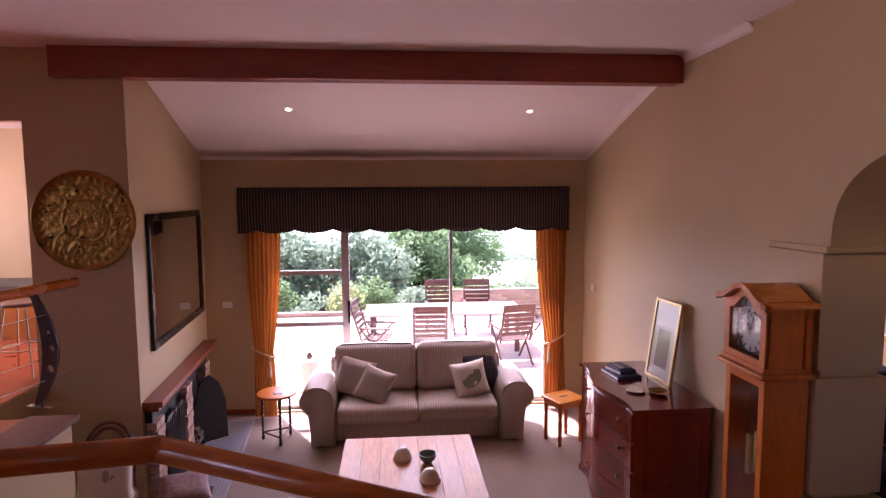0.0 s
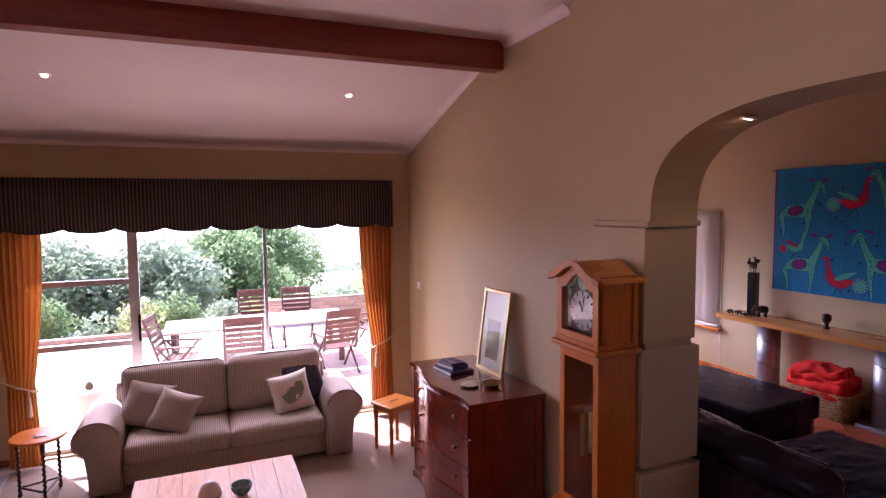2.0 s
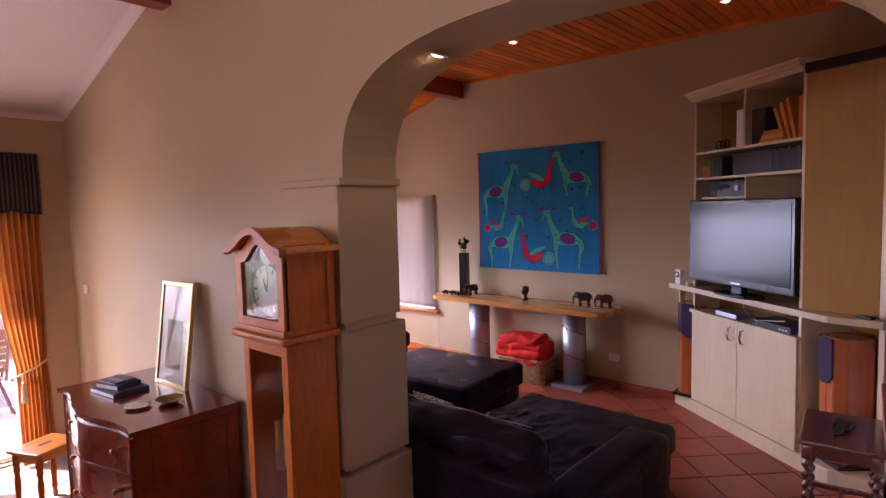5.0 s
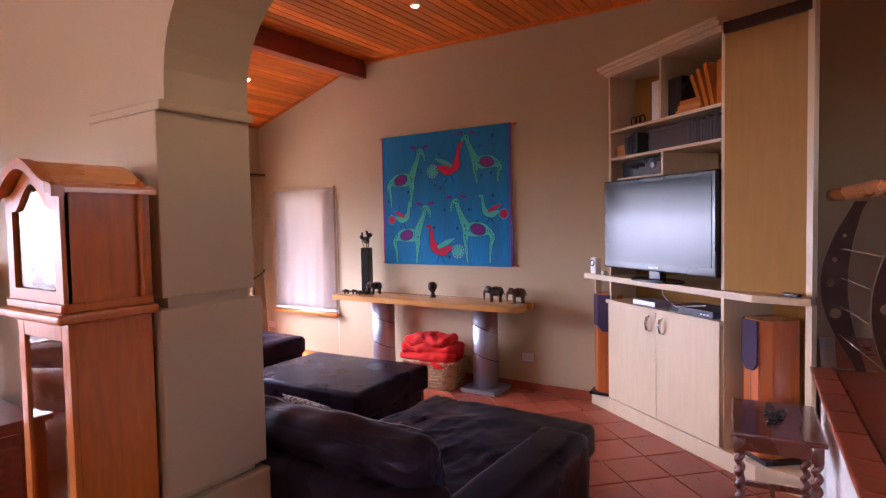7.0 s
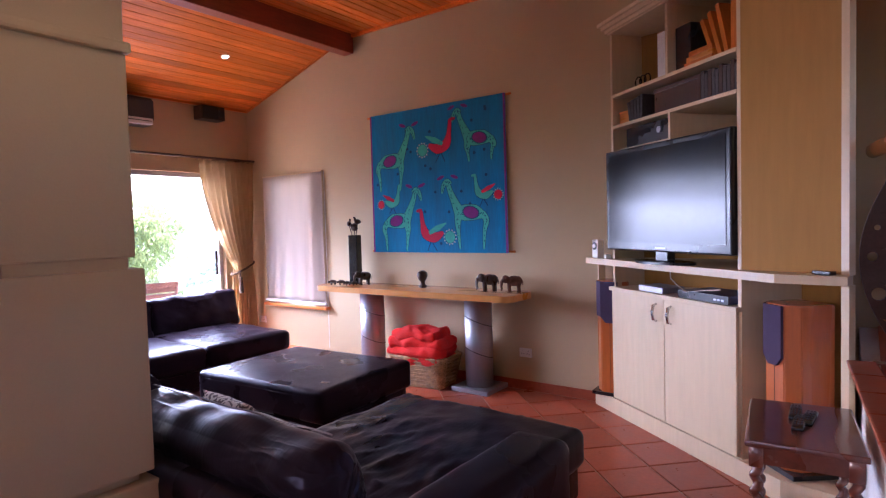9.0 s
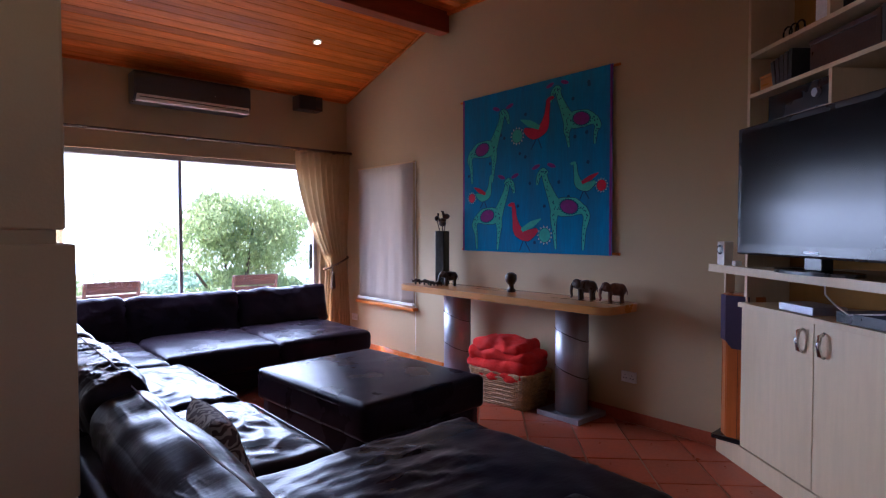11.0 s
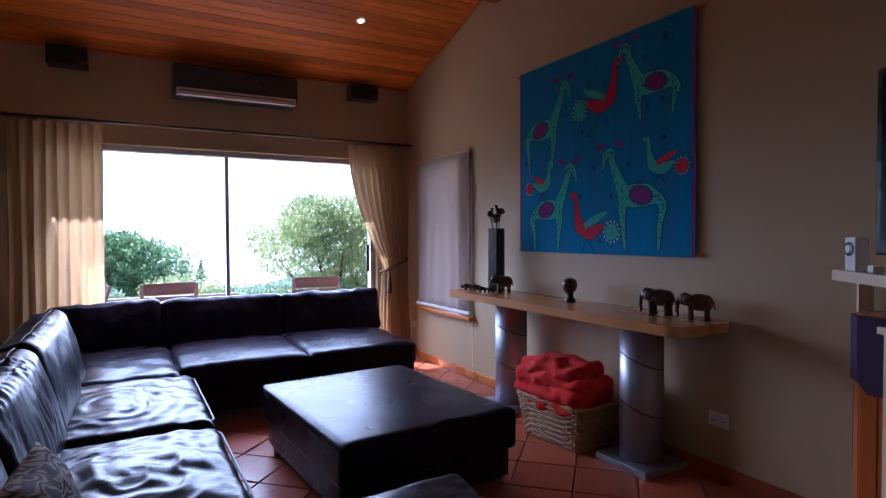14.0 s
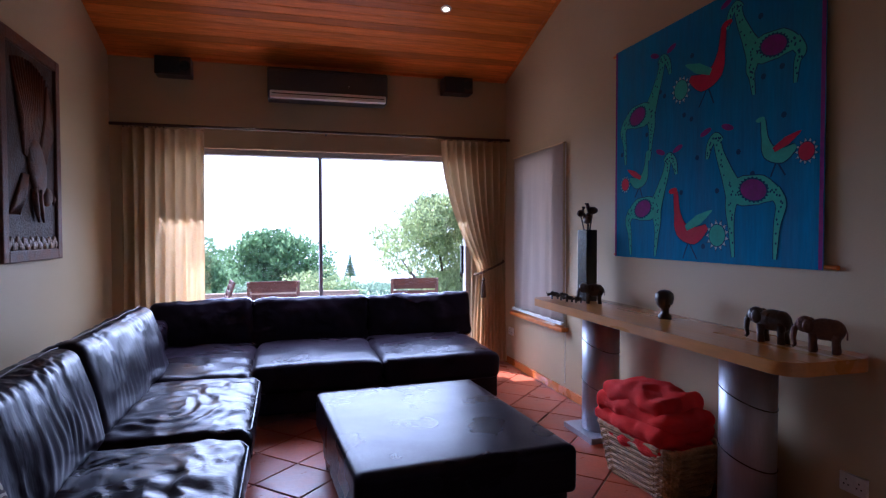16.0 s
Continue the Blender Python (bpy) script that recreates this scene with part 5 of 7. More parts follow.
bmesh.ops.create_uvsphere(bm, u_segments=16, v_segments=12, radius=1, matrix=pose(3.222, 5.72, 1.80, 24) @ Matrix.Diagonal((0.032, 0.12, 0.19, 1)))
bird_body = part("eagle_body", bm, EG, panel, "carved eagle body in relief", True)
bm = bmesh.new()
bmesh.ops.create_uvsphere(bm, u_segments=12, v_segments=8, radius=1, matrix=pose(3.228, 5.85, 1.62) @ Matrix.Diagonal((0.03, 0.065, 0.06, 1)))
part("head", bm, EG, bird_body, smooth=True)
part("beak", tube([(3.232, 5.89, 1.63), (3.236, 5.94, 1.61), (3.23, 5.95, 1.57)], [0.026, 0.017, 0.004], 7), EG, bird_body, smooth=True)
for dy in (0.0, 0.07):
    part("claw", tube([(3.226, 5.66 + dy, 1.66), (3.236, 5.68 + dy, 1.52), (3.23, 5.72 + dy, 1.46)], [0.022, 0.016, 0.006], 7), EG, bird_body, smooth=True)
bm = bmesh.new()
for k in range(26):
    bmesh.ops.create_uvsphere(bm, u_segments=8, v_segments=6, radius=1, matrix=pose(3.215, 5.34 + 0.027 * k, 1.325 + 0.02 * math.sin(k * 1.9)) @ Matrix.Diagonal((0.014, 0.026, 0.03, 1)))
part("rock_relief", bm, M["carved_panel"], panel, "pale chipped edge at the foot")


# wall sockets and switches
def socket(x, y, z, way, label="white double wall socket", name="wall_socket"):
    s = thing(name, label, "socket" if "socket" in label else "switch", pose(x, y, z, 0, 0, way))
    part("plate", box(-0.004, 0.012, -0.06, 0.06, -0.04, 0.04, 0.004), M["plastic_white"], s)
    if "socket" in label:
        for dy in (-0.028, 0.028):
            for dz, dd in ((0.014, 0), (-0.008, -0.01), (-0.008, 0.01)):
                part("hole", box(0.011, 0.0135, dy + dd - 0.003, dy + dd + 0.003, dz - 0.003, dz + 0.003), M["black"], s)
    else:
        part("rocker", box(0.01, 0.017, -0.012, 0.012, -0.02, 0.02, 0.003), M["plastic_white"], s)
    return s


socket(6.999, 3.35, 0.33, 180)
socket(6.999, 7.12, 0.35, 180, "white wall socket near the curtain")


# ---- corner cabinet: local x along its front, y into its depth ----
CAB = Matrix(((-0.605, 0.796, 0, 6.92), (-0.796, -0.605, 0, 2.68), (0, 0, 1, 0), (0, 0, 0, 1)))
cab = thing("media_cabinet", "pale maple corner cabinet with two doors and open shelves", "cabinet", CAB)
MP, MI = M["maple"], M["maple_shade"]
part("plinth", prism([(0, 0), (1.767, 0), (2.03, 0.13), (2.0, 0.20), (1.5, 0.80), (1.0, 0.80), (0.02, 0.09)], 0, 0.12), MP, cab)
bm = prism([(-0.03, -0.05), (1.78, -0.05), (2.05, 0.10), (2.0, 0.20), (1.5, 0.80), (1.0, 0.80), (0.02, 0.09)], 1.15, 1.195)
part("worktop", bm, MP, cab, "pale maple counter with cut corners")
part("side_panel", box(0.25, 0.275, 0.02, 0.28, 0.12, 2.9), MP, cab)
part("side_panel", box(1.475, 1.50, 0.02, 0.62, 0.12, 2.9), MP, cab)
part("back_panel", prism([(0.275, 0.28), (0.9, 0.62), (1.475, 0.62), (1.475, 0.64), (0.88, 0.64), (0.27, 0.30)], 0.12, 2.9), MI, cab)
for u0, u1, hu in ((0.262, 0.862, 0.79), (0.868, 1.482, 0.94)):
    d = part("door", box(u0, u1, -0.002, 0.018, 0.13, 0.955, 0.003), MP, cab)
    part("handle", tube([(hu, -0.004, 0.80), (hu, -0.03, 0.815), (hu, -0.038, 0.86), (hu, -0.03, 0.905), (hu, -0.004, 0.92)], [0.006, 0.011, 0.012, 0.011, 0.006], 10), M["chrome"], d, "chrome bow handle", True)
part("niche_floor", prism([(0.25, -0.02), (1.50, -0.02), (1.475, 0.60), (0.9, 0.60), (0.28, 0.27)], 0.958, 0.985), MP, cab)
for z, a, b in ((2.175, 0.275, 1.475), (2.405, 0.275, 1.475)):
    part("shelf", prism([(a, 0.015), (b, 0.015), (b, 0.6), (0.9, 0.6), (a, 0.27)], z, z + 0.022), MP, cab)
part("divider", box(0.88, 0.90, 0.02, 0.55, 2.427, 2.88), MP, cab)
part("divider", box(0.90, 0.92, 0.02, 0.55, 1.98, 2.175), MP, cab)
part("top_board", prism([(0.25, 0.0), (1.5, 0.0), (1.5, 0.6), (0.9, 0.62), (0.25, 0.28)], 2.88, 2.90), MP, cab)
bm = bmesh.new()
for k, (z0, z1, o) in enumerate(((2.89, 2.915, 0.015), (2.915, 2.945, 0.035), (2.945, 2.97, 0.055))):
    prism([(0.25 - o, -o), (1.505, -o), (1.505, 0.3), (0.25 - o, 0.27)], z0, z1, bm)
part("cornice", bm, MP, cab, "stepped maple cornice")
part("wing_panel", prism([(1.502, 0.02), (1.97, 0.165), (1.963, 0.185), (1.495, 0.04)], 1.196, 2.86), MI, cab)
part("wing_cornice", prism([(1.507, 0.0), (2.0, 0.15), (1.99, 0.19), (1.50, 0.04)], 2.861, 2.93), M["darkwood"], cab)
part("stile", box(1.975, 2.015, 0.155, 0.195, 0.121, 1.149), MP, cab)
part("stile", box(1.975, 2.015, 0.155, 0.195, 1.196, 3.5), MP, cab)
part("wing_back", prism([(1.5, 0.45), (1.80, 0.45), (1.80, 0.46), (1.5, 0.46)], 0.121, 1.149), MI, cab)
part("stile", box(0.015, 0.03, 0.03, 0.09, 0.121, 1.149), MP, cab)


def on_cabinet(name, label, category, x, y, z, turn=0):
    return thing(name, label, category, CAB @ pose(x, y, z, 0, 0, turn))


tv = on_cabinet("television", "large black flat television standing on the cabinet", "television", 0.87, 0.0, 1.196, 1.8)
part("bezel", box(-0.595, 0.595, -0.03, 0.03, 0.075, 0.80, 0.012), M["black"], tv)
part("screen", box(-0.555, 0.555, -0.034, -0.028, 0.135, 0.765), M["screen"], tv, "glossy dark screen")
part("back_shell", soft(-0.45, 0.45, 0.025, 0.09, 0.15, 0.70, 0.03, 6), M["black"], tv)
part("neck", box(-0.06, 0.06, -0.02, 0.04, 0.015, 0.09, 0.006), M["black"], tv)
part("base", prism([(0.26 * math.cos(a), 0.12 * math.sin(a)) for a in [2 * math.pi * k / 28 for k in range(28)]], 0.0, 0.016), M["black"], tv)
part("logo_strip", box(-0.05, 0.05, -0.032, -0.0295, 0.098, 0.108), M["steel"], tv)
radio = on_cabinet("small_radio", "small white radio with a round dial on the cabinet", "radio", 0.09, -0.01, 1.196)
part("case", box(-0.04, 0.04, -0.03, 0.03, 0, 0.145, 0.008), M["plastic_white"], radio)
part("dial", lathe([(0.03, 0), (0.03, 0.006), (0.022, 0.007)], pose(0, -0.03, 0.095, 90), 20), M["black"], radio)
part("dial_face", lathe([(0.018, 0), (0.018, 0.004)], pose(0, -0.036, 0.095, 90), 20), M["plastic_white"], radio)
part("power_pack", box(0.09, 0.13, -0.01, 0.03, 0, 0.03, 0.004), M["plastic_white"], radio)

dvd = on_cabinet("dvd_player", "flat dark blue-grey disc player in the niche", "disc player", 1.22, 0.12, 0.985)
part("case", box(-0.21, 0.21, -0.12, 0.14, 0.004, 0.052, 0.003), M["navy"], dvd)
part("front", box(-0.21, 0.21, -0.126, -0.12, 0.004, 0.052), M["black"], dvd)
for k in range(3):
    part("button", box(0.10 + 0.03 * k, 0.118 + 0.03 * k, -0.130, -0.126, 0.02, 0.03), M["steel"], dvd)
dec = on_cabinet("decoder_box", "small pale grey set-top box in the niche", "set-top box", 0.72, 0.10, 0.985)
part("case", box(-0.13, 0.13, -0.10, 0.08, 0.004, 0.045, 0.006), M["steel"], dec)
bm = tube([(0.98, -0.04, 1.165), (0.99, -0.045, 1.11), (1.03, -0.03, 1.07), (1.09, -0.01, 1.03), (1.18, 0.02, 1.045), (1.30, 0.06, 1.06)], 0.004, 6)
w = tagged(part("cable", bm, M["plastic_white"], None), "white cable hanging into the cabinet niche", "cable")
w.matrix_world = CAB
rcv = on_cabinet("stereo_receiver", "black stereo receiver on the shelf above the television", "stereo receiver", 0.62, 0.14, 2.02)
part("case", box(-0.22, 0.24, -0.09, 0.12, 0.0, 0.135, 0.004), M["black"], rcv)
part("display", box(-0.12, 0.06, -0.094, -0.09, 0.07, 0.10), M["screen"], rcv)
part("knob", lathe([(0.022, 0), (0.022, 0.02)], pose(0.17, -0.09, 0.07, 90), 16), M["steel"], rcv)
part("shelf_bracket", box(-0.3, 0.27, -0.09, 0.12, -0.02, 0.0), M["maple"], rcv)


def book(x, y, z, w, h, d, mat, lean=0, label="dark hardback book standing on the cabinet shelf"):
    b = on_cabinet("book", label, "book", x, y, z)
    m = pose(0, 0, 0, 0, lean, 0)
    part("cover", box(-w / 2, w / 2, 0, d, 0, h, 0.002, m=m), M[mat], b)
    part("pages", box(-w / 2 + 0.003, w / 2 - 0.003, 0.004, d + 0.001, h, h + 0.001, m=m), M["paper"], b)


for k in range(11):
    book(1.16 + 0.029 * k, 0.04, 2.197, 0.026, 0.165 + 0.012 * math.sin(k * 2.3), 0.13, "slate" if k % 3 else "darkwood")
for k in range(5):
    book(0.45 + 0.031 * k, 0.05, 2.197, 0.027, 0.15 + 0.006 * k, 0.12, "slate", -10 + 3 * k)
for k in range(3):
    book(1.26 + 0.05 * k, 0.06, 2.43 + 0.003, 0.03, 0.27 + 0.02 * k, 0.17, "cherry", -22 + 4 * k, "orange-brown book leaning on the cabinet shelf")
for k in range(3):
    book(1.405 + 0.028 * k, 0.06, 2.427, 0.026, 0.30, 0.18, "cherry", 0, "orange-brown book standing on the cabinet shelf")
book(0.80, 0.05, 2.427, 0.075, 0.30, 0.16, "paper", 0, "thick white book standing on the cabinet shelf")
book(1.00, 0.06, 2.427, 0.14, 0.28, 0.16, "black", 0, "black box file on the cabinet shelf")
for k in range(3):
    b = on_cabinet("book", "light brown book lying on the cabinet shelf", "book", 1.12, 0.05, 2.427 + 0.031 * k)
    part("cover", box(-0.10 + 0.02 * k, 0.14, 0.0, 0.17, 0, 0.03, 0.002), M["honey" if k == 1 else "cherry"], b)
b = on_cabinet("storage_box", "dark brown box on the cabinet shelf", "box", 0.86, 0.1, 2.197)
part("body", box(-0.2, 0.24, 0, 0.2, 0, 0.16, 0.005), M["darkwood"], b)
part("lid", box(-0.205, 0.245, -0.005, 0.205, 0.16, 0.185, 0.004), M["darkwood"], b)
b = on_cabinet("storage_box", "light wooden box on the cabinet shelf", "box", 0.35, 0.07, 2.197)
part("body", box(-0.06, 0.06, 0, 0.13, 0, 0.085, 0.004), M["honey"], b)
part("lid", box(-0.063, 0.063, -0.003, 0.133, 0.085, 0.1, 0.003), M["honey"], b)
ornament = on_cabinet("metal_ornament", "small black wire ornament on the cabinet shelf", "ornament", 0.56, 0.08, 2.427)
for k in range(3):
    part("ring", tube([(0.05 * k - 0.05 + 0.035 * math.cos(a), 0, 0.045 + 0.035 * math.sin(a)) for a in [2 * math.pi * q / 16 for q in range(16)]], 0.005, 6, closed=True), M["black"], ornament)
keyobj = on_cabinet("phone_holder", "small black gadget lying at the counter's end", "gadget", 1.93, 0.10, 1.196)
part("case", box(-0.05, 0.05, -0.02, 0.02, 0, 0.02, 0.004), M["black"], keyobj)


def speaker(x, y, turn):
    s = on_cabinet("floor_speaker", "tall cherry-veneered loudspeaker with a purple cloth grille", "loudspeaker", x, y, 0.121, turn)
    s["group"] = "floor speakers"
    part("base", prism([(-0.15, -0.13), (0.15, -0.13), (0.17, 0.12), (-0.17, 0.12)], 0.0, 0.025), M["black"], s)
    part("cabinet", prism([(-0.07, -0.12), (0.07, -0.12), (0.125, -0.06), (0.125, 0.13), (-0.125, 0.13), (-0.125, -0.06)], 0.025, 0.90, None, 0.006), M["cherry_box"], s)
    part("grille", slab([(-0.068, 0.895), (-0.068, 0.62), (-0.03, 0.575), (0.03, 0.575), (0.068, 0.62), (0.068, 0.895)], 1, -0.137, -0.121), M["purple_cloth"], s, "purple cloth grille")
    part("grille_side", prism([(-0.069, -0.137), (-0.127, -0.075), (-0.127, -0.061), (-0.069, -0.121)], 0.62, 0.895), M["purple_cloth"], s)
    part("seam", box(-0.001, 0.001, -0.122, -0.118, 0.03, 0.57), M["darkwood"], s)


speaker(1.68, 0.20, -10)
speaker(0.145, 0.105, 35)

# barley-twist side table with remote controls
ST = pose(5.33, 1.14, 0, 0, 0, 6)
stab = thing("side_table", "small dark red wooden table with barley-twist legs", "side table", ST)
part("tabletop", box(-0.31, 0.31, -0.205, 0.205, 0.575, 0.60, 0.008), M["redtable"], stab)
for a in ((-0.267, 0.267, -0.182, -0.165), (-0.267, 0.267, 0.165, 0.182), (-0.285, -0.267, -0.182, 0.182), (0.267, 0.285, -0.182, 0.182)):
    part("apron", box(*a, 0.505, 0.575), M["redtable"], stab)
for x in (-0.265, 0.265):
    for y in (-0.165, 0.165):
        part("leg", twist_leg(0.575, 0.026, pose(x, y, 0)), M["redtable"], stab, smooth=True)
    part("stretcher", box(x - 0.012, x + 0.012, -0.165, 0.165, 0.10, 0.13, 0.004), M["redtable"], stab)
part("stretcher", box(-0.265, 0.265, -0.012, 0.012, 0.105, 0.128, 0.004), M["redtable"], stab)
for k, (x, y, a) in enumerate(((-0.02, 0.01, 84), (0.06, -0.03, 80), (0.12, 0.02, 86))):
    r = thing("remote_control", "black remote control lying on the side table", "remote control", ST @ pose(x, y, 0.60, 0, 0, a))
    part("case", soft(-0.024, 0.024, -0.10, 0.10, 0, 0.02, 0.008, 6), M["black"], r, smooth=True)
    for i in range(3):
        for j in range(5):
            part("button", box(-0.016 + 0.012 * i, -0.008 + 0.012 * i, -0.075 + 0.03 * j, -0.063 + 0.03 * j, 0.019, 0.0225), M["slate"], r)


# ---- balustrades ----
def blade(h=0.86, t=0.02):
    """A dark curved blade post with round holes, in its own x and z."""
    bm = bmesh.new()
    outer = []
    n = 18
    for i in range(n + 1):
        f = i / n
        outer.append((0.10 - 0.17 * math.sin(math.pi * f) - 0.02 * f, h * f))
    for i in range(n + 1):
        f = 1 - i / n
        w = 0.045 + 0.085 * math.sin(math.pi * min(1, f * 1.05) * 0.95)
        outer.append((0.10 - 0.17 * math.sin(math.pi * f) - 0.02 * f + w, h * f))
    loops = [outer]
    for f, r in ((0.34, 0.03), (0.52, 0.022), (0.66, 0.013), (0.80, 0.010)):
        cx = 0.10 - 0.17 * math.sin(math.pi * f) - 0.02 * f + 0.05
        loops.append([(cx + r * math.cos(2 * math.pi * k / 14), h * f + r * math.sin(2 * math.pi * k / 14)) for k in range(14)])
    edges = []
    for loop in loops:
        vs = [bm.verts.new((x, -t / 2, z)) for x, z in loop]
        edges += [bm.edges.new((vs[i], vs[(i + 1) % len(vs)])) for i in range(len(vs))]
    bmesh.ops.triangle_fill(bm, use_beauty=True, edges=edges)
    ext = bmesh.ops.extrude_face_region(bm, geom=bm.faces[:])
    bmesh.ops.translate(bm, vec=(0, t, 0), verts=[e for e in ext["geom"] if isinstance(e, bmesh.types.BMVert)])
    return bm


def balustrade(name, ends, z, posts, label, slope=0.0, face=90, high=0.9):
    b = thing(name, label, "balustrade")
    (x0, y0), (x1, y1) = ends
    d = Vector((x1 - x0, y1 - y0, 0))
    n = d.normalized()
    ang = math.degrees(math.atan2(n.y, n.x))
    top = z + high
    part("handrail", tube([(x0, y0, top), (x1, y1, top - slope * d.length)], 0.032, 14, flat=1.15), M["rail"], b, "varnished orange wood handrail", True)
    for s in posts:
        p = Vector((x0, y0, z - slope * s)) + n * s
        o = part("post", blade(high - 0.04), M["darkwood"], b, "dark curved blade post with holes")
        o.matrix_world = pose(p.x, p.y, p.z, 0, 0, ang + face)
        part("foot_plate", box(-0.02, 0.2, -0.03, 0.03, 0, 0.006), M["chrome"], o)
    for k in range(4):
        h = 0.22 + 0.16 * k
        part("wire", tube([(x0, y0, z + h), (x1, y1, z + h - slope * d.length)], 0.004, 6), M["chrome"], b)
    return b


balustrade("balustrade", ((5.95, 0.89), (3.6, 0.50)), UPR, (0.15, 1.2), "balustrade of dark blades and wires on the raised floor", high=1.0)
balustrade("balustrade", ((-1.93, 4.56), (-2.45, 2.1)), UP, (0.3, 1.3, 2.3), "balustrade beside the raised kitchen floor", face=-90)
balustrade("balustrade", ((-1.72, 1.20), (-0.06, 1.42)), UP - 0.02, (0.4,), "balustrade at the edge of the landing")
balustrade("balustrade", ((-0.06, 1.42), (2.25, 1.40)), UP - 0.02, (1.2, 2.0), "sloping balustrade beside the stairs", 0.285)
part("corner_joint", lathe([(0.033 * math.cos(a), 0.037 * math.sin(a)) for a in [radians(-85 + 17 * k) for k in range(11)]], pose(-0.06, 1.42, UP + 0.88), 16), M["rail"], bpy.data.objects["balustrade.003"], "", True)

cap = structure("platform_cap", prism([(3.5, 0.72), (5.8, 0.92), (5.8, 0.965), (3.5, 0.765)], UPR - 0.03, UPR - 0.004), M["grout"], "red tiled nosing along the raised floor", "floor edge")
bm0 = box(-0.143, 0.143, -0.10, 0.018, 0, 0.022, 0.008)
nose = mesh_of("tile", bm0, M["tile"])
for k in range(8):
    f = (k + 0.5) / 8
    o = new("tile", nose)
    o.parent = cap
    o.matrix_world = pose(3.5 + 2.3 * f, 0.775 + 0.2 * f, UPR - 0.015, 0, 0, 5)
structure("floor_upper_right_tiles", prism([(3.47, -3.2), (6.99, -3.2), (6.99, 0.85), (5.8, 0.86), (3.47, 0.66)], UPR - 0.03, UPR - 0.012), M["tile"], "red tiles of the raised floor", "floor")
structure("floor_upper_left_tiles", prism([(-5.99, -3.19), (-1.77, -3.19), (-1.77, 4.04), (-2.43, 4.04), (-2.43, 7.29), (-5.99, 7.29)], UP - 0.009, UP - 0.004), M["tile"], "red tiles of the kitchen floor", "floor")
capl = structure("platform_cap_left", box(-2.05, -1.70, 1.5, 4.08, UP - 0.035, UP + 0.002, 0.008), M["carving_red"], "dark red tiled ledge of the kitchen floor", "floor edge")


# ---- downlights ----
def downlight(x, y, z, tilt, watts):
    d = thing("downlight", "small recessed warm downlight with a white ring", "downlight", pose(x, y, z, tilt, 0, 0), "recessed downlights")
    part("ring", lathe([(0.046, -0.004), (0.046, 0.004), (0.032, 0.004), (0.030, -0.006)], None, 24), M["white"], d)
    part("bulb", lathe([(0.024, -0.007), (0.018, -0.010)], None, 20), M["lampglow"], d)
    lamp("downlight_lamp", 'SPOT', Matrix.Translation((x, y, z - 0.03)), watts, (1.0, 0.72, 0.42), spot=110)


TSA = -math.degrees(math.atan(TS))
SLA = -math.degrees(math.atan(SL))
downlight(-0.50, 5.97, 2.98 + SL * 1.33 - 0.003, SLA, 3)
downlight(2.02, 5.97, 2.98 + SL * 1.33 - 0.003, SLA, 3)
downlight(6.05, 6.28, 3.0 + TS * 1.02 - 0.003, TSA, 1.5)
downlight(4.35, 6.28, 3.0 + TS * 1.02 - 0.003, TSA, 1.5)
downlight(5.97, 3.9, ZF - 0.003, 0, 0.6)
downlight(6.25, 2.07, ZF - 0.003, 0, 0.6)
downlight(3.29, 2.50, 2.694, 20, 0.5)
downlight(3.29, 1.20, 2.68, -22, 0.5)


# ---- living room ----
# sliding doors
def sliding_door(name, label, hole, posts, bars, y=7.42):
    d = thing(name, label, "sliding door")
    d["kind"] = "structure"
    x0, x1, z0, z1 = hole
    for a in ((x0, x0 + 0.05, z0, z1), (x1 - 0.05, x1, z0, z1), (x0 + 0.05, x1 - 0.05, z0, z0 + 0.05), (x0 + 0.05, x1 - 0.05, z1 - 0.05, z1)):
        part("door_frame", box(a[0], a[1], y - 0.05, y + 0.05, a[2], a[3], 0.004), M["alu"], d)
    xs = [x0 + 0.05] + [p for p, w in posts] + [x1 - 0.05]
    for p, w in posts:
        part("mullion", box(p - w / 2, p + w / 2, y - 0.03, y + 0.03, z0 + 0.05, z1 - 0.05, 0.004), M["alu"], d)
    for a, b, z, h in bars:
        part("rail", box(a, b, y - 0.028, y + 0.028, z - h / 2, z + h / 2, 0.004), M["alu"], d)
    for a, b in zip(xs, xs[1:]):
        g = part("pane", box(a, b, y - 0.003, y + 0.003, z0 + 0.05, z1 - 0.05), M["window_glass"], d)
        g.visible_shadow = False
    return d


sd = sliding_door("door_living", "aluminium sliding door open to the view of the terrace", LIV_HOLE, ((-0.08, 0.10), (1.31, 0.04)), ((-1.1, -0.13, 1.47, 0.06), (-1.1, -0.13, 0.79, 0.06)))
part("handle", box(-0.055, -0.025, 7.365, 7.395, 0.80, 1.10, 0.006), M["black"], sd, "black pull handle")
sd = sliding_door("door_tv_room", "aluminium sliding door behind the leather sofa", TV_HOLE, ((5.05, 0.035),), ())
part("handle", box(6.52, 6.55, 7.365, 7.395, 0.95, 1.25, 0.006), M["black"], sd, "black pull handle")

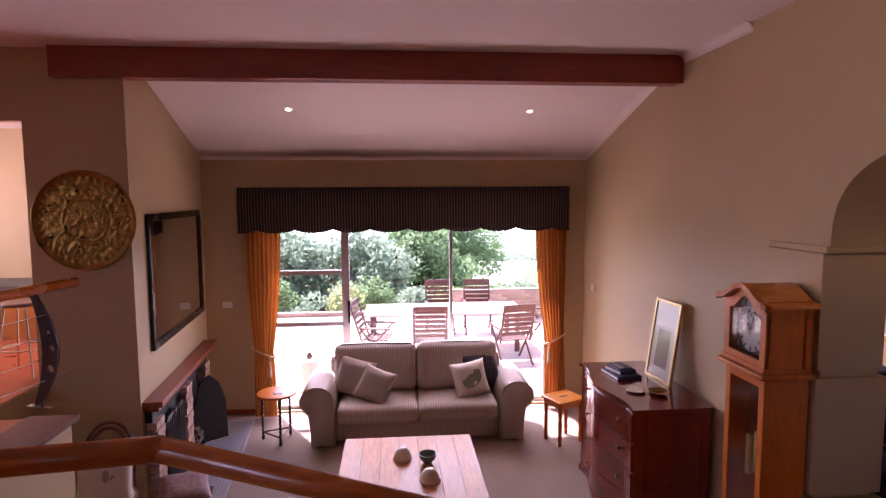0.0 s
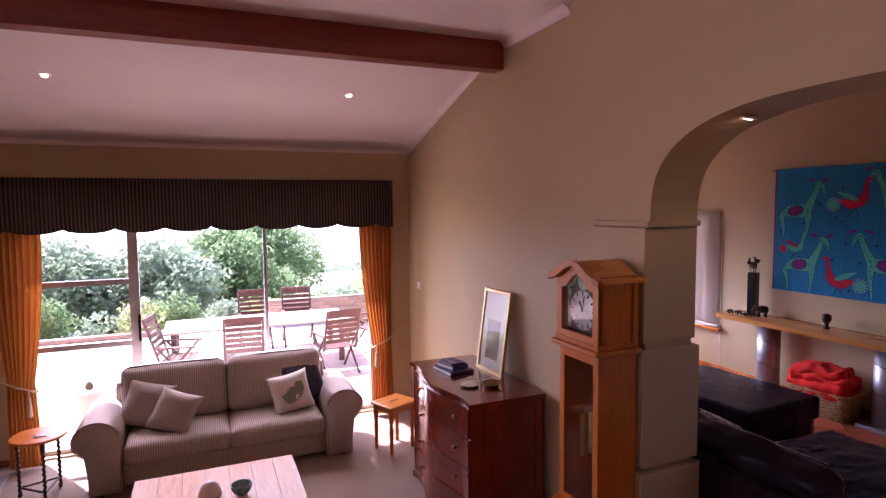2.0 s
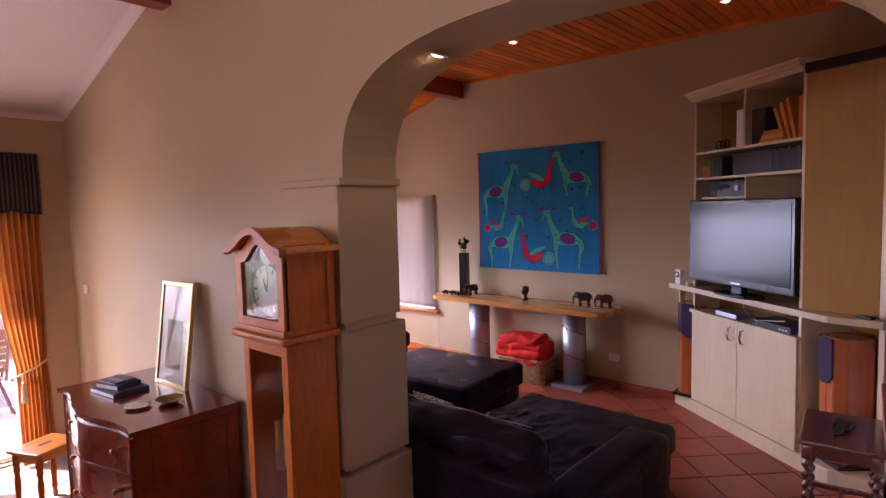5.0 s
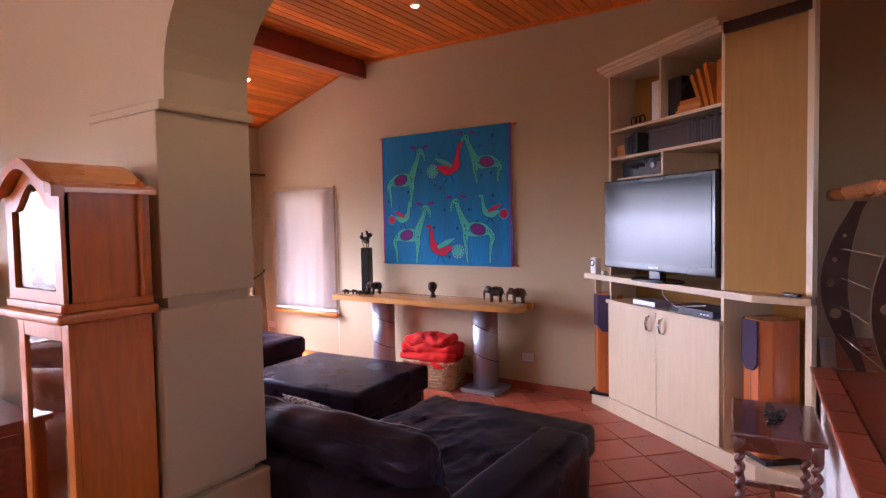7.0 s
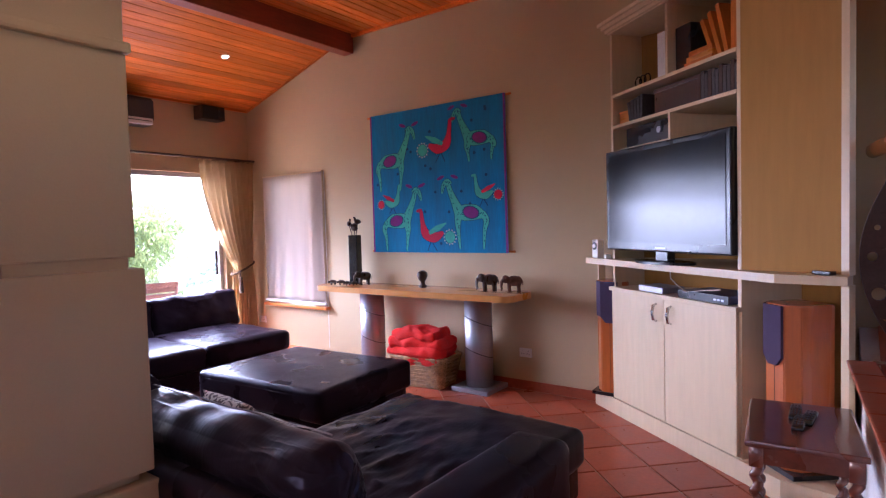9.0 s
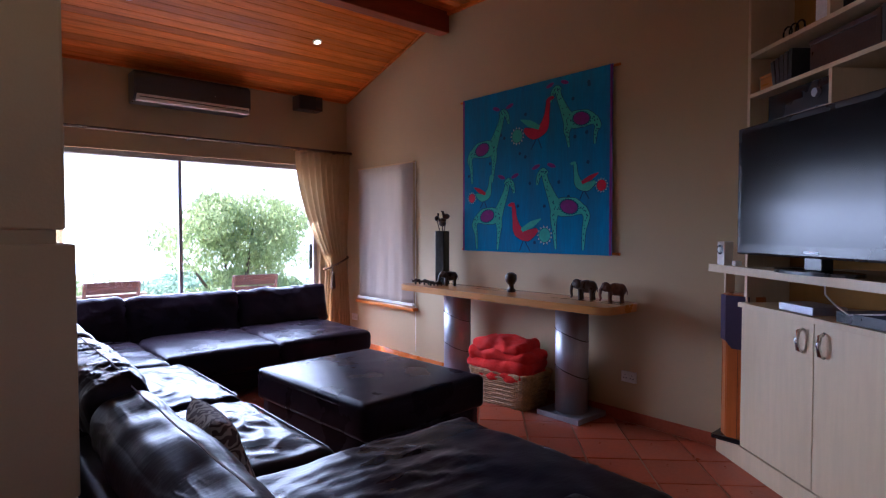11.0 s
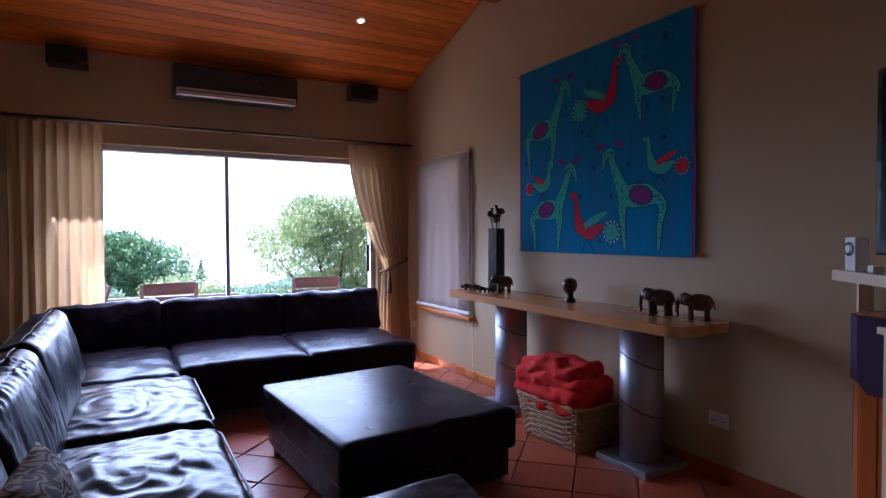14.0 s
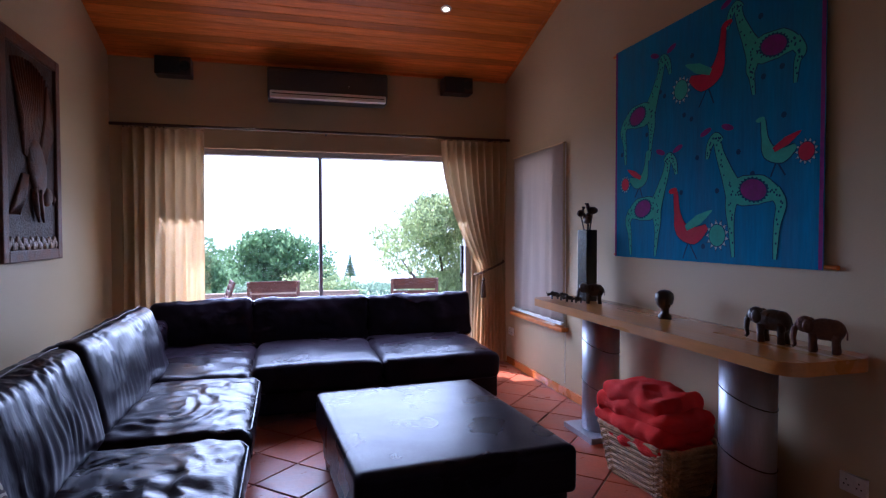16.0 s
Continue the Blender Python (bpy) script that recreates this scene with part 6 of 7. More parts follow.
# scalloped valance: striped cloth over a board
val = thing("valance", "dark striped scalloped curtain valance", "valance")
part("board", box(-1.32, 2.78, 7.08, 7.3, 2.50, 2.56), M["darkwood"], val)
bm = bmesh.new()
VX0, VX1, VY = -1.34, 2.80, 7.05
cols = []
ncol = 220
for i in range(ncol + 1):
    u = i / ncol
    x = VX0 + (VX1 - VX0) * u
    s = (u * 9 + 0.5) % 1.0
    low = 2.02 + 0.05 * (1 - abs(math.sin(math.pi * s)) ** 0.6)
    yy = VY + 0.006 * math.sin(i * 0.5) + 0.008 * noise.noise(Vector((x * 2, 0, 0)))
    cols.append([bm.verts.new((x + 0.012 * (1 - j / 8) * 0, yy - 0.012 * math.sin(j / 8 * 3.1) - 0.02 * (8 - j) / 8 * 0.6, low + (2.575 - low) * j / 8)) for j in range(9)])
for side, x in ((0, VX0), (1, VX1)):
    ret = []
    for k in range(6):
        yy = VY + (7.29 - VY) * (k + 1) / 6
        ret.append([bm.verts.new((x + (0.02 if side else -0.02) * (1 - j / 8) * 0.8, yy, 2.03 + (2.575 - 2.03) * j / 8)) for j in range(9)])
    seq = [cols[-1]] + ret if side else ret[::-1] + [cols[0]]
    for a, b in zip(seq, seq[1:]):
        for j in range(8):
            bm.faces.new((a[j], b[j], b[j + 1], a[j + 1]))
for a, b in zip(cols, cols[1:]):
    for j in range(8):
        bm.faces.new((a[j], b[j], b[j + 1], a[j + 1]))
bmesh.ops.solidify(bm, geom=bm.faces[:], thickness=0.006)
vc = part("cloth", bm, M["valance"], val, smooth=True)
part("piping", tube([(VX0 + (VX1 - VX0) * i / ncol, VY - 0.014, 2.018 + 0.05 * (1 - abs(math.sin(math.pi * ((i / ncol * 9 + 0.5) % 1.0))) ** 0.6)) for i in range(ncol + 1)], 0.006, 5), M["black_matt"], vc)

curtain("curtain", "gold curtain tied back under the striped valance", (-1.31, -0.86), (-1.24, -0.96), (-1.22, -0.99), 0.50, LF + 0.02, 2.1, 7.14, "curtain_gold", 8, waist=0.6)
curtain("curtain", "gold curtain tied back beside the drawer chest", (2.38, 2.79), (2.52, 2.80), (2.53, 2.77), 0.58, LF + 0.02, 2.1, 7.14, "curtain_gold", 8, waist=0.6)

# striped two-seat sofa
SX0, SX1 = -0.36, 1.99
ls = thing("striped_sofa", "beige striped two-seat sofa with rolled arms", "sofa")
ST1, ST2 = M["sofa"], M["sofa_side"]
part("base", soft(SX0 + 0.2, SX1 - 0.2, 6.20, 7.0, LF + 0.05, LF + 0.27, 0.02, 10), ST1, ls, smooth=True)
for x0, x1, sgn in ((SX0, SX0 + 0.26, -1), (SX1 - 0.26, SX1, 1)):
    bm = bmesh.new()
    cx, cz, r = (x0 + x1) / 2 + sgn * 0.085, 0.20, 0.19
    arc = [(cx - sgn * 0.19 * math.cos(a), 0.185 + 0.165 * math.sin(a)) for a in [radians(246 * k / 24) for k in range(25)]]
    outline = [(cx - sgn * 0.19, LF + 0.03)] + arc + [(arc[-1][0], LF + 0.03)]
    slab(outline if sgn < 0 else outline[::-1], 1, 6.13, 6.98, bm)
    bmesh.ops.bevel(bm, geom=[e for e in bm.edges if abs(e.verts[0].co.y - e.verts[1].co.y) < 1e-6], offset=0.02, segments=3, affect='EDGES')
    a = part("arm", bm, ST2, ls, smooth=True)
    part("piping", tube([(px, 6.128, pz) for px, pz in arc], 0.006, 6), ST1, a)
mid = (SX0 + SX1) / 2
for k, (x0, x1) in enumerate(((SX0 + 0.25, mid), (mid, SX1 - 0.25))):
    c = part("seat_cushion", soft(x0, x1, 6.12, 6.85, -0.10, 0.10, 0.07, 18, 0.03, 0.006, 4, k * 2.0), ST1, ls, smooth=True)
    part("back_cushion", soft(x0 - 0.06 * (k == 0), x1 + 0.06 * (k == 1), -0.13, 0.13, 0.0, 0.58, 0.09, 20, 0.04, 0.012, 4, k * 3.0 + 1, axis=1, m=pose(0, 6.72, 0.10, -10, 0, 0)), ST1, ls, smooth=True)
    bx0, bx1 = x0 - 0.06 * (k == 0) + 0.05, x1 + 0.06 * (k == 1) - 0.05
    part("piping", tube([pose(0, 6.72, 0.10, -10, 0, 0) @ Vector(p) for p in ((bx0 - 0.045, -0.08, 0.40), (bx0 - 0.03, -0.08, 0.53), (bx0 + 0.03, -0.08, 0.568), ((bx0 + bx1) / 2, -0.085, 0.574), (bx1 - 0.03, -0.08, 0.568), (bx1 + 0.03, -0.08, 0.53))], 0.006, 6), M["cushion_dark"], ls, "dark piping")
part("back_frame", soft(SX0 + 0.12, SX1 - 0.12, 6.82, 7.02, LF + 0.06, 0.52, 0.06, 10), ST1, ls, smooth=True)
for x in (SX0 + 0.06, SX1 - 0.06):
    for y in (6.2, 6.92):
        part("foot", lathe([(0.022, 0), (0.03, 0.065)], pose(x, y, LF), 12), M["darkwood"], ls)


def scatter(label, m, mat, size=0.43, seed=0.0):
    c = thing("scatter_cushion", label, "cushion", m)
    part("cover", pillow(size, size, 0.15, seed=seed), M[mat], c, smooth=True)
    return c


scatter("taupe cushion leaning on the striped sofa", pose(0.07, 6.55, 0.33, 66, 12, -18), "cushion_grey", 0.46, 1)
scatter("smaller taupe cushion lying against another on the sofa", pose(0.32, 6.38, 0.28, 58, 16, -22), "cushion_grey", 0.42, 2)
scatter("dark patterned cushion in the sofa's corner", pose(1.60, 6.62, 0.35, 66, -6, 14), "cushion_dark", 0.46, 3)
pm = pose(1.44, 6.44, 0.30, 64, -8, 8)
c = scatter("cream cushion printed with a green country shape", pm, "cushion_white", 0.43, 4)
sh = [(-0.12, -0.02), (-0.06, 0.0), (-0.03, 0.05), (0.03, 0.04), (0.06, 0.09), (0.12, 0.08), (0.13, 0.0), (0.09, -0.07), (0.02, -0.11), (-0.06, -0.12), (-0.10, -0.08)]
part("print", slab(sh, 2, 0.0735, 0.0765), M["green"], c, "sage green printed shape")

# pine coffee table with bowls
TX0, TX1, TY0, TY1, TZ = 0.07, 1.29, 3.95, 5.33, 0.10
ct = thing("coffee_table", "large pale pine coffee table with a planked top", "coffee table")
for k in range(7):
    w = (TX1 - TX0) / 7
    part("plank", box(TX0 + k * w + 0.0008, TX0 + (k + 1) * w - 0.0008, TY0, TY1, TZ - 0.04, TZ, 0.003), M["yellow_pine"], ct)
part("apron", box(TX0 + 0.06, TX1 - 0.06, TY1 - 0.09, TY1 - 0.065, TZ - 0.14, TZ - 0.041), M["yellow_pine"], ct)
part("apron", box(TX0 + 0.06, TX1 - 0.06, TY0 + 0.065, TY0 + 0.09, TZ - 0.14, TZ - 0.041), M["yellow_pine"], ct)
for x in (TX0 + 0.06, TX1 - 0.15):
    part("apron", box(x if x < 0.5 else x + 0.065, x + 0.025 if x < 0.5 else x + 0.09, TY0 + 0.15, TY1 - 0.15, TZ - 0.14, TZ - 0.041), M["yellow_pine"], ct)
    for y in (TY0 + 0.06, TY1 - 0.15):
        part("leg", box(x, x + 0.09, y, y + 0.09, LF, TZ - 0.041, 0.006), M["yellow_pine"], ct)


def bowl(x, y, r, h, mat, flip, label):
    prof = [(r * 0.35, 0), (r * 0.42, 0.006), (r * 0.5, 0.01), (r * 0.8, h * 0.4), (r * 0.97, h * 0.8), (r, h), (r * 0.93, h), (r * 0.72, h * 0.42), (r * 0.3, 0.02)]
    if flip:
        prof = [(rr, h - z) for rr, z in prof[:6]][::-1]
    b = part("bowl", lathe(prof, None, 28), M[mat], None, "", True)
    tagged(b, label, "bowl").matrix_world = pose(x, y, TZ)


bowl(0.62, 4.86, 0.085, 0.10, "ceramic", True, "cream ceramic bowl upside down on the coffee table")
bowl(0.84, 4.76, 0.08, 0.085, "ceramic_green", False, "dark green patterned bowl on the coffee table")
bowl(0.84, 4.44, 0.09, 0.10, "ceramic", True, "cream ceramic bowl upside down on the coffee table")

# round twist-leg side table
rt = thing("round_side_table", "small round wooden table with dark barley-twist legs", "side table", pose(-0.81, 6.45, LF))
part("tabletop", lathe([(0.215, 0.545), (0.225, 0.552), (0.225, 0.565), (0.218, 0.572)], None, 40), M["cherry"], rt)
for k in range(3):
    a = radians(-70 + 120 * k)
    part("leg", twist_leg(0.545, 0.018, pose(0.18 * math.cos(a), 0.18 * math.sin(a), 0), 9), M["darkwood"], rt, smooth=True)
    a2 = radians(50 + 120 * k)
    part("stretcher", tube([(0.18 * math.cos(a), 0.18 * math.sin(a), 0.09), (0.18 * math.cos(a2), 0.18 * math.sin(a2), 0.09)], 0.01, 8), M["darkwood"], rt)
cst = tagged(part("coaster", box(-0.05, 0.05, -0.03, 0.03, 0, 0.006, 0.002), M["darkwood"]), "dark coaster on the round side table", "coaster")
cst.matrix_world = pose(-0.79, 6.40, LF + 0.572, 0, 0, 15)

# pine stool
sto = thing("wooden_stool", "honey pine stool with turned legs", "stool", pose(2.48, 6.13, LF, 0, 0, 24) @ Matrix.Diagonal((1.3, 1.3, 0.9, 1)))
part("seat", box(-0.15, 0.15, -0.13, 0.13, 0.55, 0.58, 0.01), M["honey"], sto)
part("apron", box(-0.12, 0.12, -0.105, -0.09, 0.48, 0.55), M["honey"], sto)
part("apron", box(-0.12, 0.12, 0.09, 0.105, 0.48, 0.55), M["honey"], sto)
part("apron", box(-0.125, -0.11, -0.09, 0.09, 0.48, 0.55), M["honey"], sto)
part("apron", box(0.11, 0.125, -0.09, 0.09, 0.48, 0.55), M["honey"], sto)
part("grip_slot", box(-0.04, 0.04, -0.012, 0.012, 0.579, 0.5815), M["darkwood"], sto)
for x in (-0.115, 0.115):
    for y in (-0.095, 0.095):
        part("leg", lathe([(0.012, 0), (0.018, 0.03), (0.012, 0.06), (0.02, 0.10), (0.014, 0.14), (0.019, 0.28), (0.013, 0.36), (0.021, 0.39), (0.016, 0.42), (0.021, 0.45), (0.021, 0.55)], pose(x, y, 0), 14), M["cherry"], sto, smooth=True)


# serpentine chest of drawers: front faces -x
def serp(s, base=2.45, depth=0.10):
    return base - depth * (0.5 - 0.5 * math.cos(2 * math.pi * s)) ** 1.4 - 0.03 * (abs(2 * s - 1) ** 8)


CY0, CY1, CZ = 4.06, 5.33, 0.79
chest = thing("chest_of_drawers", "polished dark mahogany serpentine chest of drawers", "chest of drawers")


def serp_block(y0, y1, z0, z1, out, back, n=28):
    pts = [(back, y0), (back, y1)]
    for i in range(n + 1):
        y = y1 + (y0 - y1) * i / n
        s = min(1, max(0, (y - CY0) / (CY1 - CY0)))
        pts.append((serp(s) - out, y))
    return prism(pts, z0, z1)


part("carcass", serp_block(CY0 + 0.01, CY1 - 0.01, LF + 0.10, CZ - 0.03, 0.0, 3.05), M["mahogany"], chest)
part("top", serp_block(CY0 - 0.015, CY1 + 0.015, CZ - 0.03, CZ, 0.022, 3.06), M["mahogany"], chest, "polished mahogany top")
part("plinth", serp_block(CY0, CY1, LF + 0.05, LF + 0.11, 0.015, 3.05), M["mahogany"], chest)
for y in (CY0 + 0.05, CY1 - 0.05):
    for x in (2.50, 3.0):
        part("foot", lathe([(0.03, 0), (0.045, 0.03), (0.035, 0.055)], pose(x, y, LF), 14), M["mahogany"], chest)
nd, z_lo, z_hi = 4, LF + 0.13, CZ - 0.05
for k in range(nd):
    a = z_lo + (z_hi - z_lo) * k / nd
    b = z_lo + (z_hi - z_lo) * (k + 1) / nd - 0.012
    d = part("drawer", serp_block(CY0 + 0.06, CY1 - 0.06, a, b, 0.014, 2.56), M["mahogany"], chest)
    for s in (0.2, 0.8):
        y = CY0 + (CY1 - CY0) * s
        part("knob", lathe([(0.006, 0), (0.008, 0.012), (0.018, 0.02), (0.019, 0.028), (0.012, 0.034)], pose(serp(s) - 0.012, y, (a + b) / 2, 0, -90, 0), 14), M["brass"], d, "small brass knob", True)
for y, sg in ((CY0 + 0.01, -1), (CY1 - 0.01, 1)):
    for a in ((2.52, 2.58, LF + 0.14, CZ - 0.06), (2.97, 3.03, LF + 0.14, CZ - 0.06), (2.58, 2.97, LF + 0.14, LF + 0.21), (2.58, 2.97, CZ - 0.12, CZ - 0.06)):
        part("side_moulding", box(a[0], a[1], min(y, y + sg * 0.012), max(y, y + sg * 0.012), a[2], a[3], 0.003), M["mahogany"], chest)

pic = thing("picture_frame", "gilt-framed print leaning on the wall above the chest", "picture frame", pose(2.91, 4.74, CZ, 0, 8, 4))
for a in ((-0.21, -0.18, 0.0, 0.73), (0.18, 0.21, 0.0, 0.73), (-0.18, 0.18, 0.0, 0.03), (-0.18, 0.18, 0.70, 0.73)):
    part("frame", box(0, 0.03, *a, 0.004), M["gold"], pic)
part("mount", box(0.012, 0.016, -0.18, 0.18, 0.03, 0.70), M["paper"], pic)
part("print", box(0.0105, 0.012, -0.10, 0.10, 0.12, 0.46), M["cushion_grey"], pic, "pale grey print")
g = part("glass", box(0.007, 0.009, -0.18, 0.18, 0.03, 0.70), M["clear_glass"], pic)
g.visible_shadow = False
for k, (w, d, h, a, z) in enumerate(((0.30, 0.24, 0.03, 8, CZ), (0.22, 0.17, 0.035, 16, CZ + 0.03), (0.20, 0.15, 0.012, 12, CZ + 0.065))):
    b = thing("book", "dark navy book lying in a pile on the chest", "book", pose(2.66, 4.92 + 0.02 * k, z, 0, 0, a))
    part("cover", box(-d / 2, d / 2, -w / 2, w / 2, 0, h, 0.003), M["navy"], b)
    part("pages", box(-d / 2 - 0.001, d / 2 - 0.006, -w / 2 + 0.006, w / 2 + 0.001, 0.005, h - 0.005), M["paper"], b)
for k in range(3):
    t_ = part("title_bar", box(-0.04, 0.0, -0.07 + 0.05 * k, -0.035 + 0.05 * k, 0.0118, 0.0128), M["cushion_grey"], bpy.data.objects["book.%03d" % max(int(o.name[5:]) for o in bpy.data.objects if o.name.startswith("book.") and o.parent is None)])
dish = part("shell_dish", lathe([(0.02, 0), (0.05, 0.004), (0.075, 0.016), (0.078, 0.018), (0.05, 0.009), (0.01, 0.006)], None, 24), M["ceramic"], None, "", True)
for v in dish.data.vertices:
    v.co.x *= 1 + 0.06 * math.cos(6 * math.atan2(v.co.y, v.co.x))
tagged(dish, "white scalloped shell dish on the chest", "dish").matrix_world = pose(2.60, 4.46, CZ)
d2 = part("brass_dish", lathe([(0.02, 0), (0.06, 0.012), (0.085, 0.034), (0.08, 0.034), (0.05, 0.016), (0.01, 0.008)], None, 28), M["brass"], None, "", True)
tagged(d2, "small brass dish on the chest before the picture", "dish").matrix_world = pose(2.76, 4.38, CZ)

# longcase clock: front faces -x
CX0, CX1, KY0, KY1 = 2.74, 3.02, 3.0, 3.39
clock = thing("longcase_clock", "orange-brown cherry longcase clock with an arched hood", "clock")
CH_ = M["cherry"]
part("base", box(CX0 - 0.02, CX1, KY0 - 0.02, KY1 + 0.02, LF, 0.30, 0.006), CH_, clock)
part("base_moulding", box(CX0 - 0.035, CX1 + 0.0, KY0 - 0.035, KY1 + 0.035, 0.30, 0.345, 0.012), CH_, clock)
part("base_panel", box(CX0 - 0.028, CX0 - 0.02, KY0 + 0.04, KY1 - 0.04, LF + 0.10, 0.25, 0.004), CH_, clock)
for a in ((CX0 + 0.02, CX1, KY0, KY0 + 0.018), (CX0 + 0.02, CX1, KY1 - 0.018, KY1), (CX1 - 0.012, CX1, KY0 + 0.018, KY1 - 0.018)):
    part("trunk_panel", box(*a, 0.345, 1.36), CH_, clock)
door = part("trunk_door", box(CX0, CX0 + 0.02, KY0, KY0 + 0.05, 0.345, 1.36, 0.004), CH_, clock)
part("door_frame", box(CX0, CX0 + 0.02, KY1 - 0.05, KY1, 0.345, 1.36, 0.004), CH_, door)
part("door_frame", box(CX0, CX0 + 0.02, KY0 + 0.05, KY1 - 0.05, 0.345, 0.40, 0.004), CH_, door)
part("door_frame", box(CX0, CX0 + 0.02, KY0 + 0.05, KY1 - 0.05, 1.30, 1.36, 0.004), CH_, door)
part("door_glass", box(CX0 + 0.008, CX0 + 0.011, KY0 + 0.05, KY1 - 0.05, 0.40, 1.30), M["clear_glass"], door)
for k in range(3):
    y = KY0 + 0.13 + 0.08 * k
    w = part("weight", lathe([(0.004, 0), (0.024, 0.004), (0.024, 0.26), (0.004, 0.265)], pose(CX0 + 0.12, y, 0.74 - 0.05 * k), 18), M["gold"], clock, "brass weight", True)
    part("chain", tube([(CX0 + 0.12, y, 1.0 - 0.05 * k), (CX0 + 0.12, y, 1.36)], 0.004, 6), M["brass"], w)
part("pendulum", tube([(CX0 + 0.19, (KY0 + KY1) / 2, 0.62), (CX0 + 0.19, (KY0 + KY1) / 2, 1.36)], 0.006, 6), M["brass"], clock)
part("bob", lathe([(0.01, 0), (0.075, 0.006), (0.075, 0.010), (0.01, 0.016)], pose(CX0 + 0.185, (KY0 + KY1) / 2, 0.60, 0, 90, 0), 28), M["brass"], clock)
part("waist_moulding", box(CX0 - 0.045, CX1 + 0.01, KY0 - 0.04, KY1 + 0.04, 1.365, 1.40, 0.014, seg=3), CH_, clock)
part("waist_moulding", box(CX0 - 0.025, CX1 + 0.0, KY0 - 0.02, KY1 + 0.02, 1.40, 1.43, 0.006), CH_, clock)
HY0, HY1 = KY0 - 0.012, KY1 + 0.012
hm = (HY0 + HY1) / 2


def hood_top(u):
    """The height of the arched hood across its width, u from -1 to 1."""
    return 1.825 + 0.09 * (0.5 + 0.5 * math.cos(math.pi * min(1, abs(u) * 1.18))) ** 0.8


part("hood_side", box(CX0 + 0.0, CX1, HY0, HY0 + 0.02, 1.43, 1.83), CH_, clock)
part("hood_side", box(CX0 + 0.0, CX1, HY1 - 0.02, HY1, 1.43, 1.83), CH_, clock)
part("hood_back", box(CX1 - 0.012, CX1, HY0 + 0.02, HY1 - 0.02, 1.43, 1.83), CH_, clock)
hw = (HY1 - HY0) / 2
bm = bmesh.new()
outer = [(hm + hw * u, hood_top(u) - 0.03) for u in [-1 + 2 * k / 20 for k in range(21)]]
inner = [(hm + (hw - 0.05) * u, hood_top(u) - 0.085) for u in [-1 + 2 * k / 20 for k in range(21)]]
for (a, b), (c, d) in zip(zip(outer, outer[1:]), zip(inner, inner[1:])):
    slab([a, b, d, c], 0, CX0 - 0.015, CX0 + 0.012, bm)
slab([(HY0, 1.43), (HY0 + 0.05, 1.47), inner[0], outer[0]], 0, CX0 - 0.015, CX0 + 0.012, bm)
slab([(HY1, 1.43), (HY1 - 0.05, 1.47), inner[-1], outer[-1]], 0, CX0 - 0.015, CX0 + 0.012, bm)
slab([(HY0, 1.43), (HY1, 1.43), (HY1 - 0.05, 1.47), (HY0 + 0.05, 1.47)], 0, CX0 - 0.015, CX0 + 0.012, bm)
hood = part("hood_door", bm, CH_, clock)
bm = bmesh.new()
ring = [(hm + (hw + 0.045) * u, hood_top(u) - (0.012 if abs(u) > 0.97 else 0.0)) for u in [-1 + 2 * k / 26 for k in range(27)]]
for a, b in zip(ring, ring[1:]):
    slab([(a[0], a[1] - 0.035), (b[0], b[1] - 0.035), (b[0], b[1]), (a[0], a[1])], 0, CX0 - 0.055, CX0 - 0.016, bm)
bmesh.ops.remove_doubles(bm, verts=bm.verts, dist=1e-5)
part("hood_cornice", bm, CH_, clock, "arched moulded cornice")
bm = bmesh.new()
for a, b in zip(ring, ring[1:]):
    slab([(a[0], a[1] - 0.02), (b[0], b[1] - 0.02), (b[0], b[1] - 0.004), (a[0], a[1] - 0.004)], 0, CX0 - 0.016, CX1 + 0.005, bm)
bmesh.ops.remove_doubles(bm, verts=bm.verts, dist=1e-5)
part("hood_roof", bm, M["honey"], clock)
for y in (HY0 + 0.0, HY1 - 0.0):
    part("hood_column", lathe([(0.013, 1.43), (0.015, 1.46), (0.010, 1.48), (0.012, 1.63), (0.009, 1.79), (0.015, 1.81), (0.013, 1.84)], pose(CX1 - 0.04, y + (-0.013 if y < hm else 0.013), 0), 12), CH_, clock, smooth=True)
part("glass", slab([(HY0 + 0.05, 1.47)] + [(HY1 - 0.05, 1.47)] + inner[::-1], 0, CX0 - 0.004, CX0 - 0.001), M["clear_glass"], hood)
dial = part("dial_plate", slab([(HY0 + 0.055, 1.475), (HY1 - 0.055, 1.475), (HY1 - 0.055, 1.73), (hm + 0.10, 1.745), (hm + 0.06, 1.82), (hm, 1.845), (hm - 0.06, 1.82), (hm - 0.10, 1.745), (HY0 + 0.055, 1.73)], 0, CX0 + 0.035, CX0 + 0.04), M["slate"], clock, "dark engraved dial plate")
for e, z in ((-1, 1.505), (1, 1.505), (-1, 1.705), (1, 1.705)):
    part("spandrel", slab([(hm + e * (0.150 - 0.012 * math.cos(q)) - e * 0.02, z + 0.022 * math.sin(q)) for q in [2 * math.pi * i / 10 for i in range(10)]], 0, CX0 + 0.031, CX0 + 0.036), M["gold"], dial, "gilt corner ornament")
part("arch_band", tube([(CX0 + 0.033, hm + 0.085 * math.cos(q), 1.755 + 0.075 * math.sin(q)) for q in [math.pi * i / 14 for i in range(15)]], 0.007, 7), M["gold"], dial, "gilt arch round the moon")
dm = pose(CX0 + 0.034, hm, 1.605, 0, -90, 0)
part("chapter_ring", lathe([(0.088, 0), (0.122, 0), (0.122, 0.003), (0.088, 0.003)], dm, 40), M["steel"], dial, "silvered chapter ring")
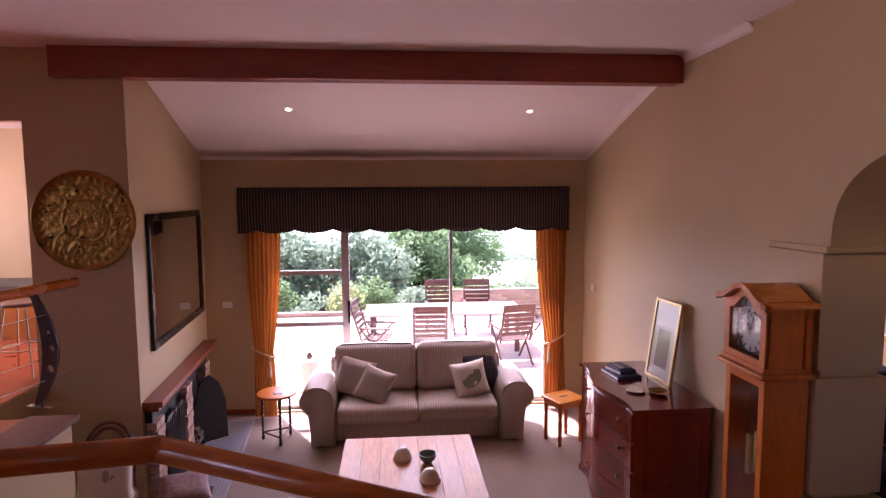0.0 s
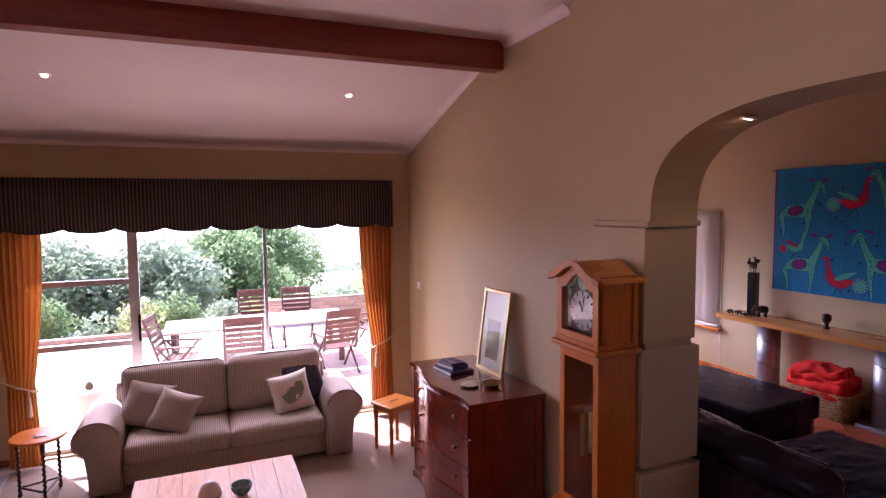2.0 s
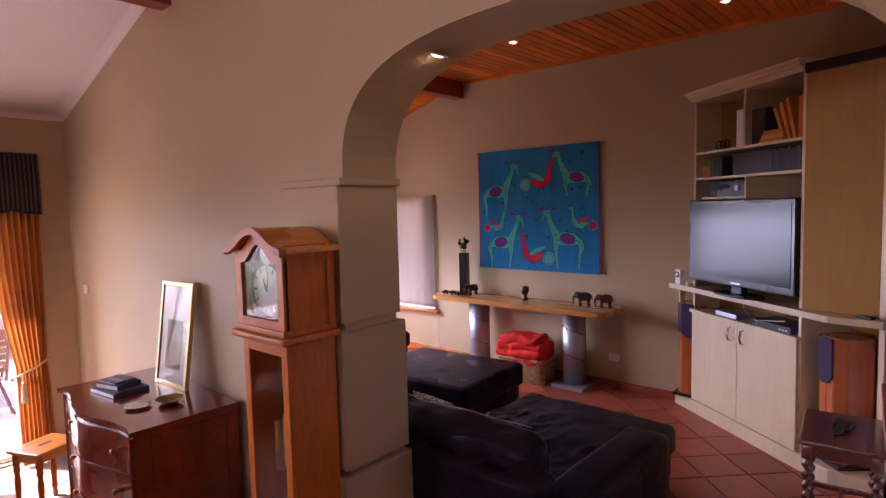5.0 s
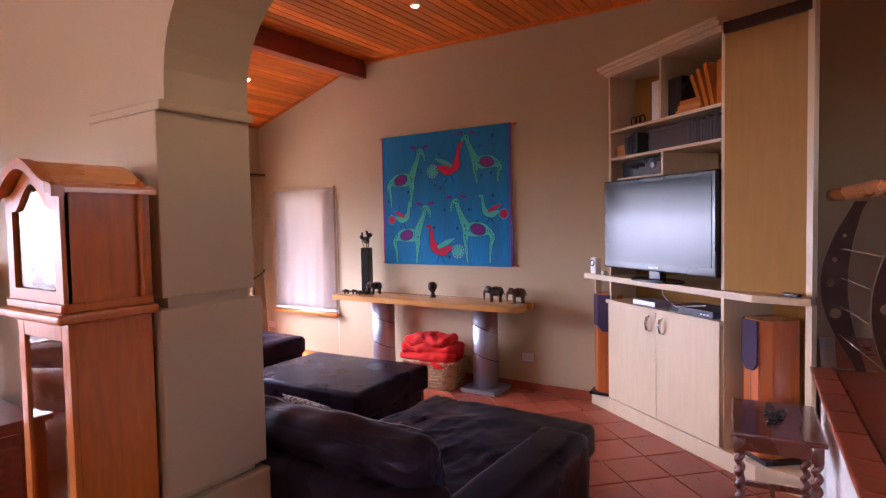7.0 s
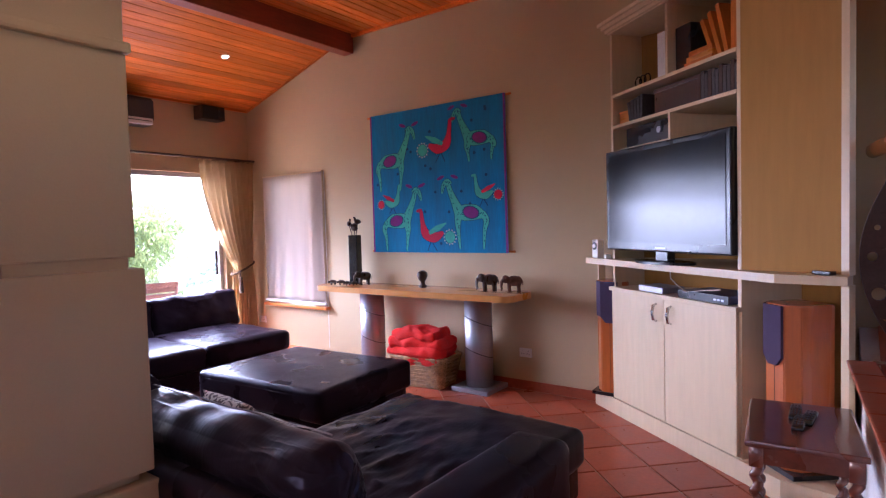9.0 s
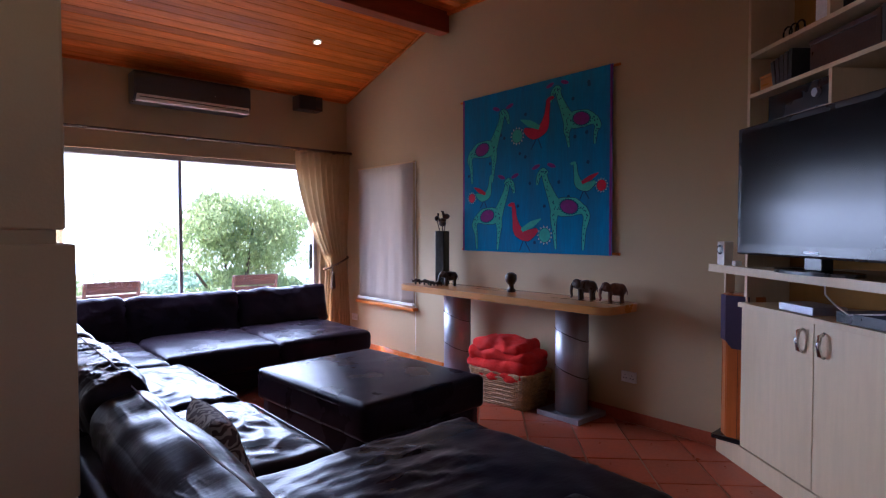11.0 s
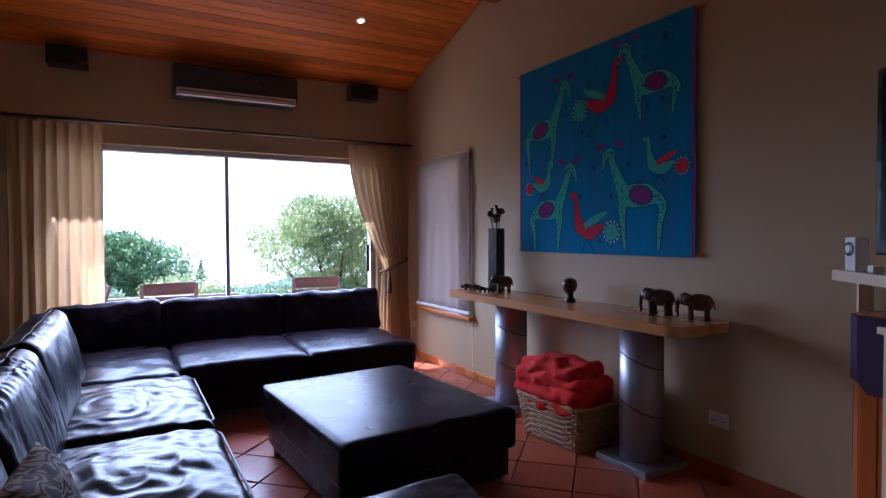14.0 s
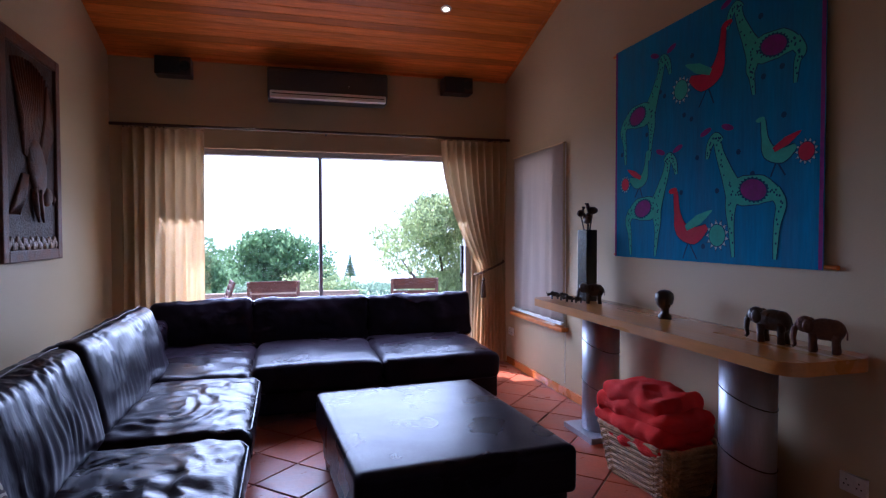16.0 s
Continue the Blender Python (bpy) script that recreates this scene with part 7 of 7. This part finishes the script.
part("dial_centre", lathe([(0.001, 0), (0.086, 0), (0.086, 0.002), (0.001, 0.002)], dm, 32), M["brass"], dial)
part("moon_disc", lathe([(0.001, 0), (0.05, 0), (0.05, 0.003), (0.001, 0.003)], pose(CX0 + 0.034, hm, 1.78, 0, -90, 0), 28), M["steel"], dial)
for k in range(12):
    a = radians(30 * k)
    o = part("numeral", box(-0.004, -0.0032, -0.005, 0.005, 0.092, 0.118), M["black"], dial)
    o.matrix_world = Matrix.Translation((CX0 + 0.0345, hm, 1.605)) @ pose(0, 0, 0, math.degrees(a))
for a, l, w in ((-28, 0.06, 0.006), (12, 0.095, 0.004)):
    o = part("clock_hand", box(-0.008, -0.006, -w, w, -0.01, l), M["black"], dial)
    o.matrix_world = Matrix.Translation((CX0 + 0.0345, hm, 1.605)) @ pose(0, 0, 0, a)

# fireplace wall: local x along the wall from the pier, y out into the room
fdir = Vector((LW[0][0] - LW[1][0], LW[0][1] - LW[1][1], 0)).normalized()
FW = Matrix(((fdir.x, fdir.y, 0, LW[1][0]), (fdir.y, -fdir.x, 0, LW[1][1]), (0, 0, 1, LF), (0, 0, 0, 1)))
fire = thing("fireplace", "low brick fireplace with a stained wooden mantel", "fireplace", FW)
part("mantel", box(0.02, 2.25, 0.002, 0.17, 1.0, 1.055, 0.01), M["beam"], fire, "dark stained wooden mantel shelf")
part("mantel_moulding", box(0.05, 2.2, 0.002, 0.13, 0.955, 0.999, 0.012), M["beam"], fire)
# Flat black sheet; its colour stands in for the dark, shaded fireplace opening.
part("firebox", box(0.34, 1.85, 0.001, 0.012, 0.0, 0.95), M["black_matt"], fire)
part("lintel", box(0.05, 2.1, 0.013, 0.07, 0.86, 0.954), M["black_matt"], fire)
for x0 in (0.06, 1.02, 1.86):
    for k in range(11):
        for h in range(1 if k % 2 else 2):
            w = 0.22 if k % 2 else 0.105
            part("brick", box(x0 + h * 0.115, x0 + h * 0.115 + w, 0.014, 0.105 + 0.004 * math.sin(k * 3 + x0 * 9), 0.002 + k * 0.078, 0.002 + k * 0.078 + 0.068, 0.004), M["brick"], fire)
for k in range(5):
    part("log", tube([(1.35 + 0.03 * k, 0.05 + 0.03 * (k % 2), 0.08 + 0.05 * (k // 2)), (1.78, 0.06 + 0.03 * (k % 2), 0.09 + 0.05 * (k // 2))], 0.035, 9), M["bark"], fire)
slt = thing("slate_slab", "dark slate slab leaning in the fireplace corner", "slate slab", pose(-1.56, 6.50, LF, -8, 0, 38))
part("slab", slab([(-0.20, 0), (0.17, 0), (0.18, 0.45), (0.12, 0.66), (0.02, 0.76), (-0.10, 0.68), (-0.19, 0.40)], 1, -0.02, 0.02), M["black_matt"], slt)
stove = thing("fire_screen", "black iron fire screen before the hearth", "fire screen", FW @ pose(0.62, 0.09, 0))
part("frame", box(-0.27, 0.27, -0.012, 0.012, 0.0, 0.78, 0.01), M["black"], stove)
for k in range(9):
    part("bar", box(-0.24 + 0.06 * k - 0.006, -0.24 + 0.06 * k + 0.006, 0.012, 0.022, 0.05, 0.74), M["slate"], stove)
mat_ = thing("hearth_plate", "grey checker-plate steel sheet on the hearth", "hearth plate", FW)
part("sheet", box(0.25, 2.2, 0.13, 0.60, 0.004, 0.012), M["plate"], mat_)
bm = bmesh.new()
for i in range(46):
    for j in range(11):
        x, y = 0.27 + i * 0.042, 0.15 + j * 0.042
        t = 45 if (i + j) % 2 else -45
        bmesh.ops.create_cube(bm, size=1, matrix=pose(x, y, 0.0135, 0, 0, t) @ Matrix.Diagonal((0.034, 0.009, 0.005, 1)))
tagged(part("tread_pattern", bm, M["steel"], mat_), kind="stuff")
mir = thing("wall_mirror", "large dark-framed mirror above the mantel", "mirror", FW)
MZ0, MZ1 = 1.06 - LF, 2.31 - LF
for a in ((0.34, 0.41, MZ0, MZ1), (2.18, 2.25, MZ0, MZ1), (0.41, 2.18, MZ0, MZ0 + 0.07), (0.41, 2.18, MZ1 - 0.07, MZ1)):
    part("frame", box(a[0], a[1], 0.002, 0.035, a[2], a[3], 0.008), M["black"], mir)
part("mirror_glass", box(0.41, 2.18, 0.006, 0.014, MZ0 + 0.07, MZ1 - 0.07), M["mirror"], mir)

# beaten brass tray on the pier
tray = thing("brass_tray", "large round beaten brass tray hung on the wall", "wall tray", pose(-1.965, 4.835, 2.27, 90, 0, 0))
bm = bmesh.new()
nr, na, R = 44, 200, 0.405
rings = []
for i in range(nr + 1):
    f = i / nr
    row = []
    for k in range(na):
        a = 2 * math.pi * k / na
        r = R * f
        h = 0.012 if f < 0.9 else 0.012 + 0.02 * (f - 0.9) / 0.1
        q = Vector((r * math.cos(a), r * math.sin(a), 0))
        h += 0.006 * noise.noise(q * 24) * (f < 0.86) + 0.005 * noise.noise(q * 60) * (f < 0.86) + 0.004 * math.sin(f * 60) * (0.35 < f < 0.5)
        h += 0.006 * math.sin(k * 2 * math.pi / na * 36) * (0.82 < f < 0.9)
        row.append(bm.verts.new((q.x, q.y, h)))
    rings.append(row)
for a, b in zip(rings, rings[1:]):
    for k in range(na):
        bm.faces.new((a[k], a[(k + 1) % na], b[(k + 1) % na], b[k]))
bmesh.ops.remove_doubles(bm, verts=bm.verts, dist=1e-6)
part("dish", bm, M["brass"], tray, smooth=True)
part("rim", tube([(R * math.cos(a), R * math.sin(a), 0.034) for a in [2 * math.pi * k / 60 for k in range(60)]], 0.009, 8, closed=True), M["brass"], tray)

# cane chair with cushions below the landing
cane = thing("cane_chair", "dark bentwood cane chair with a hooped back", "chair", pose(-1.75, 4.45, LF, 0, 0, 12))
part("seat", lathe([(0.19, 0.385), (0.215, 0.395), (0.215, 0.42), (0.19, 0.43)], None, 28), M["wicker"], cane, "woven cane seat")
part("seat_ring", tube([(0.215 * math.cos(a), 0.215 * math.sin(a), 0.405) for a in [2 * math.pi * k / 28 for k in range(28)]], 0.018, 8, closed=True), M["carving_red"], cane)
for k in range(4):
    a = radians(45 + 90 * k)
    part("leg", tube([(0.17 * math.cos(a), 0.17 * math.sin(a), 0.39), (0.22 * math.cos(a), 0.22 * math.sin(a), 0.0)], [0.019, 0.014], 9), M["carving_red"], cane)
for w, top, y in ((0.185, 0.97, 0.17), (0.150, 0.93, 0.15)):
    part("back_hoop", tube([(w * math.cos(math.pi * k / 16), y + 0.05 * math.sin(math.pi * k / 16), 0.70 + (top - 0.70) * math.sin(math.pi * k / 16) if 0 < k < 16 else 0.42) for k in range(17)], 0.014, 8), M["carving_red"], cane)
scatter("cream cushion with a printed flower on the cane chair", pose(-1.72, 4.40, LF + 0.61, 74, 0, 12), "cushion_white", 0.42, 6)
for k, (u, v, w) in enumerate(((0.02, 0.03, 0.05), (0.07, 0.0, 0.04), (0.03, -0.05, 0.045))):
    pr = part("print", slab([(u + w * math.cos(q) * 0.5, v + w * math.sin(q)) for q in [2 * math.pi * i / 12 for i in range(12)]], 2, 0.074 - 0.004 * k, 0.077 - 0.004 * k), M["cushion_grey"], bpy.data.objects[[o.name for o in bpy.data.objects if o.name.startswith("scatter_cushion")][-1]], "grey printed petals")
foot_stool = thing("foot_stool", "dark wooden foot stool beside the fireplace", "foot stool", pose(-1.16, 4.52, LF, 0, 0, 10))
part("top", box(-0.2, 0.2, -0.17, 0.17, 0.33, 0.36, 0.008), M["carving"], foot_stool)
for x in (-0.16, 0.16):
    for y in (-0.13, 0.13):
        part("leg", lathe([(0.014, 0), (0.022, 0.04), (0.014, 0.1), (0.024, 0.2), (0.016, 0.33)], pose(x, y, 0), 12), M["carving"], foot_stool, smooth=True)
scatter("mauve patterned cushion lying on the foot stool", pose(-1.16, 4.50, LF + 0.44, 12, 4, 24), "paisley_mauve", 0.42, 7)

socket(-1.57, 7.299, 1.09, -90, "white light switch beside the gold curtain", "light_switch")
socket(3.089, 6.93, 1.28, 180, "white light switch on the beige wall", "light_switch")

# kitchen glimpsed past the pier
bar = thing("kitchen_counter", "low yellow kitchen unit with a dark stone top", "counter")
part("body", box(-4.8, -2.6, 6.5, 7.1, UP, UP + 0.55), M["curtain_gold"], bar, "yellow painted front")
part("worktop", box(-4.85, -2.5, 6.42, 7.15, UP + 0.55, UP + 0.60, 0.006), M["slate"], bar, "dark stone worktop")
bs = thing("bar_stool", "tubular chrome bar stool with a wooden seat", "bar stool", pose(-2.72, 5.15, UP))
part("seat", lathe([(0.16, 0.62), (0.17, 0.635), (0.16, 0.65)], None, 24), M["redwood"], bs)
for k in range(4):
    a = radians(45 + 90 * k)
    part("leg", tube([(0.22 * math.cos(a), 0.22 * math.sin(a), 0), (0.12 * math.cos(a), 0.12 * math.sin(a), 0.62)], 0.011, 8), M["chrome"], bs)
part("foot_ring", tube([(0.18 * math.cos(a), 0.18 * math.sin(a), 0.24) for a in [2 * math.pi * k / 24 for k in range(24)]], 0.009, 7, closed=True), M["chrome"], bs)
# Unseen ceiling light, added to brighten the kitchen.
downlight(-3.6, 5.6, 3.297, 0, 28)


# ---- terrace and garden ----
structure("ground", slab([(18.5, -2.6), (60, -4.6), (335, -26), (335, -30), (18.5, -4)], 0, -400, 400), M["grass"], "green hillside falling away behind the terrace", "ground")
structure("ground_near", prism([(-60, 7.55), (60, 7.55), (60, 18.6), (-60, 18.6)], -1.6, -1.1), M["grass"], "garden ground behind the terrace", "ground")
terrace = structure("terrace_living", box(-7.0, 3.3, 7.55, 13.6, -0.9, LF - 0.05), M["grout"], "pale paved terrace outside the living room", "terrace")
terrace2 = structure("terrace_tv", box(3.3, 10.0, 7.55, 11.6, -0.9, -0.23), M["paver"], "pale paved terrace outside the television room", "terrace")

structure("garden_kerb", box(-7.0, 1.9, 13.62, 13.8, -1.2, LF + 0.05, 0.02), M["brick"], "low brown terrace kerb", "kerb")
# low brick wall round the terrace
bwall = structure("garden_wall", box(1.9, 6.2, 13.62, 13.78, -1.2, 0.18), M["grout"], "low red-brown face-brick garden wall", "garden wall")


def leaves(n, blobs, size, seed, droop=0.0):
    """Many small leaf blades scattered through overlapping clumps, as vertex and face lists."""
    rng = np.random.default_rng(seed)
    vs, fs = [], []
    vol = np.array([b[3] * b[4] * b[5] for b in blobs])
    share = vol ** 0.7
    share = share / share.sum()
    for b, f in zip(blobs, share):
        k = int(n * f)
        d = rng.normal(size=(k, 3))
        d /= np.linalg.norm(d, axis=1)[:, None]
        rad = rng.uniform(0.55, 1.05, k) ** 0.6
        lump = 1 + 0.22 * np.sin(d[:, 0] * 7 + b[0]) * np.cos(d[:, 2] * 8 + b[1]) + 0.12 * np.sin(d[:, 1] * 13)
        p = d * (rad * lump)[:, None] * np.array(b[3:6]) + np.array(b[0:3])
        a = rng.normal(size=(k, 3))
        a[:, 2] -= droop * 2
        a /= np.linalg.norm(a, axis=1)[:, None]
        c = np.cross(a, rng.normal(size=(k, 3)))
        c /= np.linalg.norm(c, axis=1)[:, None]
        s = size * rng.uniform(0.5, 1.4, k)
        for q, u, v, w in zip(p, a, c, s):
            i = len(vs)
            vs += [q - u * w, q + v * w * 0.45, q + u * w, q - v * w * 0.45]
            fs.append((i, i + 1, i + 2, i + 3))
    return vs, fs


def tree(name, label, x, y, base, trunk_h, blobs, n, size, mat, seed, droop=0.0, r=0.14):
    t = thing(name, label, "tree", pose(x, y, base))
    part("trunk", tube([(0, 0, -0.3), (0.05, 0.02, trunk_h * 0.4), (-0.04, 0.0, trunk_h * 0.75), (0.0, 0.05, trunk_h)], [r * 1.3, r, r * 0.8, r * 0.5], 9), M["bark"], t, smooth=True)
    for b in blobs[:7]:
        part("limb", tube([(0, 0, trunk_h * 0.55), (b[0] * 0.5, b[1] * 0.5, (trunk_h * 0.6 + b[2]) / 2), (b[0], b[1], b[2])], [r * 0.55, r * 0.35, r * 0.1], 6), M["bark"], t)
    vs, fs = leaves(n, blobs, size, seed, droop)
    me = bpy.data.meshes.new("crown")
    me.from_pydata([tuple(v) for v in vs], [], fs)
    me.materials.append(M[mat])
    o = new("crown", me)
    o.parent = t
    return t


def clumps(n, rx, ry, rz, cz, r, seed):
    rng = random.Random(seed)
    out = []
    for _ in range(n):
        a, q = rng.uniform(0, 6.28), rng.uniform(0.2, 1.0)
        h = rng.uniform(-1, 1)
        k = math.sqrt(max(0.05, 1 - h * h)) * q
        s = r * rng.uniform(0.7, 1.3)
        out.append((rx * k * math.cos(a), ry * k * math.sin(a), cz + rz * h, s, s, s * 0.8))
    return out


tree("tree", "grey-green feathery tree beyond the terrace", -3.4, 19.0, -2.2, 2.0, clumps(30, 2.2, 1.4, 1.2, 2.0, 0.75, 1), 18000, 0.085, "leaf_grey", 11)
tree("tree", "grey-green feathery tree behind the garden wall", -0.7, 18.4, -2.2, 2.0, clumps(30, 1.7, 1.4, 1.2, 2.0, 0.7, 2), 18000, 0.085, "leaf_grey", 12)
tree("tree", "dense dark green tree behind the garden wall", 1.2, 21.0, -2.6, 2.0, clumps(32, 1.8, 1.6, 1.4, 2.3, 0.8, 3), 20000, 0.09, "leaf_dark", 13)
tree("tree", "dense dark green round tree below the terrace", 3.3, 38.0, -3.6, 2.4, clumps(38, 4.0, 2.4, 1.7, 2.5, 1.3, 4), 22000, 0.14, "leaf_dark", 14)
tree("tree", "dark green tree far behind the terrace", -7.5, 23.0, -2.6, 2.4, clumps(26, 3.0, 2.0, 1.4, 2.6, 1.0, 5), 14000, 0.07, "leaf_dark", 15)
tree("tree", "light green bushy tree beside the garden wall", 5.6, 17.6, -2.2, 1.4, clumps(20, 1.4, 1.0, 0.6, 1.5, 0.6, 6), 10000, 0.05, "leaf_light", 16)
tree("tree", "light green drooping willow-like tree beyond the terrace", 9.05, 16.2, -2.55, 2.2, clumps(54, 2.5, 1.3, 1.6, 3.1, 0.55, 7), 46000, 0.05, "leaf_light", 17, 0.9)
for k in range(16):
    bx = -6.5 + k * 0.95
    m_ = ("leaf_light", "leaf_dark", "leaf_grey")[k % 3]
    t = thing("bush", "leafy bush along the garden wall", "bush", pose(bx, 14.7 + 0.5 * math.sin(k * 2.1), -1.1), "garden bushes")
    vs, fs = leaves(2600, clumps(7, 0.5, 0.4, 0.35, 0.75, 0.4, 40 + k), 0.05, 60 + k)
    me = bpy.data.meshes.new("foliage")
    me.from_pydata([tuple(v) for v in vs], [], fs)
    me.materials.append(M[m_])
    o = new("foliage", me)
    o.parent = t
    part("stem", tube([(0, 0, -0.05), (0.02, 0, 0.4), (0, 0.03, 0.8)], [0.03, 0.025, 0.01], 6), M["bark"], t)
pine = thing("pine_tree", "conical pine tree far off in the valley", "tree", pose(31.5, 250, -18.6))
part("trunk", tube([(0, 0, -1), (0, 0, 11.0)], [0.4, 0.06], 7), M["bark"], pine)
blobs = [(0, 0, 1.8 + 0.85 * k, 2.6 - 0.225 * k, 2.6 - 0.225 * k, 0.28) for k in range(11)]
vs, fs = leaves(4200, blobs, 0.3, 33)
me = bpy.data.meshes.new("crown")
me.from_pydata([tuple(v) for v in vs], [], fs)
me.materials.append(M["leaf_dark"])
o = new("crown", me)
o.parent = pine
vs, fs = leaves(30000, [(-25 + 6.5 * k, 72 + 9 * math.sin(k * 1.7), -5.4, 4.5, 3, 1.3 + 0.5 * math.sin(k * 2.7)) for k in range(14)], 0.28, 77)
me = bpy.data.meshes.new("far_woods")
me.from_pydata([tuple(v) for v in vs], [], fs)
me.materials.append(M["leaf_grey"])
tagged(new("far_woods", me), "hazy band of far woods", "woods", kind="stuff")


# slatted garden chairs and table
def garden_chair(m):
    c = thing("garden_chair", "slatted red-brown wooden garden chair on the terrace", "chair", m, "garden chairs")
    R_ = M["redwood"]
    for k in range(6):
        part("seat_slat", box(-0.26, 0.26, -0.22 + 0.075 * k, -0.16 + 0.075 * k, 0.42, 0.437), R_, c)
    for k in range(6):
        z = 0.52 + 0.085 * k
        part("back_slat", box(-0.25, 0.25, 0.24 + 0.03 * k, 0.255 + 0.03 * k, z, z + 0.062), R_, c)
    part("top_slat", box(-0.27, 0.27, 0.41, 0.43, 1.0, 1.075, 0.006), R_, c)
    for x in (-0.27, 0.27):
        part("back_post", tube([(x, 0.22, 0.40), (x, 0.43, 1.07)], 0.02, 6), R_, c)
        part("leg", tube([(x, -0.26, 0.0), (x, 0.24, 0.62)], 0.02, 6), R_, c)
        part("leg", tube([(x, 0.36, 0.0), (x, -0.22, 0.62)], 0.02, 6), R_, c)
        part("armrest", box(x - 0.03, x + 0.03, -0.28, 0.28, 0.62, 0.645, 0.005), R_, c)
    return c


TL = LF - 0.05
first = garden_chair(pose(2.55, 9.5, TL, 0, 0, 190))
for x, y, z, a in ((1.5, 11.7, TL, 2), (2.3, 11.7, TL, -3), (0.25, 9.75, TL, 80), (3.5, 10.7, TL, -80), (1.15, 9.5, TL, 178), (4.545, 8.67, -0.23, 184), (6.265, 8.67, -0.23, 172)):
    copy_thing(first, pose(x, y, z, 0, 0, a))
gt = thing("garden_table", "pale wooden garden table on the terrace", "table")
for k in range(9):
    part("slat", box(0.0, 2.95, 10.05 + 0.125 * k, 10.165 + 0.125 * k, TL + 0.71, TL + 0.74), M["paver"], gt)
for x in (0.15, 2.8):
    for y in (10.12, 11.08):
        part("leg", box(x - 0.04, x + 0.04, y - 0.04, y + 0.04, TL, TL + 0.709), M["redwood"], gt)
pot = thing("flower_pot", "pot of bright pink flowers on the terrace", "flower pot", pose(1.41, 9.98, TL + 0.005))
part("pot", lathe([(0.11, 0), (0.15, 0.34), (0.165, 0.36), (0.14, 0.36)], None, 18), M["ceramic"], pot)
vs, fs = leaves(220, [(0, 0, 0.46, 0.17, 0.15, 0.09)], 0.022, 5)
me = bpy.data.meshes.new("flowers")
me.from_pydata([tuple(v) for v in vs], [], fs)
me.materials.append(M["batik_red"])
o = new("flowers", me)
o.parent = pot
stump = thing("log_stool", "pale tree-stump stool outside the door", "stump", pose(-0.72, 8.35, TL))
part("log", lathe([(0.19, 0), (0.185, 0.2), (0.195, 0.45), (0.185, 0.47)], None, 22), M["paver"], stump, smooth=True)
owl = part("knob", lathe([(0.03, 0), (0.05, 0.03), (0.03, 0.08), (0.01, 0.10)], pose(0.0, 0, 0.47), 12), M["bark"], stump)

# glowing sheet that imitates bright haze far beyond the garden
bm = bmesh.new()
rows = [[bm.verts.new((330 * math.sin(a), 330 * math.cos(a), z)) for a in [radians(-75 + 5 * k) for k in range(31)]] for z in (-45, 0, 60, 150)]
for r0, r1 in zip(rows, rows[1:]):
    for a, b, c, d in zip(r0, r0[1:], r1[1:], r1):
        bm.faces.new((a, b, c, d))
structure("backdrop", bm, M["haze"], "glowing backdrop sheet imitating bright haze over the distance", "sky")


# ---- pieces of floors and walls, last ----
def clip(poly, x0, x1, y0, y1):
    """An outline cut to a rectangle."""
    for axis, lim, keep in ((0, x0, 1), (0, x1, -1), (1, y0, 1), (1, y1, -1)):
        out = []
        for i, p in enumerate(poly):
            q = poly[(i + 1) % len(poly)]
            a, b = keep * (p[axis] - lim) >= 0, keep * (q[axis] - lim) >= 0
            if a:
                out.append(p)
            if a != b:
                f = (lim - p[axis]) / (q[axis] - p[axis])
                out.append((p[0] + f * (q[0] - p[0]), p[1] + f * (q[1] - p[1])))
        poly = out
        if not poly:
            return poly
    return poly


TILE, GAP = 0.335, 0.010
h = (TILE - GAP) / 2
whole = mesh_of("tile", box(-h, h, -h, h, -0.012, 0.0, 0.003, seg=1), M["tile"])
R2 = math.sqrt(0.5)
for i in range(-30, 31):
    for j in range(-30, 31):
        cx, cy = 5.0 + (i - j) * TILE * R2, 4.1 + (i + j) * TILE * R2
        corner = [(cx + R2 * (a - b) * h, cy + R2 * (a + b) * h) for a, b in ((-1, -1), (1, -1), (1, 1), (-1, 1))]
        cut = clip(corner, 3.2, 6.975, 0.6, 7.29)
        if len(cut) < 3:
            continue
        area = abs(sum(cut[k][0] * cut[(k + 1) % len(cut)][1] - cut[(k + 1) % len(cut)][0] * cut[k][1] for k in range(len(cut)))) / 2
        if area < 0.002:
            continue
        if area > 4 * h * h - 1e-6:
            o = new("tile", whole)
            o.matrix_world = pose(cx, cy, random.uniform(-0.001, 0.001), 0, 0, 45)
        else:
            o = new("tile", mesh_of("tile", prism(cut, -0.012, 0.0), M["tile"]))
        o.parent = floor_tv

brick = mesh_of("brick", box(-0.108, 0.108, -0.10, 0.10, 0, 0.068, 0.004, seg=1), M["brick"])
for row in range(7):
    for k in range(18):
        x = 2.02 + 0.232 * k + (0.116 if row % 2 else 0)
        o = new("brick", brick)
        o.parent = bwall
        o.matrix_world = pose(x, 13.70, TL + 0.005 + 0.079 * row)
pv = mesh_of("paver", box(-0.196, 0.196, -0.196, 0.196, -0.03, 0.0, 0.006, seg=1), M["paver"])
for i in range(17):
    for j in range(15):
        o = new("paver", pv)
        o.parent = terrace
        o.matrix_world = pose(-3.3 + 0.4 * i, 7.76 + 0.4 * j, TL + 0.004 + random.uniform(-0.001, 0.001))
